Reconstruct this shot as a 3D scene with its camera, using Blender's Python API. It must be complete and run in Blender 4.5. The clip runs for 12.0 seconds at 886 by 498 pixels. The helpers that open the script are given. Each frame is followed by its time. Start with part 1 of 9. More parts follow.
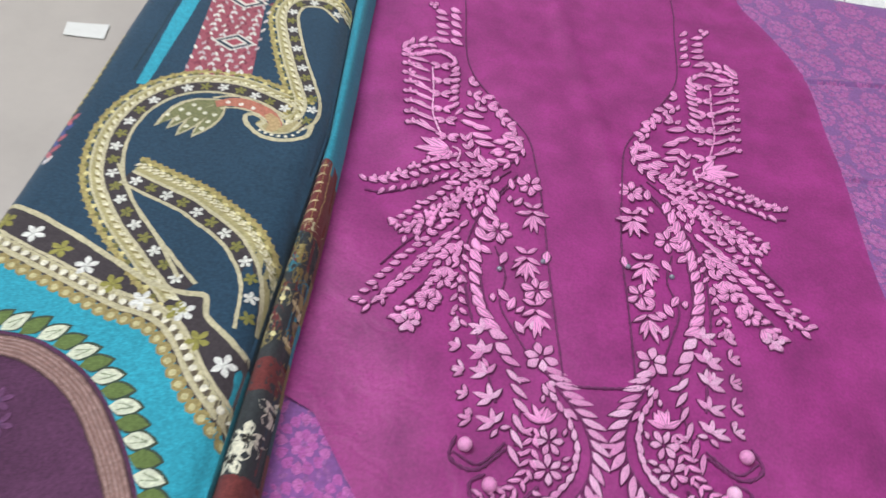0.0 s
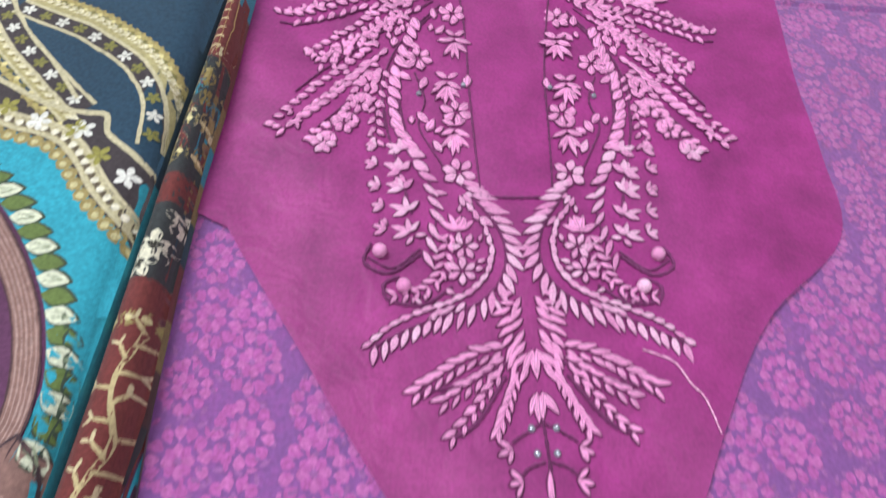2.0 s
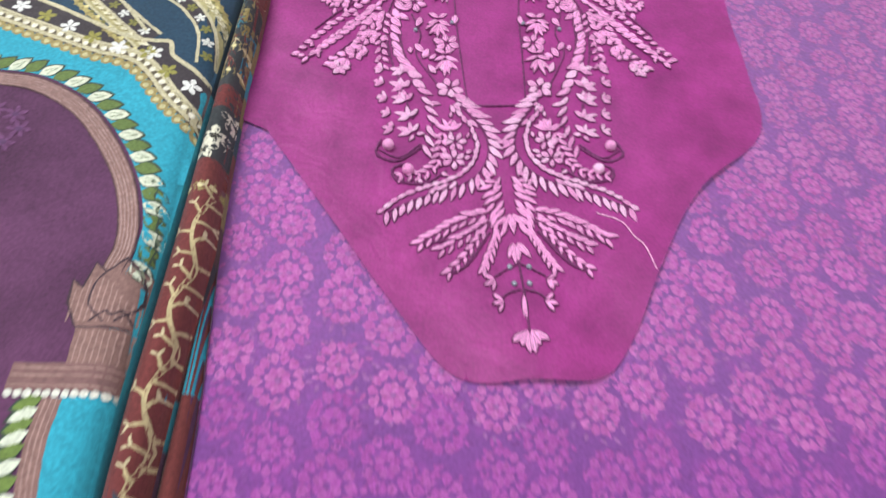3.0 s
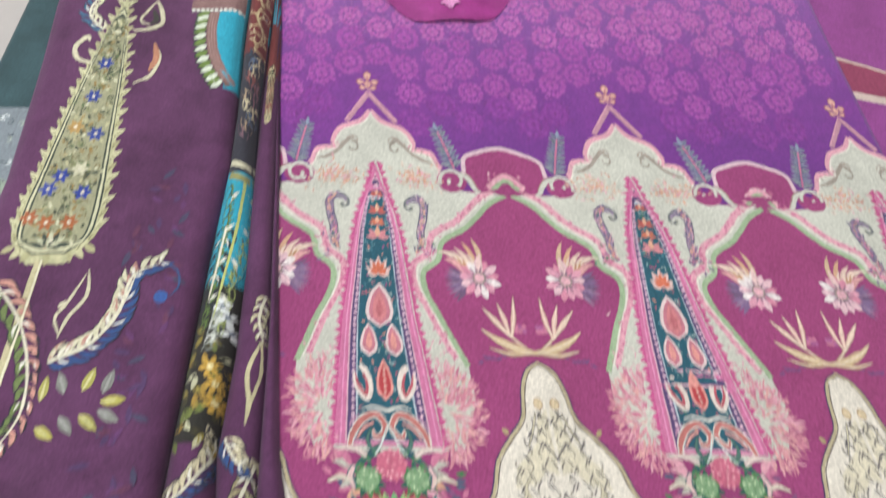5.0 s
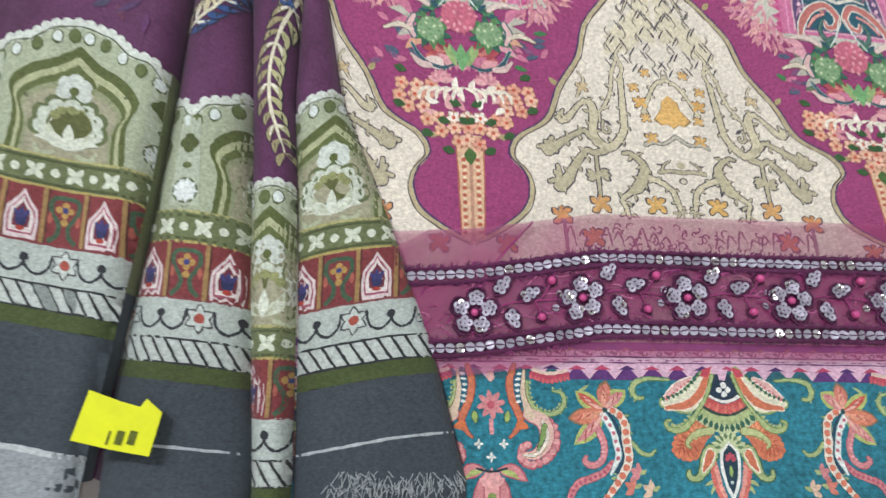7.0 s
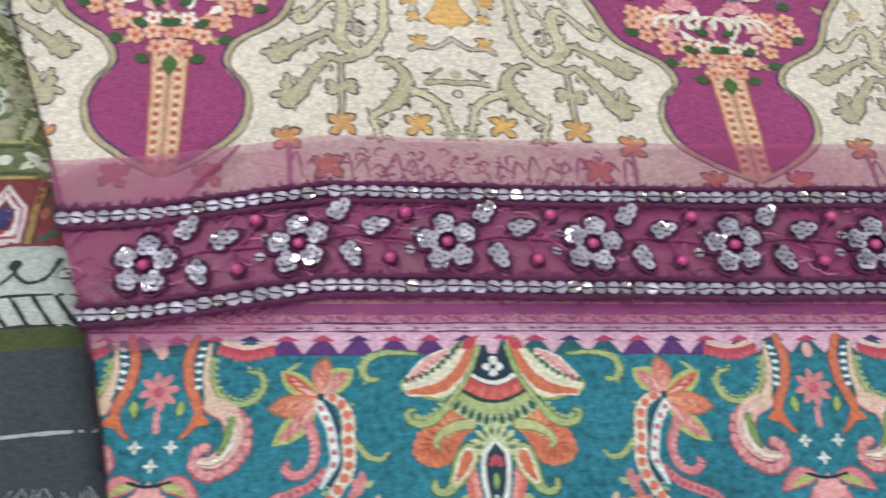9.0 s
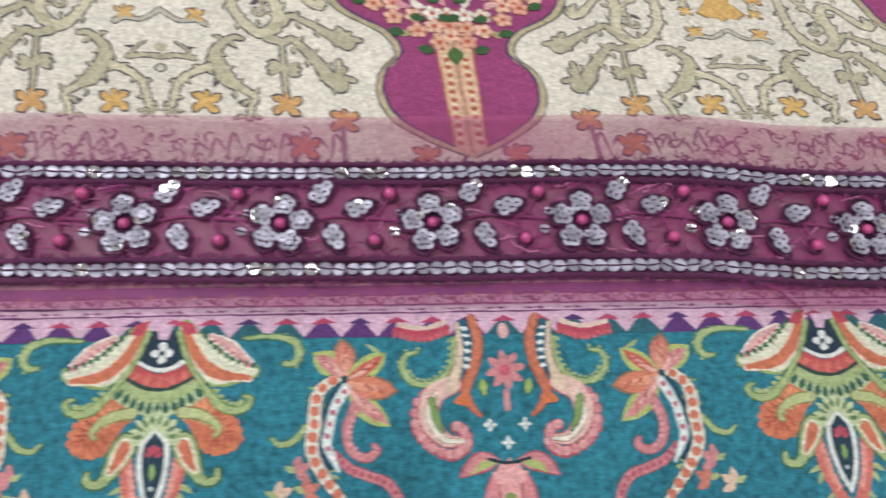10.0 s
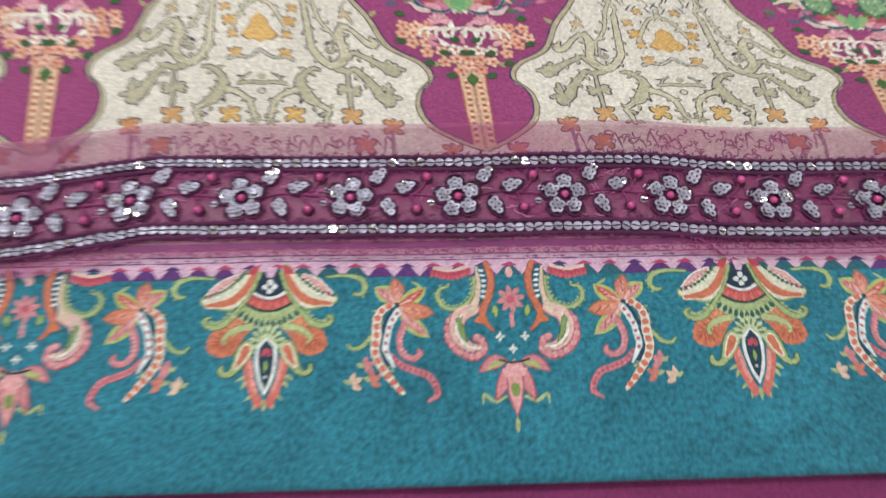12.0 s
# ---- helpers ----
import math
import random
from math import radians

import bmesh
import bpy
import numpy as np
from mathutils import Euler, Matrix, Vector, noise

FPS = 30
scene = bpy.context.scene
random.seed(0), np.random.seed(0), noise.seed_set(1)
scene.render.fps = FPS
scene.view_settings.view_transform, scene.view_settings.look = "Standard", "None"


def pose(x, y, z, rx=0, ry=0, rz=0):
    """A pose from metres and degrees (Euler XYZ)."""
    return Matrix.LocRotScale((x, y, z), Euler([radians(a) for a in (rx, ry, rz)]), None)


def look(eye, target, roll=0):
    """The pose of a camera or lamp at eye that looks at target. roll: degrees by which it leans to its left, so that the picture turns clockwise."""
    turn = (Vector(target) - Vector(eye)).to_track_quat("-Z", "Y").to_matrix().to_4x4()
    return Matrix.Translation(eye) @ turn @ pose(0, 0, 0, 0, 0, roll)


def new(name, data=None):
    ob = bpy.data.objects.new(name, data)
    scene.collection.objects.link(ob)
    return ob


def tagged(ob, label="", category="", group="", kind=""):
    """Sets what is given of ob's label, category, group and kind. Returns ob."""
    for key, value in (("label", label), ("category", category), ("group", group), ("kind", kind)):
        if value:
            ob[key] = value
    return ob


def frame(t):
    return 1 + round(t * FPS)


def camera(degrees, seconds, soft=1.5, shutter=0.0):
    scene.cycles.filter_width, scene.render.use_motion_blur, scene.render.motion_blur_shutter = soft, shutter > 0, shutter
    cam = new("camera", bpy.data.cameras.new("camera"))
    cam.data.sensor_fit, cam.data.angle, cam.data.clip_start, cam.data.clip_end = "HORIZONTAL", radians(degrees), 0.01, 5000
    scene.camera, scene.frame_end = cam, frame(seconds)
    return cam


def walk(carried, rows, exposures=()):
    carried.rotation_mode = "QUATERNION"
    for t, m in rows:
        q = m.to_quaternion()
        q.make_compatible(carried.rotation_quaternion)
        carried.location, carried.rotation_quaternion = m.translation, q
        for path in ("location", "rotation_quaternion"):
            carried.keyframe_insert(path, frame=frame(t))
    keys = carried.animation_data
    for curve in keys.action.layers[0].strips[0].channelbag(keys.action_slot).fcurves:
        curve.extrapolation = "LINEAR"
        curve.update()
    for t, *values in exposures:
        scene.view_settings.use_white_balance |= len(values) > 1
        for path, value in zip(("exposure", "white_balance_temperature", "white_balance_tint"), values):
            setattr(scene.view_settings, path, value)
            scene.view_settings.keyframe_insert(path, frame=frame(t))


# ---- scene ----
cam = camera(67.4, 12.0, shutter=0.5)
PATH = [
    (0, (-0.046, 0.484, 0.264), (0.021, 1.744, -1.288), 9.6),
    (0.5, (-0.028, 0.519, 0.258), (0.05, 1.675, -1.373), 11.6),
    (1, (-0.008, 0.527, 0.256), (0.083, 1.65, -1.396), 11.6),
    (1.5, (-0.007, 0.495, 0.248), (0.11, 1.628, -1.395), 10.5),
    (2, (-0.012, 0.448, 0.239), (0.134, 1.518, -1.445), 10.7),
    (2.5, (-0.013, 0.407, 0.253), (0.131, 1.482, -1.427), 9.4),
    (2.7, (-0.014, 0.392, 0.256), (0.129, 1.472, -1.421), 9.2),
    (4.3, (0.002, 0.145, 0.387), (0.185, 1.14, -1.338), 9.3),
    (4.5, (0.0, 0.109, 0.392), (0.186, 1.142, -1.311), 8.8),
    (5, (-0.01, 0.036, 0.392), (0.171, 0.995, -1.353), 8.5),
    (5.5, (-0.026, -0.004, 0.378), (0.147, 0.812, -1.44), 11.0),
    (5.7, (-0.028, -0.016, 0.368), (0.115, 0.745, -1.476), 10.6),
    (6, (-0.037, -0.037, 0.343), (0.12, 0.609, -1.544), 14.4),
    (6.5, (-0.044, -0.06, 0.32), (0.11, 0.469, -1.602), 17.3),
    (6.7, (-0.041, -0.07, 0.305), (0.106, 0.412, -1.63), 17.8),
    (8.3, (0.027, -0.086, 0.207), (0.136, 0.58, -1.676), 10.7),
    (8.5, (0.04, -0.089, 0.204), (0.153, 0.562, -1.684), 10.7),
    (9, (0.08, -0.089, 0.204), (0.19, 0.505, -1.702), 10.3),
    (9.5, (0.124, -0.091, 0.203), (0.243, 0.493, -1.706), 10.8),
    (10, (0.177, -0.088, 0.2), (0.296, 0.448, -1.723), 11.4),
    (10.5, (0.203, -0.091, 0.193), (0.306, 0.442, -1.732), 10.1),
    (11, (0.214, -0.087, 0.184), (0.295, 0.443, -1.743), 8.6),
    (11.5, (0.197, -0.093, 0.207), (0.282, 0.437, -1.72), 8.7),
    (12, (0.168, -0.137, 0.271), (0.246, 0.49, -1.626), 5.8),
]
walk(cam, [(t, look(eye, target, roll)) for t, eye, target, roll in PATH],
     exposures=[(0, -0.18), (1, -0.12), (2, 0.02), (2.7, 0.12), (4.3, -0.02), (5.0, 0.0), (5.7, -0.1), (12, -0.17)])
# ---------------------------------------------------------------- room light
world = bpy.data.worlds.new("world")
scene.world = world
world.use_nodes = True
world.node_tree.nodes["Background"].inputs[0].default_value = (1.0, 0.98, 0.95, 1)
world.node_tree.nodes["Background"].inputs[1].default_value = 0.2


def lamp(name, eye, target, size_x, size_y, watts, colour):
    data = bpy.data.lights.new(name, "AREA")
    data.shape, data.size, data.size_y, data.energy, data.color = "RECTANGLE", size_x, size_y, watts, colour
    ob = new(name, data)
    ob.matrix_world = look(eye, target)
    return ob


lamp("ceiling_lamp_light", (-1.25, 1.15, 2.45), (-1.0, 1.1, 0), 0.3, 1.2, 76, (0.94, 0.97, 1.0))
lamp("ceiling_lamp_light", (0.8, -0.3, 2.55), (0.8, -0.3, 0), 0.3, 1.2, 22, (0.94, 0.97, 1.0))


# ---------------------------------------------------------------- materials
def lin(hexa):
    out = []
    for i in (1, 3, 5):
        c = int(hexa[i:i + 2], 16) / 255
        out.append(c / 12.92 if c <= 0.04045 else ((c + 0.055) / 1.055) ** 2.4)
    return (*out, 1)


def nodes_of(name):
    m = bpy.data.materials.new(name)
    m.use_nodes = True
    return m, m.node_tree.nodes, m.node_tree.links, m.node_tree.nodes["Principled BSDF"]


def node(ns, kind, **inputs):
    n = ns.new(kind)
    for k, v in inputs.items():
        n.inputs[k.replace("_", " ")].default_value = v
    return n


def mixed(ns, ls, fac, a, b, blend="MIX"):
    n = ns.new("ShaderNodeMix")
    n.data_type, n.blend_type = "RGBA", blend
    for i, v in ((0, fac), (6, a), (7, b)):
        if isinstance(v, (int, float, tuple)):
            n.inputs[i].default_value = v
        else:
            ls.new(v, n.inputs[i])
    return n.outputs[2]


def ramp(ns, ls, fac, *stops):
    n = ns.new("ShaderNodeValToRGB")
    e = n.color_ramp.elements
    while len(e) < len(stops):
        e.new(0.5)
    for el, (p, c) in zip(e, stops):
        el.position, el.color = p, c if isinstance(c, tuple) else (c, c, c, 1)
    ls.new(fac, n.inputs[0])
    return n.outputs[0]


def weave(ns, ls, bsdf, coord, pitch, strength, slub=0.3):
    """Fine warp and weft relief with uneven yarns."""
    warp = node(ns, "ShaderNodeTexWave", Scale=0.314 / pitch, Distortion=1.2, Detail=1.0, Detail_Scale=1.5)
    weft = node(ns, "ShaderNodeTexWave", Scale=0.314 / pitch, Distortion=1.2, Detail=1.0, Detail_Scale=1.5)
    weft.bands_direction = "Y"
    grain = node(ns, "ShaderNodeTexNoise", Scale=0.35 / pitch, Detail=3.0)
    for n in (warp, weft, grain):
        ls.new(coord, n.inputs["Vector"])
    a = ns.new("ShaderNodeMath")
    a.operation = "MAXIMUM"
    ls.new(warp.outputs["Fac"], a.inputs[0]), ls.new(weft.outputs["Fac"], a.inputs[1])
    b = ns.new("ShaderNodeMath")
    b.operation = "MULTIPLY_ADD"
    ls.new(grain.outputs["Fac"], b.inputs[0])
    b.inputs[1].default_value = slub * 4
    thin = ns.new("ShaderNodeMath")
    thin.operation = "MULTIPLY"
    thin.inputs[1].default_value = 0.3
    ls.new(a.outputs[0], thin.inputs[0])
    ls.new(thin.outputs[0], b.inputs[2])
    bump = node(ns, "ShaderNodeBump", Strength=strength, Distance=pitch * 0.5)
    ls.new(b.outputs[0], bump.inputs["Height"])
    ls.new(bump.outputs[0], bsdf.inputs["Normal"])
    return grain.outputs["Fac"], b.outputs[0]


CLOTHS = {}


def cloth(hexa, pitch=0.0006, vary=0.07, rough=0.82, relief=0.35, fleck_low=0.72, fleck_high=1.15):
    """Dyed woven cloth: yarn relief, a faint fade in large patches and flecks at yarn size."""
    key = (hexa, pitch)
    if key in CLOTHS:
        return CLOTHS[key]
    m, ns, ls, bsdf = nodes_of("cloth_" + hexa[1:])
    co = ns.new("ShaderNodeTexCoord").outputs["Object"]
    grain, _ = weave(ns, ls, bsdf, co, pitch, relief)
    big = node(ns, "ShaderNodeTexNoise", Scale=24.0, Detail=4.0, Roughness=0.6)
    ls.new(co, big.inputs["Vector"])
    c = lin(hexa)
    grey = 0.35 * c[0] + 0.5 * c[1] + 0.15 * c[2]
    c = tuple(x * 0.93 + grey * 0.07 + 0.006 for x in c[:3]) + (1,)
    dark = tuple(x * (1 - 1.6 * vary) for x in c[:3]) + (1,)
    pale = tuple(min(1, x * (1 + vary) + 0.02 * vary) for x in c[:3]) + (1,)
    base = ramp(ns, ls, big.outputs["Fac"], (0.3, dark), (0.72, pale))
    fleck = ramp(ns, ls, grain, (0.3, (fleck_low,) * 3 + (1,)), (0.7, (fleck_high,) * 3 + (1,)))
    base = mixed(ns, ls, 0.75, base, fleck, "MULTIPLY")
    # short uneven weft yarns, longer across the cloth than along it
    long = ns.new("ShaderNodeVectorMath")
    long.operation = "MULTIPLY"
    long.inputs[1].default_value = (0.42, 1.0, 1.0)
    ls.new(co, long.inputs[0])
    yarn = node(ns, "ShaderNodeTexNoise", Scale=0.95 / pitch, Detail=2.0, Roughness=0.7)
    ls.new(long.outputs[0], yarn.inputs["Vector"])
    ls.new(mixed(ns, ls, 0.6, base, ramp(ns, ls, yarn.outputs["Fac"], (0.34, 0.66), (0.64, 1.22)), "MULTIPLY"), bsdf.inputs["Base Color"])
    bsdf.inputs["Roughness"].default_value = rough
    bsdf.inputs["Sheen Weight"].default_value = 0.12
    bsdf.inputs["Specular IOR Level"].default_value = 0.25
    CLOTHS[key] = m
    return m


def plain(name, hexa, rough=0.6, metal=0.0, vary=0.1, scale=60.0, relief=0.1, spec=0.4):
    m, ns, ls, bsdf = nodes_of(name)
    co = ns.new("ShaderNodeTexCoord").outputs["Object"]
    n = node(ns, "ShaderNodeTexNoise", Scale=scale, Detail=5.0, Roughness=0.65)
    ls.new(co, n.inputs["Vector"])
    c = lin(hexa)
    ls.new(ramp(ns, ls, n.outputs["Fac"], (0.3, tuple(x * (1 - 1.5 * vary) for x in c[:3]) + (1,)),
                (0.7, tuple(min(1, x * (1 + vary)) for x in c[:3]) + (1,))), bsdf.inputs["Base Color"])
    bump = node(ns, "ShaderNodeBump", Strength=relief, Distance=0.002)
    ls.new(n.outputs["Fac"], bump.inputs["Height"]), ls.new(bump.outputs[0], bsdf.inputs["Normal"])
    bsdf.inputs["Roughness"].default_value, bsdf.inputs["Metallic"].default_value = rough, metal
    bsdf.inputs["Specular IOR Level"].default_value = spec
    return m


def damask_cloth():
    """Violet ground with a tonal all-over print of small round blossoms; the colour goes from violet to mauve along the
    cloth.
    """
    m, ns, ls, bsdf = nodes_of("damask_cloth")
    co = ns.new("ShaderNodeTexCoord").outputs["Object"]
    grain, _ = weave(ns, ls, bsdf, co, 0.0006, 0.3)
    warp = node(ns, "ShaderNodeTexNoise", Scale=140.0, Detail=2.0)
    ls.new(co, warp.inputs["Vector"])
    shift = ns.new("ShaderNodeVectorMath")
    shift.operation = "MULTIPLY_ADD"
    ls.new(warp.outputs["Color"], shift.inputs[0])
    shift.inputs[1].default_value = (0.0065, 0.0065, 0)
    ls.new(co, shift.inputs[2])
    flat = ns.new("ShaderNodeVectorMath")
    flat.operation = "MULTIPLY"
    flat.inputs[1].default_value = (1, 1, 0)
    ls.new(shift.outputs[0], flat.inputs[0])
    big = node(ns, "ShaderNodeTexVoronoi", Scale=40.0, Randomness=0.38)
    small = node(ns, "ShaderNodeTexVoronoi", Scale=215.0, Randomness=0.7)
    for n in (big, small):
        n.voronoi_dimensions = "2D"
        ls.new(flat.outputs[0], n.inputs["Vector"])
    rosette = ramp(ns, ls, big.outputs["Distance"], (0.05, 0.5), (0.12, 1.0), (0.22, 0.55), (0.33, 1.0), (0.46, 0.25), (0.58, 0.0))
    petals = ramp(ns, ls, small.outputs["Distance"], (0.28, 1.0), (0.62, 0.0))
    mask = mixed(ns, ls, 0.85, rosette, petals, "MULTIPLY")
    mask = mixed(ns, ls, 1.0, mask, (0.22, 0.22, 0.22, 1), "MULTIPLY")
    soft = node(ns, "ShaderNodeTexNoise", Scale=22.0, Detail=3.0)
    ls.new(co, soft.inputs["Vector"])
    mask = mixed(ns, ls, 0.18, mask, soft.outputs["Fac"])
    sep = ns.new("ShaderNodeSeparateXYZ")
    ls.new(co, sep.inputs[0])
    along = sep.outputs["Y"]
    ground = ramp(ns, ls, along, (0.29, lin("#642a7a")), (0.40, lin("#6b3280")), (0.50, lin("#754a8c")), (0.75, lin("#7d5592")))
    bloom = ramp(ns, ls, along, (0.29, lin("#6f2a86")), (0.37, lin("#9c3a9f")), (0.50, lin("#b04fab")), (0.75, lin("#a955a5")))
    col = mixed(ns, ls, mask, ground, bloom)
    ls.new(mixed(ns, ls, 0.6, col, ramp(ns, ls, grain, (0.3, 0.7), (0.7, 1.15)), "MULTIPLY"), bsdf.inputs["Base Color"])
    bsdf.inputs["Roughness"].default_value, bsdf.inputs["Sheen Weight"].default_value = 0.85, 0.1
    return m


def sheer(name, hexa, cover, pitch=0.0005):
    """See-through organza: yarns cover part of what lies beneath."""
    m, ns, ls, bsdf = nodes_of(name)
    co = ns.new("ShaderNodeTexCoord").outputs["Object"]
    grain, height = weave(ns, ls, bsdf, co, pitch, 0.25)
    soft = node(ns, "ShaderNodeTexNoise", Scale=40.0, Detail=4.0)
    ls.new(co, soft.inputs["Vector"])
    c = lin(hexa)
    fleck = ramp(ns, ls, grain, (0.3, (0.75, 0.75, 0.75, 1)), (0.7, (1.15, 1.15, 1.15, 1)))
    tone = ramp(ns, ls, soft.outputs["Fac"], (0.3, tuple(x * 0.8 for x in c[:3]) + (1,)), (0.7, tuple(x * 1.06 for x in c[:3]) + (1,)))
    ls.new(mixed(ns, ls, 0.7, tone, fleck, "MULTIPLY"), bsdf.inputs["Base Color"])
    crumple = node(ns, "ShaderNodeTexNoise", Scale=55.0, Detail=3.0, Distortion=1.5)
    ls.new(co, crumple.inputs["Vector"])
    first_bump = bsdf.inputs["Normal"].links[0].from_node
    wrinkle = node(ns, "ShaderNodeBump", Strength=0.22, Distance=0.004)
    ls.new(crumple.outputs["Fac"], wrinkle.inputs["Height"]), ls.new(wrinkle.outputs[0], first_bump.inputs["Normal"])
    bsdf.inputs["Roughness"].default_value = 0.55
    ls.new(ramp(ns, ls, soft.outputs["Fac"], (0.3, cover - 0.08), (0.7, cover + 0.08)), bsdf.inputs["Alpha"])
    return m


# ---------------------------------------------------------------- drawing on cloth
LAYER = 0.00004


class Print:
    """Flat dyed shapes laid on a cloth, gathered into one mesh. The pen's place, turn and scale are set by at()."""

    def __init__(self, place):
        self.place, self.v, self.f, self.m, self.mats, self.n = place, [], [], [], [], 0
        self.rng = np.random.default_rng(11)
        self.at()

    def at(self, x=0.0, y=0.0, turn=0.0, sx=1.0, sy=None):
        self.o, self.t, self.s = (x, y), radians(turn), (sx, sx if sy is None else sy)
        return self

    def put(self, pts, faces, hexa, layer):
        mat = cloth(hexa) if isinstance(hexa, str) else hexa
        if mat not in self.mats:
            self.mats.append(mat)
        k = self.mats.index(mat)
        p = np.asarray(pts, float)
        if layer > 1.5:  # printed outlines are never quite clean
            p = p + self.rng.uniform(-0.0002, 0.0002, p.shape)
        p = p * self.s
        c, s = math.cos(self.t), math.sin(self.t)
        p = np.stack([p[:, 0] * c - p[:, 1] * s + self.o[0], p[:, 0] * s + p[:, 1] * c + self.o[1]], 1)
        self.v.append(self.place(p[:, 0], p[:, 1], layer * LAYER))
        flip = self.s[0] * self.s[1] < 0
        for f in faces:
            self.f.append([i + self.n for i in (reversed(f) if flip else f)])
            self.m.append(k)
        self.n += len(p)

    def fan(self, pts, hexa, layer=1):
        p = np.asarray(pts, float)
        n = len(p)
        self.put(np.vstack([p, p.mean(0)]), [(i, (i + 1) % n, n) for i in range(n)], hexa, layer)

    def fill(self, outline, hexa, layer=1, step=0.006):
        from mathutils.geometry import delaunay_2d_cdt
        o = dense(np.vstack([outline, outline[:1]]), step)[:-1]
        lo, hi = o.min(0), o.max(0)
        gx, gy = np.meshgrid(np.arange(lo[0] + step / 2, hi[0], step), np.arange(lo[1] + step / 2, hi[1], step))
        g = np.stack([gx.ravel(), gy.ravel()], 1)
        inside = np.zeros(len(g), bool)
        for a, b in zip(o, np.roll(o, -1, 0)):
            cross = (a[1] > g[:, 1]) != (b[1] > g[:, 1])
            with np.errstate(all="ignore"):
                x = (b[0] - a[0]) * (g[:, 1] - a[1]) / (b[1] - a[1]) + a[0]
            inside ^= cross & (g[:, 0] < x)
        pts = [Vector(p) for p in np.vstack([o, g[inside]])]
        vs, _, fs, *_ = delaunay_2d_cdt(pts, [], [list(range(len(o)))], 1, 1e-6)
        self.put([tuple(p) for p in vs], [tuple(f) for f in fs], hexa, layer)

    def line(self, path, width, hexa, layer=2, taper=(1, 1), smooth=True):
        p = dense(curve(path) if smooth else np.asarray(path, float))
        d = np.gradient(p, axis=0)
        d /= np.linalg.norm(d, axis=1)[:, None] + 1e-12
        nrm = np.stack([-d[:, 1], d[:, 0]], 1)
        s = np.linspace(0, 1, len(p))
        w = width / 2 * (taper[0] + (1 - taper[0]) * np.minimum(1, s * 4)) * (taper[1] + (1 - taper[1]) * np.minimum(1, (1 - s) * 4))
        n = len(p)
        self.put(np.vstack([p + nrm * w[:, None], p - nrm * w[:, None]]),
                 [(i, n + i, n + i + 1, i + 1) for i in range(n - 1)], hexa, layer)

    def limb(self, path, widths, hexa, layer=3, rim="#57504f", rim_width=0.0006):
        """A drawn limb of varying width with a dark rim and round ends."""
        p = dense(curve(path), 0.0015)
        d = np.gradient(p, axis=0)
        d /= np.linalg.norm(d, axis=1)[:, None] + 1e-12
        nrm = np.stack([-d[:, 1], d[:, 0]], 1)
        w = np.interp(np.linspace(0, 1, len(p)), np.linspace(0, 1, len(widths)), widths) / 2 * 0.9
        n = len(p)
        faces = [(i, n + i, n + i + 1, i + 1) for i in range(n - 1)]
        for grow, c, l in ((rim_width, rim, layer), (0, hexa, layer + 0.5)):
            q = (w + grow)[:, None]
            self.put(np.vstack([p + nrm * q, p - nrm * q]), faces, c, l)
            for k in (0, -1):
                self.disc(p[k, 0], p[k, 1], w[k] + grow, c, l, 9)

    def fringe(self, path, n, lean, length, width, hexa, layer=2.5):
        """Short leaves standing off one side of a path."""
        for x, y, t, q in along(path, n):
            self.leaf(x, y, t + lean, length, width, hexa, layer + 0.1 * (q * n % 2), belly=0.55)

    def disc(self, x, y, r, hexa, layer=2, n=10, ry=None):
        a = np.linspace(0, 2 * np.pi, n, endpoint=False)
        self.fan(np.stack([x + r * np.cos(a), y + (ry or r) * np.sin(a)], 1), hexa, layer)

    def leaf(self, x, y, turn, length, width, hexa, layer=2, bend=0.0, belly=0.4):
        self.fan(leaf_shape(x, y, turn, length, width, bend, belly), hexa, layer)

    def drop(self, x, y, turn, length, width, hexa, layer=2):
        """A teardrop, its point at (x, y) and its round end a length away."""
        self.fan(leaf_shape(x, y, turn, length, width, 0, 0.68, 0.75), hexa, layer)

    def flower(self, x, y, r, n, hexa, heart=None, layer=2, turn=0.0, wide=0.75):
        for k in range(n):
            self.leaf(x, y, turn + 360 * k / n, r, r * wide * 3.2 / n, hexa, layer + 0.2 * (k % 2), belly=0.62)
        if heart:
            self.disc(x, y, r * 0.28, heart, layer + 1, 8)

    def zigzag(self, path, width, pitch, hexa, layer=2):
        """Teeth along a path, points to its left."""
        p = curve(path)
        s = np.r_[0, np.cumsum(np.linalg.norm(np.diff(p, axis=0), axis=1))]
        for a in np.arange(0, s[-1] - pitch * 0.5, pitch):
            q = np.stack([np.interp([a, a + pitch, a + pitch / 2], s, p[:, i]) for i in (0, 1)], 1)
            d = q[1] - q[0]
            q[2] += np.array([-d[1], d[0]]) / (np.linalg.norm(d) + 1e-9) * width
            self.put(q, [(0, 1, 2)], hexa, layer)

    def beads(self, path, r, pitch, hexa, layer=2, n=7):
        p = curve(path)
        s = np.r_[0, np.cumsum(np.linalg.norm(np.diff(p, axis=0), axis=1))]
        for a in np.arange(pitch / 2, s[-1], pitch):
            self.disc(np.interp(a, s, p[:, 0]), np.interp(a, s, p[:, 1]), r, hexa, layer, n)

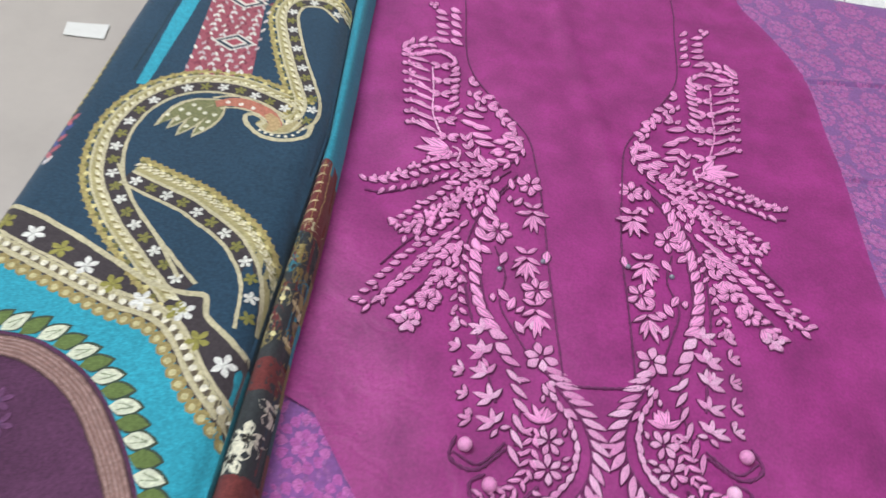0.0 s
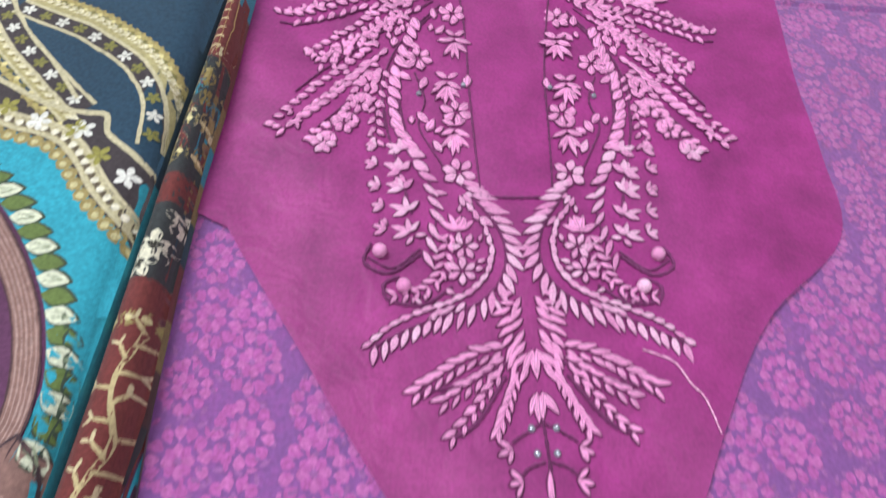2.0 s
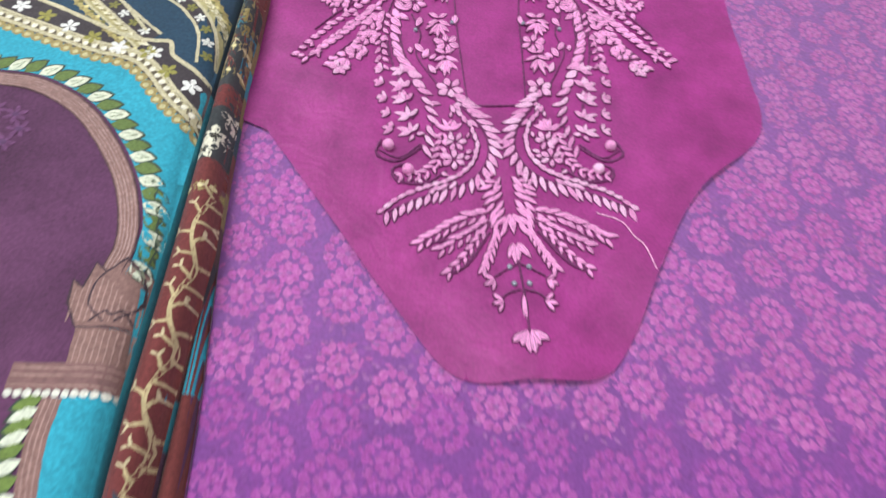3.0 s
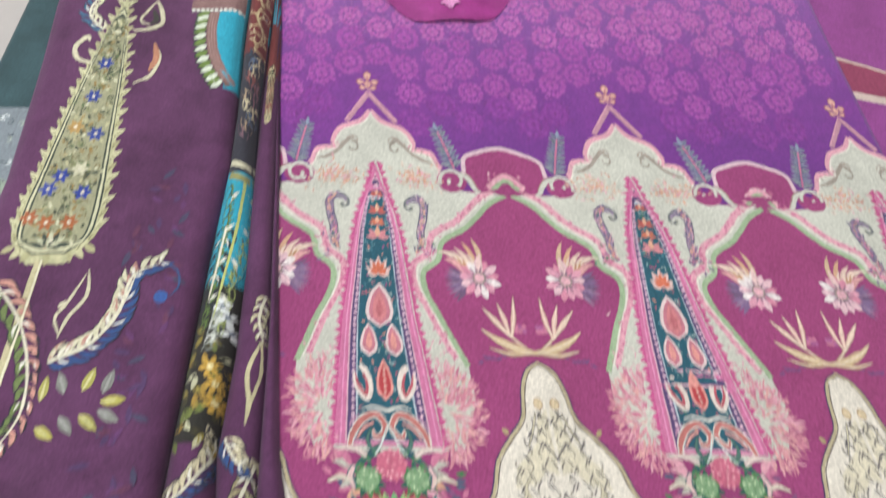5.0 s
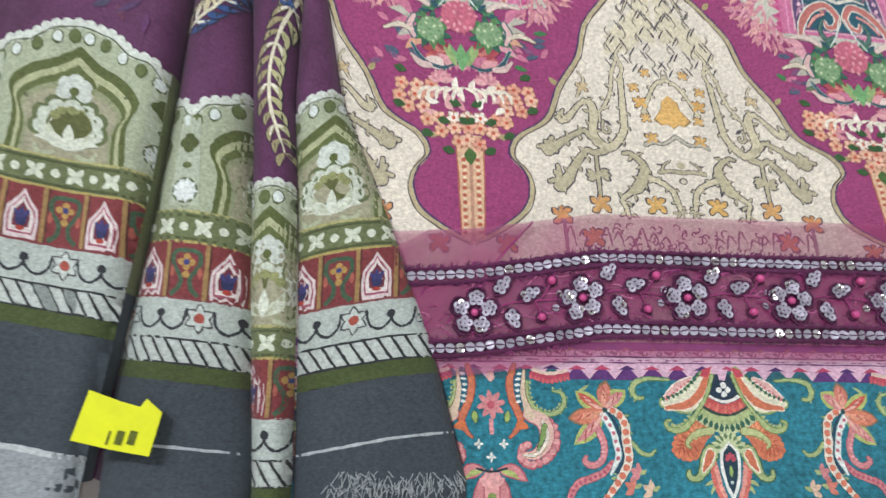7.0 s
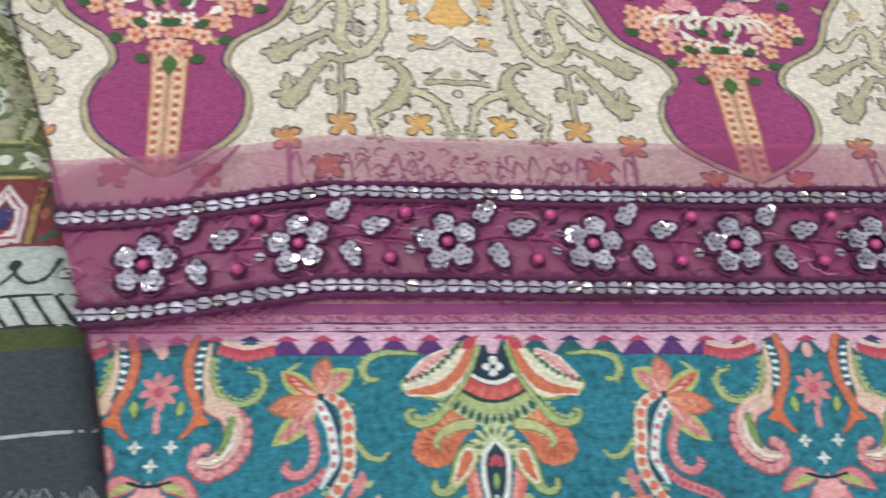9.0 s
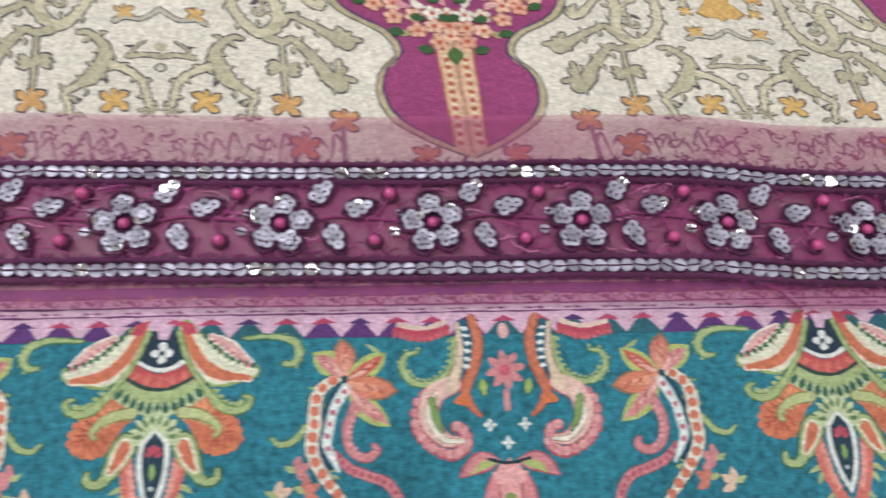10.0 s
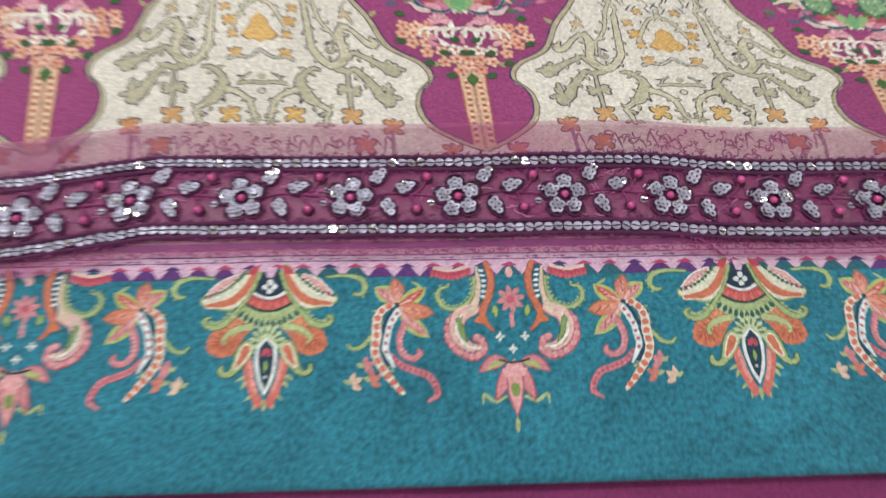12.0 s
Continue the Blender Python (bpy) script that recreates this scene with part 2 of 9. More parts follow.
    def make(self, name, parent, label=""):
        me = bpy.data.meshes.new(name)
        me.from_pydata(np.vstack(self.v).tolist(), [], self.f)
        for m in self.mats:
            me.materials.append(m)
        me.polygons.foreach_set("material_index", self.m)
        me.polygons.foreach_set("use_smooth", [True] * len(self.f))
        me.update()
        ob = new(name, me)
        ob.parent = parent
        return tagged(ob, label)


def dense(p, step=0.004):
    """The same line with no stretch longer than step."""
    p = np.asarray(p, float)
    out = [p[:1]]
    for a, b in zip(p, p[1:]):
        n = max(1, math.ceil(np.linalg.norm(b - a) / step))
        out.append(a + (b - a) * (np.arange(1, n + 1) / n)[:, None])
    return np.vstack(out)


def curve(path, per=8):
    """A smooth line through a few points."""
    p = np.asarray(path, float)
    if len(p) == 2:
        return p[0] + (p[1] - p[0]) * np.linspace(0, 1, per)[:, None]
    q = np.vstack([2 * p[0] - p[1], p, 2 * p[-1] - p[-2]])
    t = np.linspace(0, 1, per, endpoint=False)[:, None]
    out = [0.5 * (2 * b + (c - a) * t + (2 * a - 5 * b + 4 * c - d) * t ** 2 + (3 * b - a - 3 * c + d) * t ** 3)
           for a, b, c, d in zip(q, q[1:], q[2:], q[3:])]
    return np.vstack(out + [p[-1:]])


def leaf_shape(x, y, turn, length, width, bend=0.0, belly=0.4, blunt=1.0, n=6):
    s = np.linspace(0, 1, n + 1)
    w = np.where(s < belly, np.sin(s / belly * np.pi / 2) ** blunt, np.clip(np.cos((s - belly) / (1 - belly) * np.pi / 2), 0, 1) ** (0.8 if blunt == 1 else 0.55)) * width / 2
    mid = bend * np.sin(s * np.pi) * length
    p = np.vstack([np.stack([s * length, mid - w], 1), np.stack([s * length, mid + w], 1)[::-1][1:-1]])
    c, sn = math.cos(radians(turn)), math.sin(radians(turn))
    return np.stack([x + p[:, 0] * c - p[:, 1] * sn, y + p[:, 0] * sn + p[:, 1] * c], 1)


def along(path, n):
    p = curve(path)
    s = np.r_[0, np.cumsum(np.linalg.norm(np.diff(p, axis=0), axis=1))]
    d = np.gradient(p, axis=0)
    for a in np.linspace(0, s[-1], n):
        yield (np.interp(a, s, p[:, 0]), np.interp(a, s, p[:, 1]), math.degrees(math.atan2(np.interp(a, s, d[:, 1]), np.interp(a, s, d[:, 0]))), a / s[-1])


def spiral(x, y, r, start, sweep, shrink=0.25, n=12):
    a = np.radians(np.linspace(start, start + sweep, n))
    q = np.linspace(r, r * shrink, n)
    return np.stack([x + q * np.cos(a), y + q * np.sin(a)], 1)


def mirror(path, axis=0.0):
    p = np.array(path, float)
    p[:, 0] = 2 * axis - p[:, 0]
    return p


def part(name, bm, material, parent, label=""):
    me = bpy.data.meshes.new(name)
    bm.to_mesh(me)
    bm.free()
    for m in (material if isinstance(material, (list, tuple)) else [material]):
        me.materials.append(m)
    ob = new(name, me)
    ob.parent = parent
    return tagged(ob, label)


def sheet(name, place, us, vs, parent, mats, pick=None, thick=0.0, label=""):
    """A cloth laid by place(u, v, h), as a grid; pick(v) gives the row's material."""
    gu, gv = np.meshgrid(us, vs)
    p = place(gu.ravel(), gv.ravel(), 0.0)
    nu, nv = len(us), len(vs)
    verts, faces, idx = p.tolist(), [], []
    for j in range(nv - 1):
        k = pick((vs[j] + vs[j + 1]) / 2) if pick else 0
        for i in range(nu - 1):
            a = j * nu + i
            faces.append((a, a + 1, a + nu + 1, a + nu))
            idx.append(k)
    if thick:
        rim = list(range(nu)) + [j * nu + nu - 1 for j in range(1, nv)] + [(nv - 1) * nu + i for i in range(nu - 2, -1, -1)] + [j * nu for j in range(nv - 2, 0, -1)]
        base = len(verts)
        verts += [(verts[i][0], verts[i][1], verts[i][2] - thick) for i in rim]
        n = len(rim)
        for i in range(n):
            faces.append((rim[i], base + i, base + (i + 1) % n, rim[(i + 1) % n]))
            idx.append(0)
    me = bpy.data.meshes.new(name)
    me.from_pydata(verts, [], faces)
    for m in mats:
        me.materials.append(m)
    me.polygons.foreach_set("material_index", idx)
    me.polygons.foreach_set("use_smooth", [True] * len(faces))
    me.update()
    ob = new(name, me)
    ob.parent = parent
    return tagged(ob, label)


def thing(name, label, category, group=""):
    return tagged(new(name), label, category, group)


# ---------------------------------------------------------------- the room
def box(bm, x0, y0, z0, x1, y1, z1, bevel=0.0):
    r = bmesh.ops.create_cube(bm, size=1, matrix=Matrix.Translation(((x0 + x1) / 2, (y0 + y1) / 2, (z0 + z1) / 2)) @ Matrix.Diagonal((x1 - x0, y1 - y0, z1 - z0, 1)))
    if bevel:
        bmesh.ops.bevel(bm, geom=list({e for v in r["verts"] for e in v.link_edges}), offset=bevel, segments=1, affect="EDGES")


FLOOR = -0.012
tile = plain("glazed_floor_tile", "#a8a19c", 0.5, 0, 0.06, 14, 0.03)
grout = plain("grout", "#a79c94", 0.9, 0, 0.1, 80)
wall_paint = plain("wall_paint", "#d9d9d6", 0.8, 0, 0.03, 6)
bm = bmesh.new()
box(bm, -2.2, -1.6, FLOOR - 0.1, 2.2, 2.8, FLOOR - 0.002)
floor = tagged(part("floor", bm, grout, None), "pale beige glazed tile floor with thin joints", "floor", kind="structure")
bm = bmesh.new()
box(bm, -0.299, -0.299, -0.008, 0.299, 0.299, 0.0, 0.001)
first = part("tile", bm, tile, floor)
tile_mesh = first.data
bpy.data.objects.remove(first)
for i in range(7):
    for j in range(7):
        ob = new("tile", tile_mesh)
        ob.parent, ob.location = floor, (-2.03 + 0.6 * i + 0.13, -1.3 + 0.6 * j + 0.165, FLOOR)
# walls and ceiling stay out of view, added for bounce light and reflections
for name, lims in (("wall_west", (-2.3, -1.6, -2.2, 2.8)), ("wall_east", (2.2, -1.6, 2.3, 2.8)), ("wall_south", (-2.3, -1.7, 2.3, -1.6)), ("wall_north", (-2.3, 2.8, 2.3, 2.9))):
    bm = bmesh.new()
    box(bm, lims[0], lims[1], FLOOR - 0.1, lims[2], lims[3], 2.7)
    tagged(part(name, bm, wall_paint, None), "plain off-white painted wall, unseen, added to bounce light", "wall", kind="structure")
bm = bmesh.new()
box(bm, -2.3, -1.7, 2.7, 2.3, 2.9, 2.8)
tagged(part("ceiling", bm, wall_paint, None), "plain white ceiling, unseen, added to bounce light", "ceiling", kind="structure")


# ---------------------------------------------------------------- the long shirt
def shirt_z(x, y):
    z = 0.0006 * np.sin(31 * x + 17 * y) + 0.0005 * np.sin(-23 * x + 41 * y + 1) + 0.0003 * np.sin(70 * x + 9 * y)
    z = z - 0.0012 * np.exp(-((y - 0.302 + 0.055 * x) / 0.0055) ** 2)
    z = z - 0.0008 * np.exp(-((y - 0.163 + 0.05 * x) / 0.006) ** 2) / (1 + np.exp(-(x - 0.17) * 150))
    edge = 1 / (1 + np.exp(-(x - 0.205) * 220))
    for y0, tilt in ((0.792, 0.03), (0.889, 0.13)):
        d = y - y0 - tilt * (x - 0.2)
        z = z + edge * (0.0016 * np.exp(-((d - 0.0022) / 0.0022) ** 2) - 0.0016 * np.exp(-((d + 0.0004) / 0.0011) ** 2))
    return z


SKEW_V = (-0.3, 0, 0.035, 0.1, 0.2, 0.32, 0.4, 0.5, 0.9)


def shirt_at(u, v, h):
    """Place on the shirt: u across from one cypress axis (repeats are 0.2), v up from the hem's lace; the print runs a little askew."""
    u, v = np.asarray(u, float), np.asarray(v, float)
    width = np.interp(v, SKEW_V, (0.2, 0.2, 0.197, 0.195, 0.192, 0.187, 0.188, 0.188, 0.188))
    shift = np.interp(v, SKEW_V, (0, 0, -0.001, -0.006, -0.0125, -0.014, -0.02, -0.022, -0.03))
    fall = np.interp(v, SKEW_V, (0, 0, 0.003, 0.013, 0.014, 0.014, 0.0125, 0.01, 0.01))
    x, y = u / 0.2 * width + shift, v - fall * u / 0.2
    return np.stack([x, y, shirt_z(x, y) + h], 1)


MAGENTA, TEAL, CREAM, GREYCREAM = "#97386f", "#1b7a8e", "#dcd3c4", "#c2c1b4"
shirt = thing("printed_shirt", "long magenta printed shirt with teal hem, spread flat", "shirt")
us = np.linspace(-0.135, 0.425, 141)
vs = np.r_[np.linspace(-0.1435, -0.0575, 24), np.linspace(-0.0535, 0.285, 95), np.linspace(0.287, 0.304, 14), np.linspace(0.307, 0.322, 12), np.linspace(0.326, 0.79, 116), np.linspace(0.793, 0.818, 26), np.linspace(0.822, 0.892, 18), np.linspace(0.893, 0.922, 30), np.linspace(0.926, 1.03, 26)]


def shirt_edge(u, v, h):
    """The shirt is cut in to the side seam above the border."""
    p = shirt_at(u, v, h)
    lim = np.interp(p[:, 1], (0.2, 0.34, 0.385, 0.42, 0.51, 0.63, 1.1), (0.43, 0.41, 0.388, 0.386, 0.382, 0.386, 0.40))
    over = np.clip(p[:, 0] - lim, 0, None)
    p[:, 0] -= over
    p[:, 2] -= np.minimum(over * 2, 0.004)
    return p


sheet("shirt_cloth", lambda u, v, h: shirt_edge(u, v, h - 0.00009), us, vs, shirt, [cloth(TEAL, 0.00075, 0.14, relief=1.0, fleck_low=0.45, fleck_high=1.35), cloth(MAGENTA), damask_cloth()],
      lambda v: 0 if v < -0.0555 else 1 if v < 0.3055 else 2, 0.004)
# ---------------------------------------------------------------- the neck patch
TURN = radians(4.5)


def neck_flat(xi, eta):
    """Patch coordinates, mirrored about its axis, to the plan."""
    xi, eta = np.asarray(xi, float), np.asarray(eta, float)
    x = xi + np.interp(eta, (-0.13, 0, 0.1, 0.2, 0.34), (-0.002, 0, 0.004, 0.0125, 0.026))
    return 0.0425 + x * math.cos(TURN) - eta * math.sin(TURN), 0.599 + x * math.sin(TURN) + eta * math.cos(TURN)


def patch_z(x, y):
    """Soft waves in the loose organza."""
    x, y = np.asarray(x, float), np.asarray(y, float)
    soft = 0.0011 * np.sin(62 * x + 30 * y) * np.sin(24 * y - 11 * x + 1) + 0.0007 * np.sin(44 * y + 70 * x + 2)
    fold = 0.0022 * np.exp(-((x - 0.062 + 0.16 * (y - 0.75)) / 0.006) ** 2) * np.clip((y - 0.64) * 9, 0, 1)
    return shirt_z(x, y) + 0.0012 + soft + 0.0012 + fold


def neck_at(xi, eta, h):
    x, y = neck_flat(xi, eta)
    return np.stack([x, y, patch_z(x, y) + h], 1)


patch = thing("neck_patch", "plum organza neck panel with raised pink embroidery", "fabric")
PLUM = sheer("plum_patch_organza", "#9c2f80", 0.9)
pr = Print(neck_at)
edge = [(-0.124, 0.012), (-0.092, -0.041), (-0.06, -0.094), (-0.034, -0.129), (0.0, -0.132), (0.03, -0.132), (0.049, -0.114), (0.072, -0.074),
        (0.104, -0.03), (0.152, 0.010), (0.158, 0.06), (0.162, 0.14), (0.165, 0.21), (0.165, 0.28), (0.14, 0.36), (0.11, 0.42), (-0.19, 0.42), (-0.19, 0.2), (-0.19, 0.06), (-0.165, 0.035)]
pr.fill(curve(edge + edge[:1], 6)[:-1], PLUM, 0, 0.005)
pr.make("panel", patch)

# ---------------------------------------------------------------- the scarf
Y_MAIN = (-0.11, -0.07, 0.009, 0.067, 0.116, 0.19, 0.252, 0.311, 0.424, 0.574, 0.64, 0.75, 0.88, 1.1)
X_MAIN = (-0.150, -0.146, -0.136, -0.132, -0.129, -0.124, -0.120, -0.112, -0.113, -0.109, -0.107, -0.102, -0.109, -0.12)
Y_LEFT = (-0.2, 0.1, 0.2, 0.3, 0.4, 0.55, 0.66, 0.85, 1.1)
X_LEFT = (-0.33, -0.30, -0.265, -0.256, -0.253, -0.252, -0.236, -0.235, -0.23)


def strip_at(yr, xr, yl, xl, zs, roll, wave, arch=0.0):
    """A pleat of the scarf between two folded edges; it turns down round both."""
    def place(x, y, h):
        x, y = np.asarray(x, float), np.asarray(y, float)
        r, l = np.interp(y, yr, xr), np.interp(y, yl, xl)
        if h > 0:
            x = np.clip(x, l + 0.0004, r - 0.0004)
        top = np.interp(y, zs[0], zs[1])
        z = top + wave * (np.sin(38 * x + 9 * y) * 0.6 + np.sin(21 * y - 30 * x + 2) * 0.4)
        if arch == 0.0:  # soft lengthwise folds where the pleats gather towards the end
            for x1, w, a in ((-0.212, 0.013, 0.0065), (-0.158, 0.014, 0.003), (-0.265, 0.013, 0.005)):
                z = z - a * np.exp(-((x - x1 - 0.07 * (y - 0.1)) / w) ** 2) * np.clip((0.26 - y) * 5, 0, 1)
        s = np.clip((x - l) / (r - l), 0, 1)
        z = z - arch * np.abs(2 * s - 1.1) ** 2.4
        for d in (r - x, x - l):
            q = np.clip(1 - d / roll, 0, 1)
            z = z - roll * (1 - np.sqrt(np.clip(1 - q * q, 0, 1)))
        return np.stack([x, y, z + h], 1)
    return place


def strip(place, yr, xr, yl, xl, y0, y1, parent, mat, name="pleat", floor_z=0.001, wall=None, sink=0.00025, turned=3):
    """The cloth of one pleat, with its sides running down to what it lies on."""
    ys = np.arange(y0, y1 + 0.001, 0.004)
    s = np.r_[0, 0, 0.004, 0.015, 0.04, np.linspace(0.08, 0.90, 34), 0.92, 0.935, 0.95, 0.962, 0.973, 0.982, 0.989, 0.995, 0.9985, 1, 1]
    r, l = np.interp(ys, yr, xr), np.interp(ys, yl, xl)
    gx = (l[:, None] + (r - l)[:, None] * s[None, :])
    gy = np.repeat(ys[:, None], len(s), 1)
    p = place(gx.ravel(), gy.ravel(), -sink).reshape(len(ys), len(s), 3)
    p[:, :, 2] -= 0.0007 * np.clip((np.abs(s - 0.5) - 0.4) * 10, 0, 1)[None, :]
    p[:, 0, 2] = p[:, -1, 2] = floor_z
    n = len(s)
    faces = [(j * n + i, j * n + i + 1, (j + 1) * n + i + 1, (j + 1) * n + i) for j in range(len(ys) - 1) for i in range(n - 1)]
    me = bpy.data.meshes.new(name)
    me.from_pydata(p.reshape(-1, 3).tolist(), [], faces)
    me.materials.append(mat)
    if wall:
        for m in wall[0]:
            me.materials.append(m)
        me.polygons.foreach_set("material_index", [wall[1](ys[j]) if i == 0 or i > n - turned else 0 for j in range(len(ys) - 1) for i in range(n - 1)])
    me.polygons.foreach_set("use_smooth", [True] * len(faces))
    me.update()
    ob = new(name, me)
    ob.parent = parent
    return ob


scarf = thing("printed_scarf", "folded violet and blue printed scarf with olive border", "scarf")
VIOLET = cloth("#592a53", 0.0005, 0.2)
main_z = ((-0.12, 0.1, 0.3, 0.45, 0.65, 1.1), (0.018, 0.020, 0.021, 0.028, 0.026, 0.026))
main_at = strip_at(Y_MAIN, X_MAIN, Y_LEFT, X_LEFT, main_z, 0.011, 0.0022)
strip(main_at, Y_MAIN, X_MAIN, Y_LEFT, X_LEFT, -0.10, 1.08, scarf, VIOLET, wall=((cloth("#173c55"), cloth("#0f93ab"), cloth("#3a434b"), cloth("#66704a")), lambda y: 1 if y > 0.605 else 2 if y > 0.37 else 0 if y > 0.065 else 4 if y > -0.03 else 3), turned=11)
# second pleat, beside the first
Y2, X2 = (-0.1, -0.083, -0.02, 0.05, 0.119, 0.176, 0.236, 0.355, 0.45, 0.52, 0.57, 0.63, 0.7, 0.75, 0.88, 1.1), (-0.087, -0.088, -0.094, -0.098, -0.104, -0.099, -0.095, -0.098, -0.096, -0.0925, -0.0945, -0.0955, -0.0935, -0.0945, -0.0985, -0.105)
L2 = tuple(np.interp(Y2, Y_MAIN, X_MAIN) - 0.0035)
pleat2_at = strip_at(Y2, X2, Y2, L2, ((-0.12, 0.1, 0.3, 0.42, 0.6, 1.1), (0.013, 0.016, 0.016, 0.021, 0.020, 0.020)), 0.006, 0.0008, 0.0145)
strip(pleat2_at, Y2, X2, Y2, L2, -0.10, 1.08, scarf, VIOLET, wall=([cloth(c) for c in ("#123f4e", "#0f8ba3", "#85733f", "#4a2a26", "#6f2c2c", "#23252b")],
      lambda y: 0 if y < 0.43 else (2, 5, 5, 6, 4, 3, 5, 1, 3, 2, 3, 5, 5, 5, 2, 2, 2)[int((y - 0.43) / 0.021)] if y < 0.78 else 2), turned=60)
# narrow third pleat
Y3, X3 = (-0.1, -0.02, 0.03, 0.063, 0.12, 0.18, 0.363, 0.45, 0.55), (-0.072, -0.075, -0.078, -0.081, -0.080, -0.079, -0.085, -0.088, -0.095)
L3 = tuple(np.interp(Y3, Y2, X2) - 0.0025)
pleat3_at = strip_at(Y3, X3, Y3, L3, ((-0.12, 0.1, 0.3, 0.56), (0.010, 0.011, 0.010, 0.004)), 0.005, 0.0004, 0.009)
strip(pleat3_at, Y3, X3, Y3, L3, -0.10, 0.55, scarf, VIOLET)
# fourth pleat, spreading over the hem
Y4, X4 = (-0.1, -0.082, -0.044, -0.006, 0.009, 0.063, 0.12, 0.2, 0.3, 0.42), (-0.003, -0.008, -0.018, -0.031, -0.037, -0.059, -0.069, -0.075, -0.080, -0.088)
L4 = tuple(np.interp(Y4, Y3, X3) - 0.0025)
pleat4_at = strip_at(Y4, X4, Y4, L4, ((-0.12, 0.1, 0.3, 0.56), (0.009, 0.009, 0.006, 0.003)), 0.005, 0.0005, 0.0085)
strip(pleat4_at, Y4, X4, Y4, L4, -0.094, 0.42, scarf, VIOLET)
# back layer showing past the first pleat
Y0, X0 = Y_LEFT, tuple(np.array(X_LEFT) + 0.02)
L0 = tuple(np.interp(Y0, (-0.2, 0.3, 0.48, 0.57, 0.66, 1.1), (-0.36, -0.30, -0.277, -0.272, -0.236, -0.231)))
back_at = strip_at(Y0, X0, Y0, L0, ((-0.2, 1.1), (0.016, 0.016)), 0.006, 0.0008)
strip(back_at, Y0, X0, Y0, L0, -0.1, 0.66, scarf, cloth("#2d4a4f", 0.0005, 0.2), floor_z=FLOOR)
# ---------------------------------------------------------------- the shirt's printed border
rng = random.Random(7)
HOT, ROSE, BLUSH, PEACH, WHITE = "#bd4681", "#c4708f", "#d89aa8", "#d8a184", "#d9d3c6"
GREEN, MINT, MAUVE = "#3f7a4a", "#97ad88", "#7a5f86"
RED = "#b9584f"

NICHE = ((0.098, 0.3014), (0.0845, 0.2935), (0.0737, 0.2822), (0.0639, 0.2725), (0.0467, 0.2613), (0.0422, 0.247), (0.0315, 0.2372),
         (0.0322, 0.2223), (0.0422, 0.2), (0.0484, 0.1854), (0.0545, 0.172))
DOME_TOP = ((0.0, 0.372), (0.0087, 0.3616), (0.0241, 0.3546), (0.0307, 0.3431), (0.0296, 0.337), (0.0428, 0.334), (0.0474, 0.3243), (0.050, 0.3204))


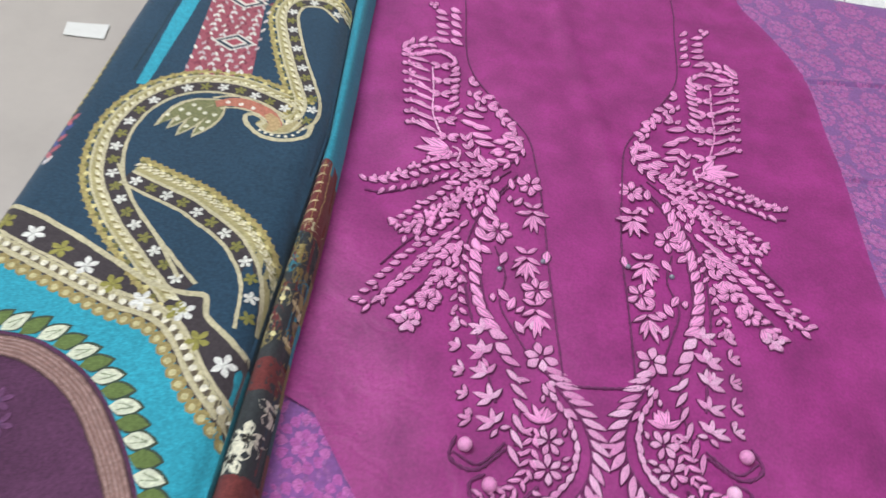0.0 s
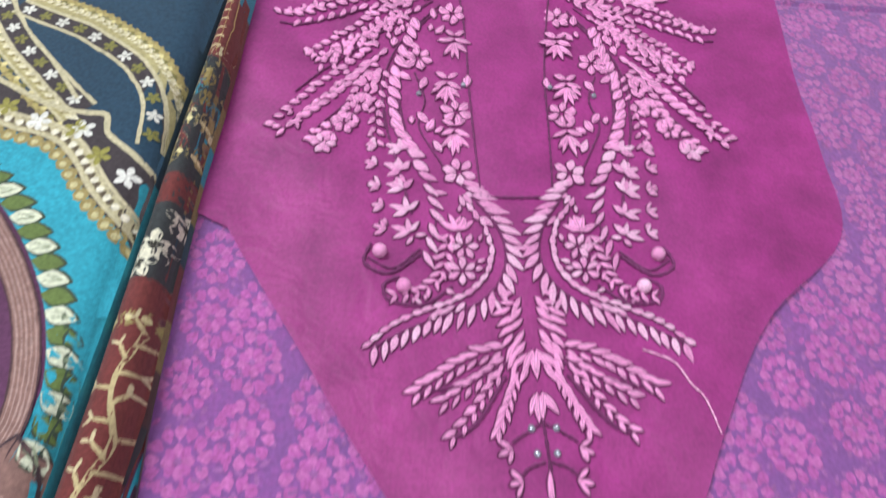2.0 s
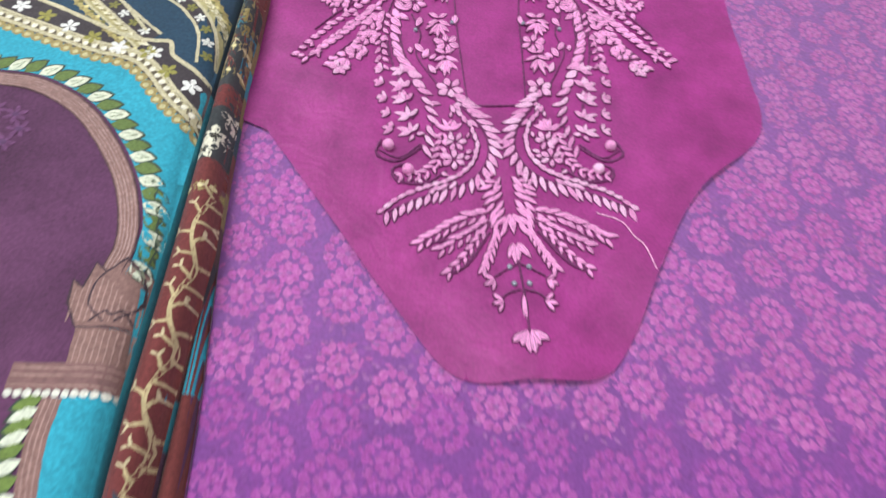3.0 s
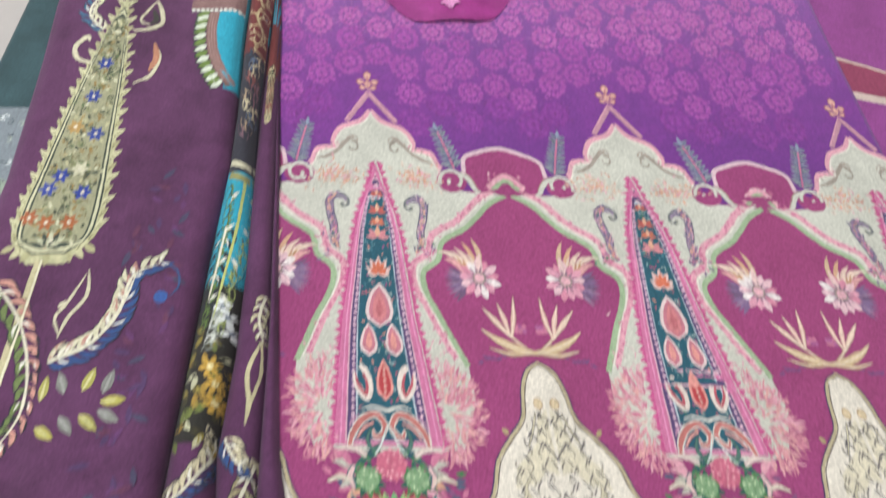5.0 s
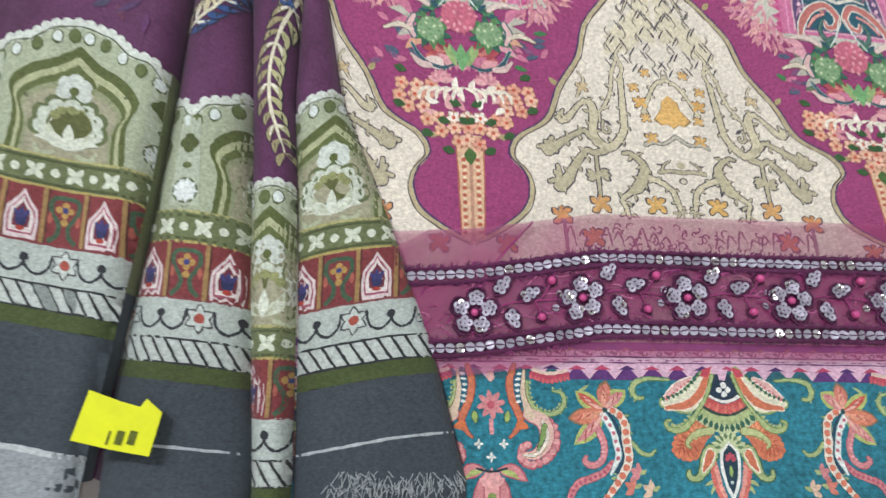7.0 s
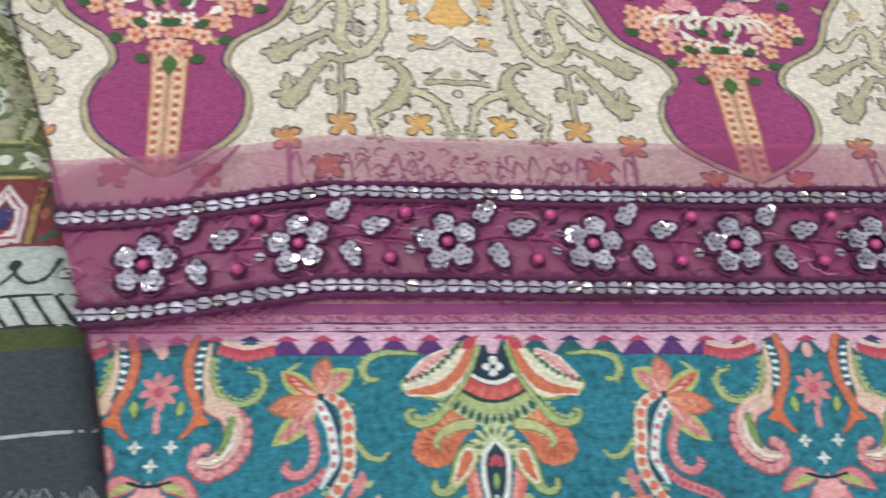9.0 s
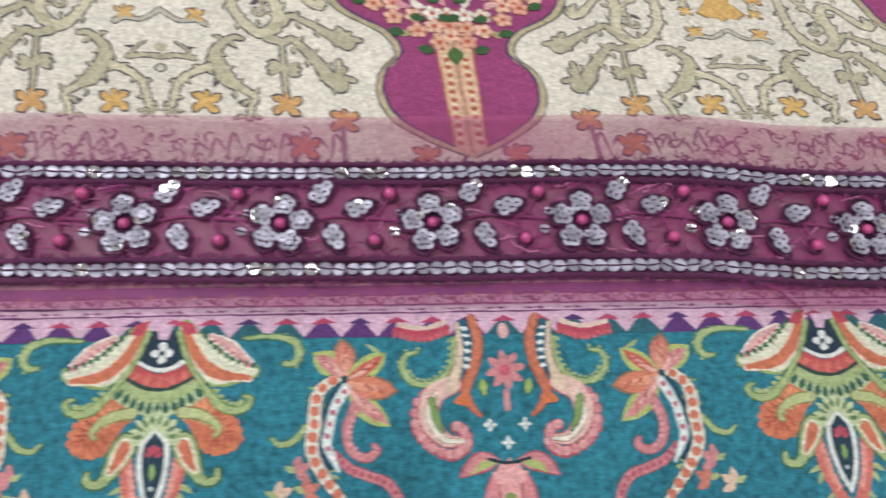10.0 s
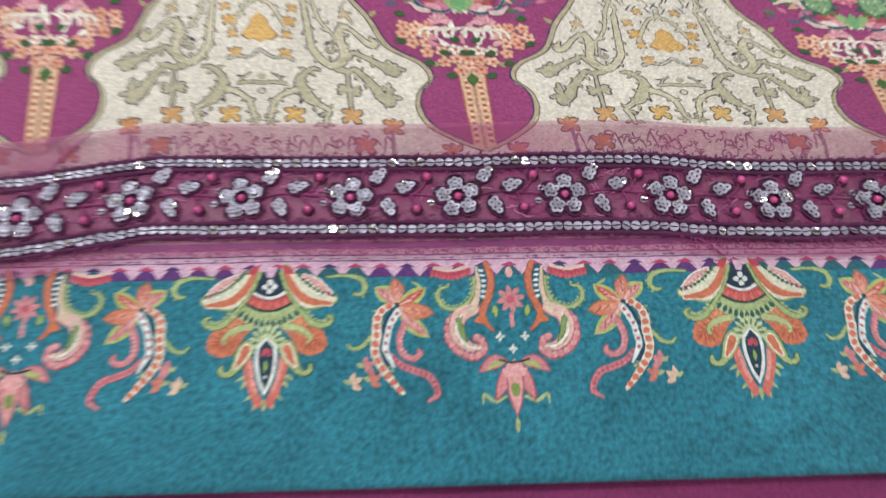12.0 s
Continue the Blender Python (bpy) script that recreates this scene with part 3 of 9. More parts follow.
def cypress(k):
    """The cream canopy with a tapering cypress, its finial and the flower tuft under it."""
    pr = Print(shirt_at)
    pr.at(0.2 * k)
    half = np.vstack([DOME_TOP, ((0.053, 0.309), (0.066, 0.3035), (0.0786, 0.302)), NICHE, ((0.056, 0.15), (0.045, 0.122), (0.0, 0.115))])
    pr.fill(np.vstack([half, mirror(half[-2:0:-1])]), GREYCREAM, 1, 0.004)
    pr.fill([(-0.006, 0.323), (0.006, 0.323), (0.012, 0.309), (0.05, 0.309), (0.049, 0.319), (0.012, 0.322), (0.0, 0.322)], GREYCREAM, 1.2)
    for m in (1, -1):
        pr.at(0.2 * k, 0, 0, m, 1)
        pr.line(DOME_TOP, 0.0048, BLUSH, 2)
        pr.zigzag(mirror(DOME_TOP)[::-1] * (-1, 1), 0.0022, 0.004, ROSE, 1.5)
        pr.line(np.array(DOME_TOP) - (0.0012, 0.002), 0.0014, WHITE, 3)
        pr.line(NICHE, 0.0038, MINT, 2.5)
        inner = np.array(NICHE) + ((-0.004, 0.003),)
        pr.line(inner, 0.0011, WHITE, 3)
        pr.line(inner + (-0.003, 0.002), 0.0048, BLUSH, 2)
        for q in curve(inner + (-0.003, 0.002), 6):
            pr.leaf(q[0] + rng.uniform(-0.002, 0.002), q[1] + rng.uniform(-0.002, 0.002), rng.uniform(0, 360), 0.0035, 0.0016, ROSE, 3)
        # roof ridge and curls
        pr.line([(0, 0.3895), (0.0195, 0.3615)], 0.0038, "#b98595", 4)
        pr.line([(0.0, 0.3925), (0.021, 0.3625)], 0.0009, BLUSH, 4.6)
        pr.disc(0.0578, 0.3115, 0.0115, MAGENTA, 3, 18, 0.0095)
        pr.line(spiral(0.0585, 0.3115, 0.0105, 200, -400, 0.25), 0.0026, GREYCREAM, 4)
        pr.line([(0.064, 0.318), (0.07, 0.314), (0.075, 0.306), (0.079, 0.3025)], 0.004, GREYCREAM, 4, (0.6, 0.4))
        pr.line([(0.0655, 0.319), (0.072, 0.315), (0.078, 0.304)], 0.0009, "#9c7a72", 5)
        # plume
        stem = [(0.0605, 0.322), (0.057, 0.336), (0.0518, 0.3545)]
        pr.line(stem, 0.0014, ROSE, 5)
        for i in range(8):
            q = np.array([np.interp(i / 7, (0, 0.45, 1), [p[n] for p in stem]) for n in (0, 1)])
            for sd in (-1, 1):
                pr.leaf(q[0], q[1], 105 + sd * 58, 0.0112 - 0.0005 * i, 0.0038, "#7d8096" if i % 3 else "#858d92", 4 + 0.1 * i, -0.1 * sd)
                pr.leaf(q[0], q[1], 105 + sd * 58, 0.007, 0.0008, "#3f3f66", 5, -0.1 * sd)
        pr.leaf(0.0518, 0.3545, 105, 0.009, 0.003, "#8592a6", 4.5)
        # grey scrolls and peach shading under the canopy
        pr.line([(0.012, 0.341), (0.018, 0.3445), (0.024, 0.339), (0.03, 0.332), (0.038, 0.327), (0.047, 0.325)], 0.0032, "#9b8f84", 3, (0.3, 0.2))
        pr.line(spiral(0.0165, 0.337, 0.005, 80, 290, 0.4), 0.0012, "#8d8176", 3.5)
        pr.line(spiral(0.0168, 0.3435, 0.005, 190, -200, 0.6), 0.001, "#a08f83", 3.5)
        for i in range(8):
            pr.leaf(0.015 + 0.0042 * i, 0.345 - 0.0024 * i, 60, 0.0035, 0.0012, "#a39184", 3.3)
        for _ in range(95):
            pr.leaf(rng.gauss(0.031, 0.009), rng.gauss(0.3125, 0.0048), rng.uniform(0, 360), 0.0045, 0.0012, rng.choice((PEACH, "#cfab95", "#c99c8a", BLUSH)), rng.uniform(3, 3.6), 0.2)
        # hooked scroll
        hook = [(0.0225, 0.289), (0.024, 0.2925), (0.030, 0.294), (0.0345, 0.289), (0.0335, 0.278), (0.031, 0.268), (0.031, 0.258), (0.028, 0.252)]
        pr.line(hook, 0.0062, "#4f4a63", 3.4, (0.25, 0.3))
        pr.line(hook, 0.0046, "#96819c", 3.7, (0.25, 0.3))
        pr.line([(0.034, 0.289), (0.0325, 0.293), (0.027, 0.2945), (0.0215, 0.292), (0.0205, 0.287), (0.0235, 0.285), (0.0255, 0.2875)], 0.0015, "#6f7274", 4)
        pr.line(spiral(0.0245, 0.287, 0.0038, 90, 300, 0.4), 0.0012, "#7d8074", 3.6)
        for q in np.repeat(curve(hook[2:], 5), 2, 0):
            pr.leaf(q[0] + rng.uniform(-0.002, 0.002), q[1], rng.uniform(50, 130), 0.0048, 0.0013, rng.choice(("#5a5478", "#c99aa8", "#8f6f8c", "#c8b3a8")), 4.2)
            pr.disc(q[0] + rng.uniform(-0.0013, 0.0013), q[1], 0.001, rng.choice((MAUVE, PEACH, "#5b6f74", ROSE)), 4.4, 6)
        for _ in range(14):
            pr.leaf(rng.gauss(0.036, 0.004), rng.gauss(0.253, 0.005), rng.uniform(0, 360), 0.0045, 0.0015, rng.choice((MAUVE, ROSE, "#5f7f6b")), 3.8)
        # feathery pink growth on both sides
        for _ in range(230):
            a, r = rng.uniform(-1.9, 1.75), rng.random() ** 0.5
            x, y = 0.037 + 0.0205 * r * math.cos(a), 0.143 + 0.028 * r * math.sin(a)
            pr.leaf(x, y, math.degrees(a) + rng.uniform(-35, 35), rng.uniform(0.004, 0.0085), 0.0016, rng.choice((BLUSH, "#cf8592", "#d9a09c", "#cf8c99", "#c0708a")), rng.uniform(2, 3.6), rng.uniform(-0.2, 0.2))
        for _ in range(46):
            x, y = rng.gauss(0.037, 0.006), rng.gauss(0.165, 0.012)
            pr.leaf(x, y, rng.uniform(30, 150), 0.0045, 0.0012, rng.choice((BLUSH, "#c9adab")), 3)
        # clusters beside the base
        for i in range(5):
            pr.leaf(0.014 + 0.0022 * i, 0.098 + 0.003 * i, -25 + 16 * i, 0.015, 0.0048, rng.choice((ROSE, BLUSH, "#b7b3a6", PEACH)), 4 + 0.2 * i, 0.15)
        for i in range(14):
            pr.leaf(rng.uniform(0.02, 0.04), rng.uniform(0.085, 0.11), rng.uniform(-40, 60), 0.007, 0.003, rng.choice(("#4f5b74", GREEN, ROSE, "#7d4f77")), 3.4)
    pr.at(0.2 * k)
    for x, y, t, ln, w in ((0, 0.4015, 90, 0.0088, 0.0058), (0.0015, 0.4, 8, 0.0072, 0.0046), (-0.0015, 0.4, 172, 0.0072, 0.0046), (0, 0.3935, 90, 0.008, 0.0048), (0.001, 0.3935, 20, 0.0058, 0.0034), (-0.001, 0.3935, 160, 0.0058, 0.0034)):  # finial
        pr.leaf(x, y, t, ln + 0.0012, w + 0.0012, "#a05a6c", 5, belly=0.62)
        pr.leaf(x, y, t, ln, w, "#d3a090", 5.6, belly=0.62)
        pr.leaf(x, y, t, ln * 0.6, w * 0.25, "#b06a78", 6.2)
    pr.make("canopy_print", shirt, "grey-cream canopy print edged in pink")

    pr = Print(shirt_at)
    pr.at(0.2 * k - 0.0005)
    sides = np.array([(0.0006, 0.3245), (0.0083, 0.295), (0.0155, 0.267), (0.0262, 0.182), (0.0325, 0.122)])

    def wedge(scale, top, low, colour, layer):
        p = np.array([(w * scale, y) for w, y in sides[1:-1] if y < top - 0.004] + [(0.0325 * scale, low)])
        q = np.vstack([((0.0004, top),), p])
        pr.fill(np.vstack([q, mirror(q)[::-1]]), colour, layer)

    wedge(1.0, 0.3225, 0.122, "#c76b96", 3.6)
    wedge(0.80, 0.314, 0.124, "#d0a4b0", 4.1)
    wedge(0.765, 0.312, 0.125, "#55406c", 4.5)
    wedge(0.60, 0.305, 0.126, "#b5c3cb", 4.8)
    wedge(0.57, 0.303, 0.126, "#1d5566", 5.2)
    for m in (1, -1):
        pr.at(0.2 * k, 0, 0, m, 1)
        pr.zigzag(sides, 0.0036, 0.0044, HOT, 3.4)
        pr.zigzag(sides * (1.0, 1) + (0.0004, -0.001), 0.0048, 0.0062, "#c7628f", 3.1)
        pr.line([(w * 0.9, y) for w, y in sides[1:]], 0.0009, "#d98ab0", 4.2)
        pr.beads([(w * 0.68, y) for w, y in sides[1:]], 0.0012, 0.0044, "#dcb4c4", 6, 7)
        pr.beads([(w * 0.68, y - 0.0022) for w, y in sides[1:]], 0.0006, 0.0044, "#8f6f92", 6, 6)
    pr.at(0.2 * k)
    for _ in range(150):
        y = rng.uniform(0.135, 0.296)
        w = 0.53 * np.interp(y, (0.126, 0.182, 0.267, 0.3), (0.0315, 0.0262, 0.0155, 0.006))
        x = rng.uniform(-w, w)
        if rng.random() < 0.35:
            pr.line(spiral(x, y, rng.uniform(0.0012, 0.0024), rng.uniform(0, 360), 240, 0.3, 6), 0.0006, rng.choice(("#6f9aa3", "#a7b9b0", "#b6707e")), 5.6, smooth=False)
        else:
            pr.leaf(x, y, rng.uniform(0, 360), rng.uniform(0.0018, 0.0042), 0.0014, rng.choice(("#4c7f8c", "#7fa3a0", "#b25a6a", "#c98a7a", "#2f6a52", "#9a4a7a")), 5.7)
    for y, r, c in ((0.298, 0.0026, RED), (0.285, 0.0034, RED), (0.2755, 0.003, "#c46a4e"), (0.266, 0.0042, "#cc7f86")):
        for t in (90, 40, 140, 0, 180):
            pr.leaf(0, y - r, t, r * 2, r * 0.9, c if t != 90 else PEACH, 6.5 + (t == 90) * 0.4)
    for t, ln in ((90, 0.0135), (62, 0.0125), (118, 0.0125), (30, 0.010), (150, 0.010), (5, 0.008), (175, 0.008)):
        pr.leaf(0, 0.2335, t, ln, 0.0046, "#d8b7b0", 6.5)
        pr.leaf(0, 0.2345, t, ln * 0.7, 0.003, "#cf6a4b", 7.2)
    pr.drop(0, 0.2275, -90, 0.032, 0.0185, "#d9c3c0", 6.4)
    pr.drop(0, 0.2245, -90, 0.0275, 0.0142, "#bd7080", 7)
    pr.drop(0, 0.2215, -90, 0.0225, 0.0095, "#c9777b", 7.6)
    pr.drop(0, 0.2155, -90, 0.013, 0.0045, "#b9646c", 8.2)
    for m in (1, -1):
        pr.at(0.2 * k, 0, 0, m, 1)
        pr.drop(0.0075, 0.1985, -87, 0.0225, 0.0115, "#d9c3c0", 6.4)
        pr.drop(0.0075, 0.1965, -87, 0.0188, 0.0082, "#bd7080", 7)
        pr.drop(0.0075, 0.193, -87, 0.0125, 0.004, "#d98f86", 7.6)
        pr.line([(0.019, 0.166), (0.0175, 0.158), (0.012, 0.150), (0.0095, 0.157), (0.0115, 0.166), (0.015, 0.170)], 0.0042, "#d9cabf", 6.4, (0.3, 0.8))
        pr.line([(0.018, 0.165), (0.0165, 0.158), (0.0122, 0.152), (0.011, 0.158), (0.013, 0.165)], 0.0018, "#b7525f", 7, (0.3, 0.8))
        # twin volutes at the foot of the cypress
        pr.limb([(0.0238, 0.1215), (0.0215, 0.1290), (0.0150, 0.1372), (0.0070, 0.1402), (0.0022, 0.1340), (0.0040, 0.1285), (0.0082, 0.1272), (0.0095, 0.1305)], (0.0018, 0.0034, 0.004, 0.0036, 0.003, 0.0026, 0.002, 0.001), "#bb6c66", 6.5, "#d3cfc4", 0.0007)
        pr.limb([(0.0190, 0.1265), (0.0140, 0.1325), (0.0090, 0.1350)], (0.001, 0.0016, 0.0012), "#d99a92", 7.3, "#8a4a52", 0.0003)
        pr.limb([(0.0105, 0.1315), (0.0130, 0.1255), (0.0105, 0.1200), (0.0062, 0.1225)], (0.001, 0.002, 0.0024, 0.0012), "#4d7268", 6.7, "#1c3f4a", 0.0004)
        pr.limb([(0.0008, 0.1425), (0.0085, 0.1448), (0.0150, 0.1430)], (0.0022, 0.0016, 0.0006), "#d5d2c6", 7, "#47687a", 0.0003)
        pr.line([(0.0012, 0.1330), (0.0050, 0.1230), (0.0100, 0.1160)], 0.0010, "#c9d6d0", 7.2, (0.6, 0.4))
        pr.line([(0.0170, 0.1400), (0.0215, 0.1365), (0.0235, 0.1320)], 0.0012, "#b07f9c", 6.9, (0.5, 0.4))
        # green seed heads and red leaves under the pink bloom
        for i in range(11):
            pr.leaf(0.0142, 0.1030, 33 * i, 0.0108, 0.0044, ("#2f5f4f", "#3f7a4a", "#53804f")[i % 3], 7.4 + 0.05 * (i % 3))
        pr.disc(0.0142, 0.1035, 0.0066, "#7ea076", 8, 14)
        for i in range(16):
            a, r = i * 2.4, 0.00145 * math.sqrt(i)
            pr.leaf(0.0142 + r * math.cos(a), 0.1035 + r * math.sin(a), math.degrees(a), 0.0020, 0.0012, "#c3d0a8" if i % 2 else "#5d8a58", 8.6)
        for i in range(5):
            pr.leaf(0.0045, 0.0925, 8 + 20 * i - 40, 0.0150 - 0.0012 * abs(i - 2), 0.0052, ("#b04c4a", "#c2625c", "#a8434e", "#c9766c", "#8f3a48")[i], 7 + 0.1 * i, -0.1)
        pr.limb([(0.0020, 0.0868), (0.0100, 0.0838), (0.0190, 0.0872), (0.0240, 0.0952)], (0.001, 0.002, 0.0022, 0.001), "#2c5563", 7.6, "#8fa9a6", 0.0003)
        pr.limb([(0.0225, 0.0990), (0.0245, 0.1045), (0.0222, 0.1100)], (0.002, 0.0034, 0.0022), "#d9b3b0", 7.9, "#2f5f6a", 0.0006)
        pr.limb([(0.0150, 0.1165), (0.0220, 0.1205), (0.0310, 0.1195)], (0.0022, 0.0032, 0.001), "#d8c6bc", 8, "#b0828a", 0.0003)
        pr.limb([(0.0240, 0.1025), (0.0300, 0.1045), (0.0370, 0.1020)], (0.0018, 0.003, 0.001), "#d8cbb8", 8, "#8a7a6a", 0.0003)
        pr.limb([(0.0160, 0.0845), (0.0205, 0.0855), (0.0245, 0.0895)], (0.0034, 0.0036, 0.0012), "#d5b9b4", 7.8, "#9a5a6a", 0.0003)
        for i in range(4):
            pr.leaf(0.0025 * (i % 2), 0.0825 + 0.002 * i, 90 - 14 * i, 0.0145 - 0.0018 * i, 0.0032, "#93ad6e" if i % 2 else "#6fa86d", 8.2, -0.08)
        for i in range(8):
            pr.leaf(0.0060 + 0.0014 * i, 0.1165 - 0.0006 * i, 60 - 12 * i, 0.0070, 0.0026, ("#2f5f4f", "#4a8258", "#275061")[i % 3], 6.6)
        for i in range(7):
            t = 20 + 24 * i
            pr.leaf(0.0110, 0.0765, t, 0.0068, 0.0034, "#cf8291" if i % 2 else "#dba0a6", 8.3 + 0.05 * i)
    pr.at(0.2 * k)
    pr.drop(0, 0.1745, -90, 0.026, 0.0105, "#d98f86", 6.6)
    pr.drop(0, 0.1715, -90, 0.021, 0.0075, "#b3383f", 7.2)
    for i in range(5):
        pr.disc(0, 0.168 - 0.0036 * i, 0.0011, "#d9b0a0", 7.8, 6)
    pr.disc(0, 0.1115, 0.0088, "#c2607a", 8.8, 16)
    for i in range(26):
        a, r = i * 2.4, 0.0016 * math.sqrt(i)
        pr.leaf(r * math.cos(a), 0.1115 + r * math.sin(a), math.degrees(a), 0.0026, 0.0017, rng.choice(("#d97f95", "#e09aa6", "#c9647f")), 9.4)
    pr.make("cypress_print", shirt, "teal cypress print filled with pink flowers")

    # posy: clustered blossoms narrowing into a laddered stem
    pr = Print(shirt_at)
    pr.at(0.2 * k)
    pr.fill([(-0.0062, 0.05), (0.0062, 0.05), (0.0052, 0.002), (0.0, -0.001), (-0.0052, 0.002)], "#d9b08f", 3)
    pr.line([(-0.0064, 0.048), (-0.0052, 0.003)], 0.0007, "#b5664f", 3.6)
    pr.line([(0.0064, 0.048), (0.0052, 0.003)], 0.0007, "#b5664f", 3.6)
    pr.line([(0, 0.05), (0, 0.0)], 0.0016, "#b98a72", 3.8)
    for i in range(11):
        for m in (1, -1):
            pr.leaf(m * 0.0032 - 0.0013, 0.004 + 0.0034 * i, 0, 0.0026, 0.0019, "#b45a42", 4.2)
            pr.leaf(m * 0.0032 - 0.001, 0.0057 + 0.0034 * i, 0, 0.002, 0.0012, "#e2cfae", 4.2)
    pr.leaf(0, 0.044, -90, 0.0085, 0.0055, "#46662f", 6)
    for row, (y, w) in enumerate(((0.0745, 0.0300), (0.0690, 0.0310), (0.0630, 0.0265), (0.0570, 0.0190), (0.0515, 0.0120), (0.0462, 0.0050))):
        n = max(1, round(w / 0.0032))
        for i in range(n + 1):
            q = -1 + 2 * i / n
            x, yy = w * q + rng.uniform(-0.0008, 0.0008), y + 0.0018 * (1 - q * q) * (row > 1) + rng.uniform(-0.0006, 0.0006)
            if row < 3 and abs(x) < 0.014:  # pale leafy heart of the posy
                t = 90 - x * 5200 + rng.uniform(-14, 14)
                pr.leaf(x, yy - 0.003, t, 0.0078, 0.0032, rng.choice(("#e6dccd", "#dba3a4", "#d18a96", "#e9e2d6")), 5.6 + 0.2 * row, 0.15)
                continue
            c = ("#e0a98c", "#e5b89e", "#dc9b84")[i % 3] if abs(x) > 0.012 or row > 3 else ("#ebe2d6", "#e4d2c2")[i % 2]
            pr.disc(x, yy, 0.0034, "#a96a55", 5 + 0.2 * row, 9)
            pr.flower(x, yy, 0.0037, 5, c, "#c4573f", 5.4 + 0.2 * row, rng.uniform(0, 70), 1.0)
    for m in (1, -1):
        for i, (x, y) in enumerate(((0.033, 0.083), (0.0345, 0.0655), (0.022, 0.0515), (0.0125, 0.0435), (0.008, 0.067), (0.004, 0.058), (0.014, 0.058))):
            pr.leaf(m * x, y, 200 if m > 0 else -20, 0.0062, 0.004, "#33592f", 7.4)
        for i in range(5):
            pr.leaf(m * 0.003 * i, 0.0825, 90 - m * 18 * i, 0.0105, 0.0042, rng.choice((ROSE, "#d9989f", "#e2cbc4")), 7.5 + 0.1 * i, 0.2 * m)
            pr.line([(m * 0.004 * i, 0.074), (m * (0.004 * i + 0.005), 0.0715), (m * (0.004 * i + 0.006), 0.067)], 0.0018, "#e6dccb", 7.7, (0.4, 0.4))
    pr.make("posy_print", shirt, "posy print of peach blossoms on a laddered stem")


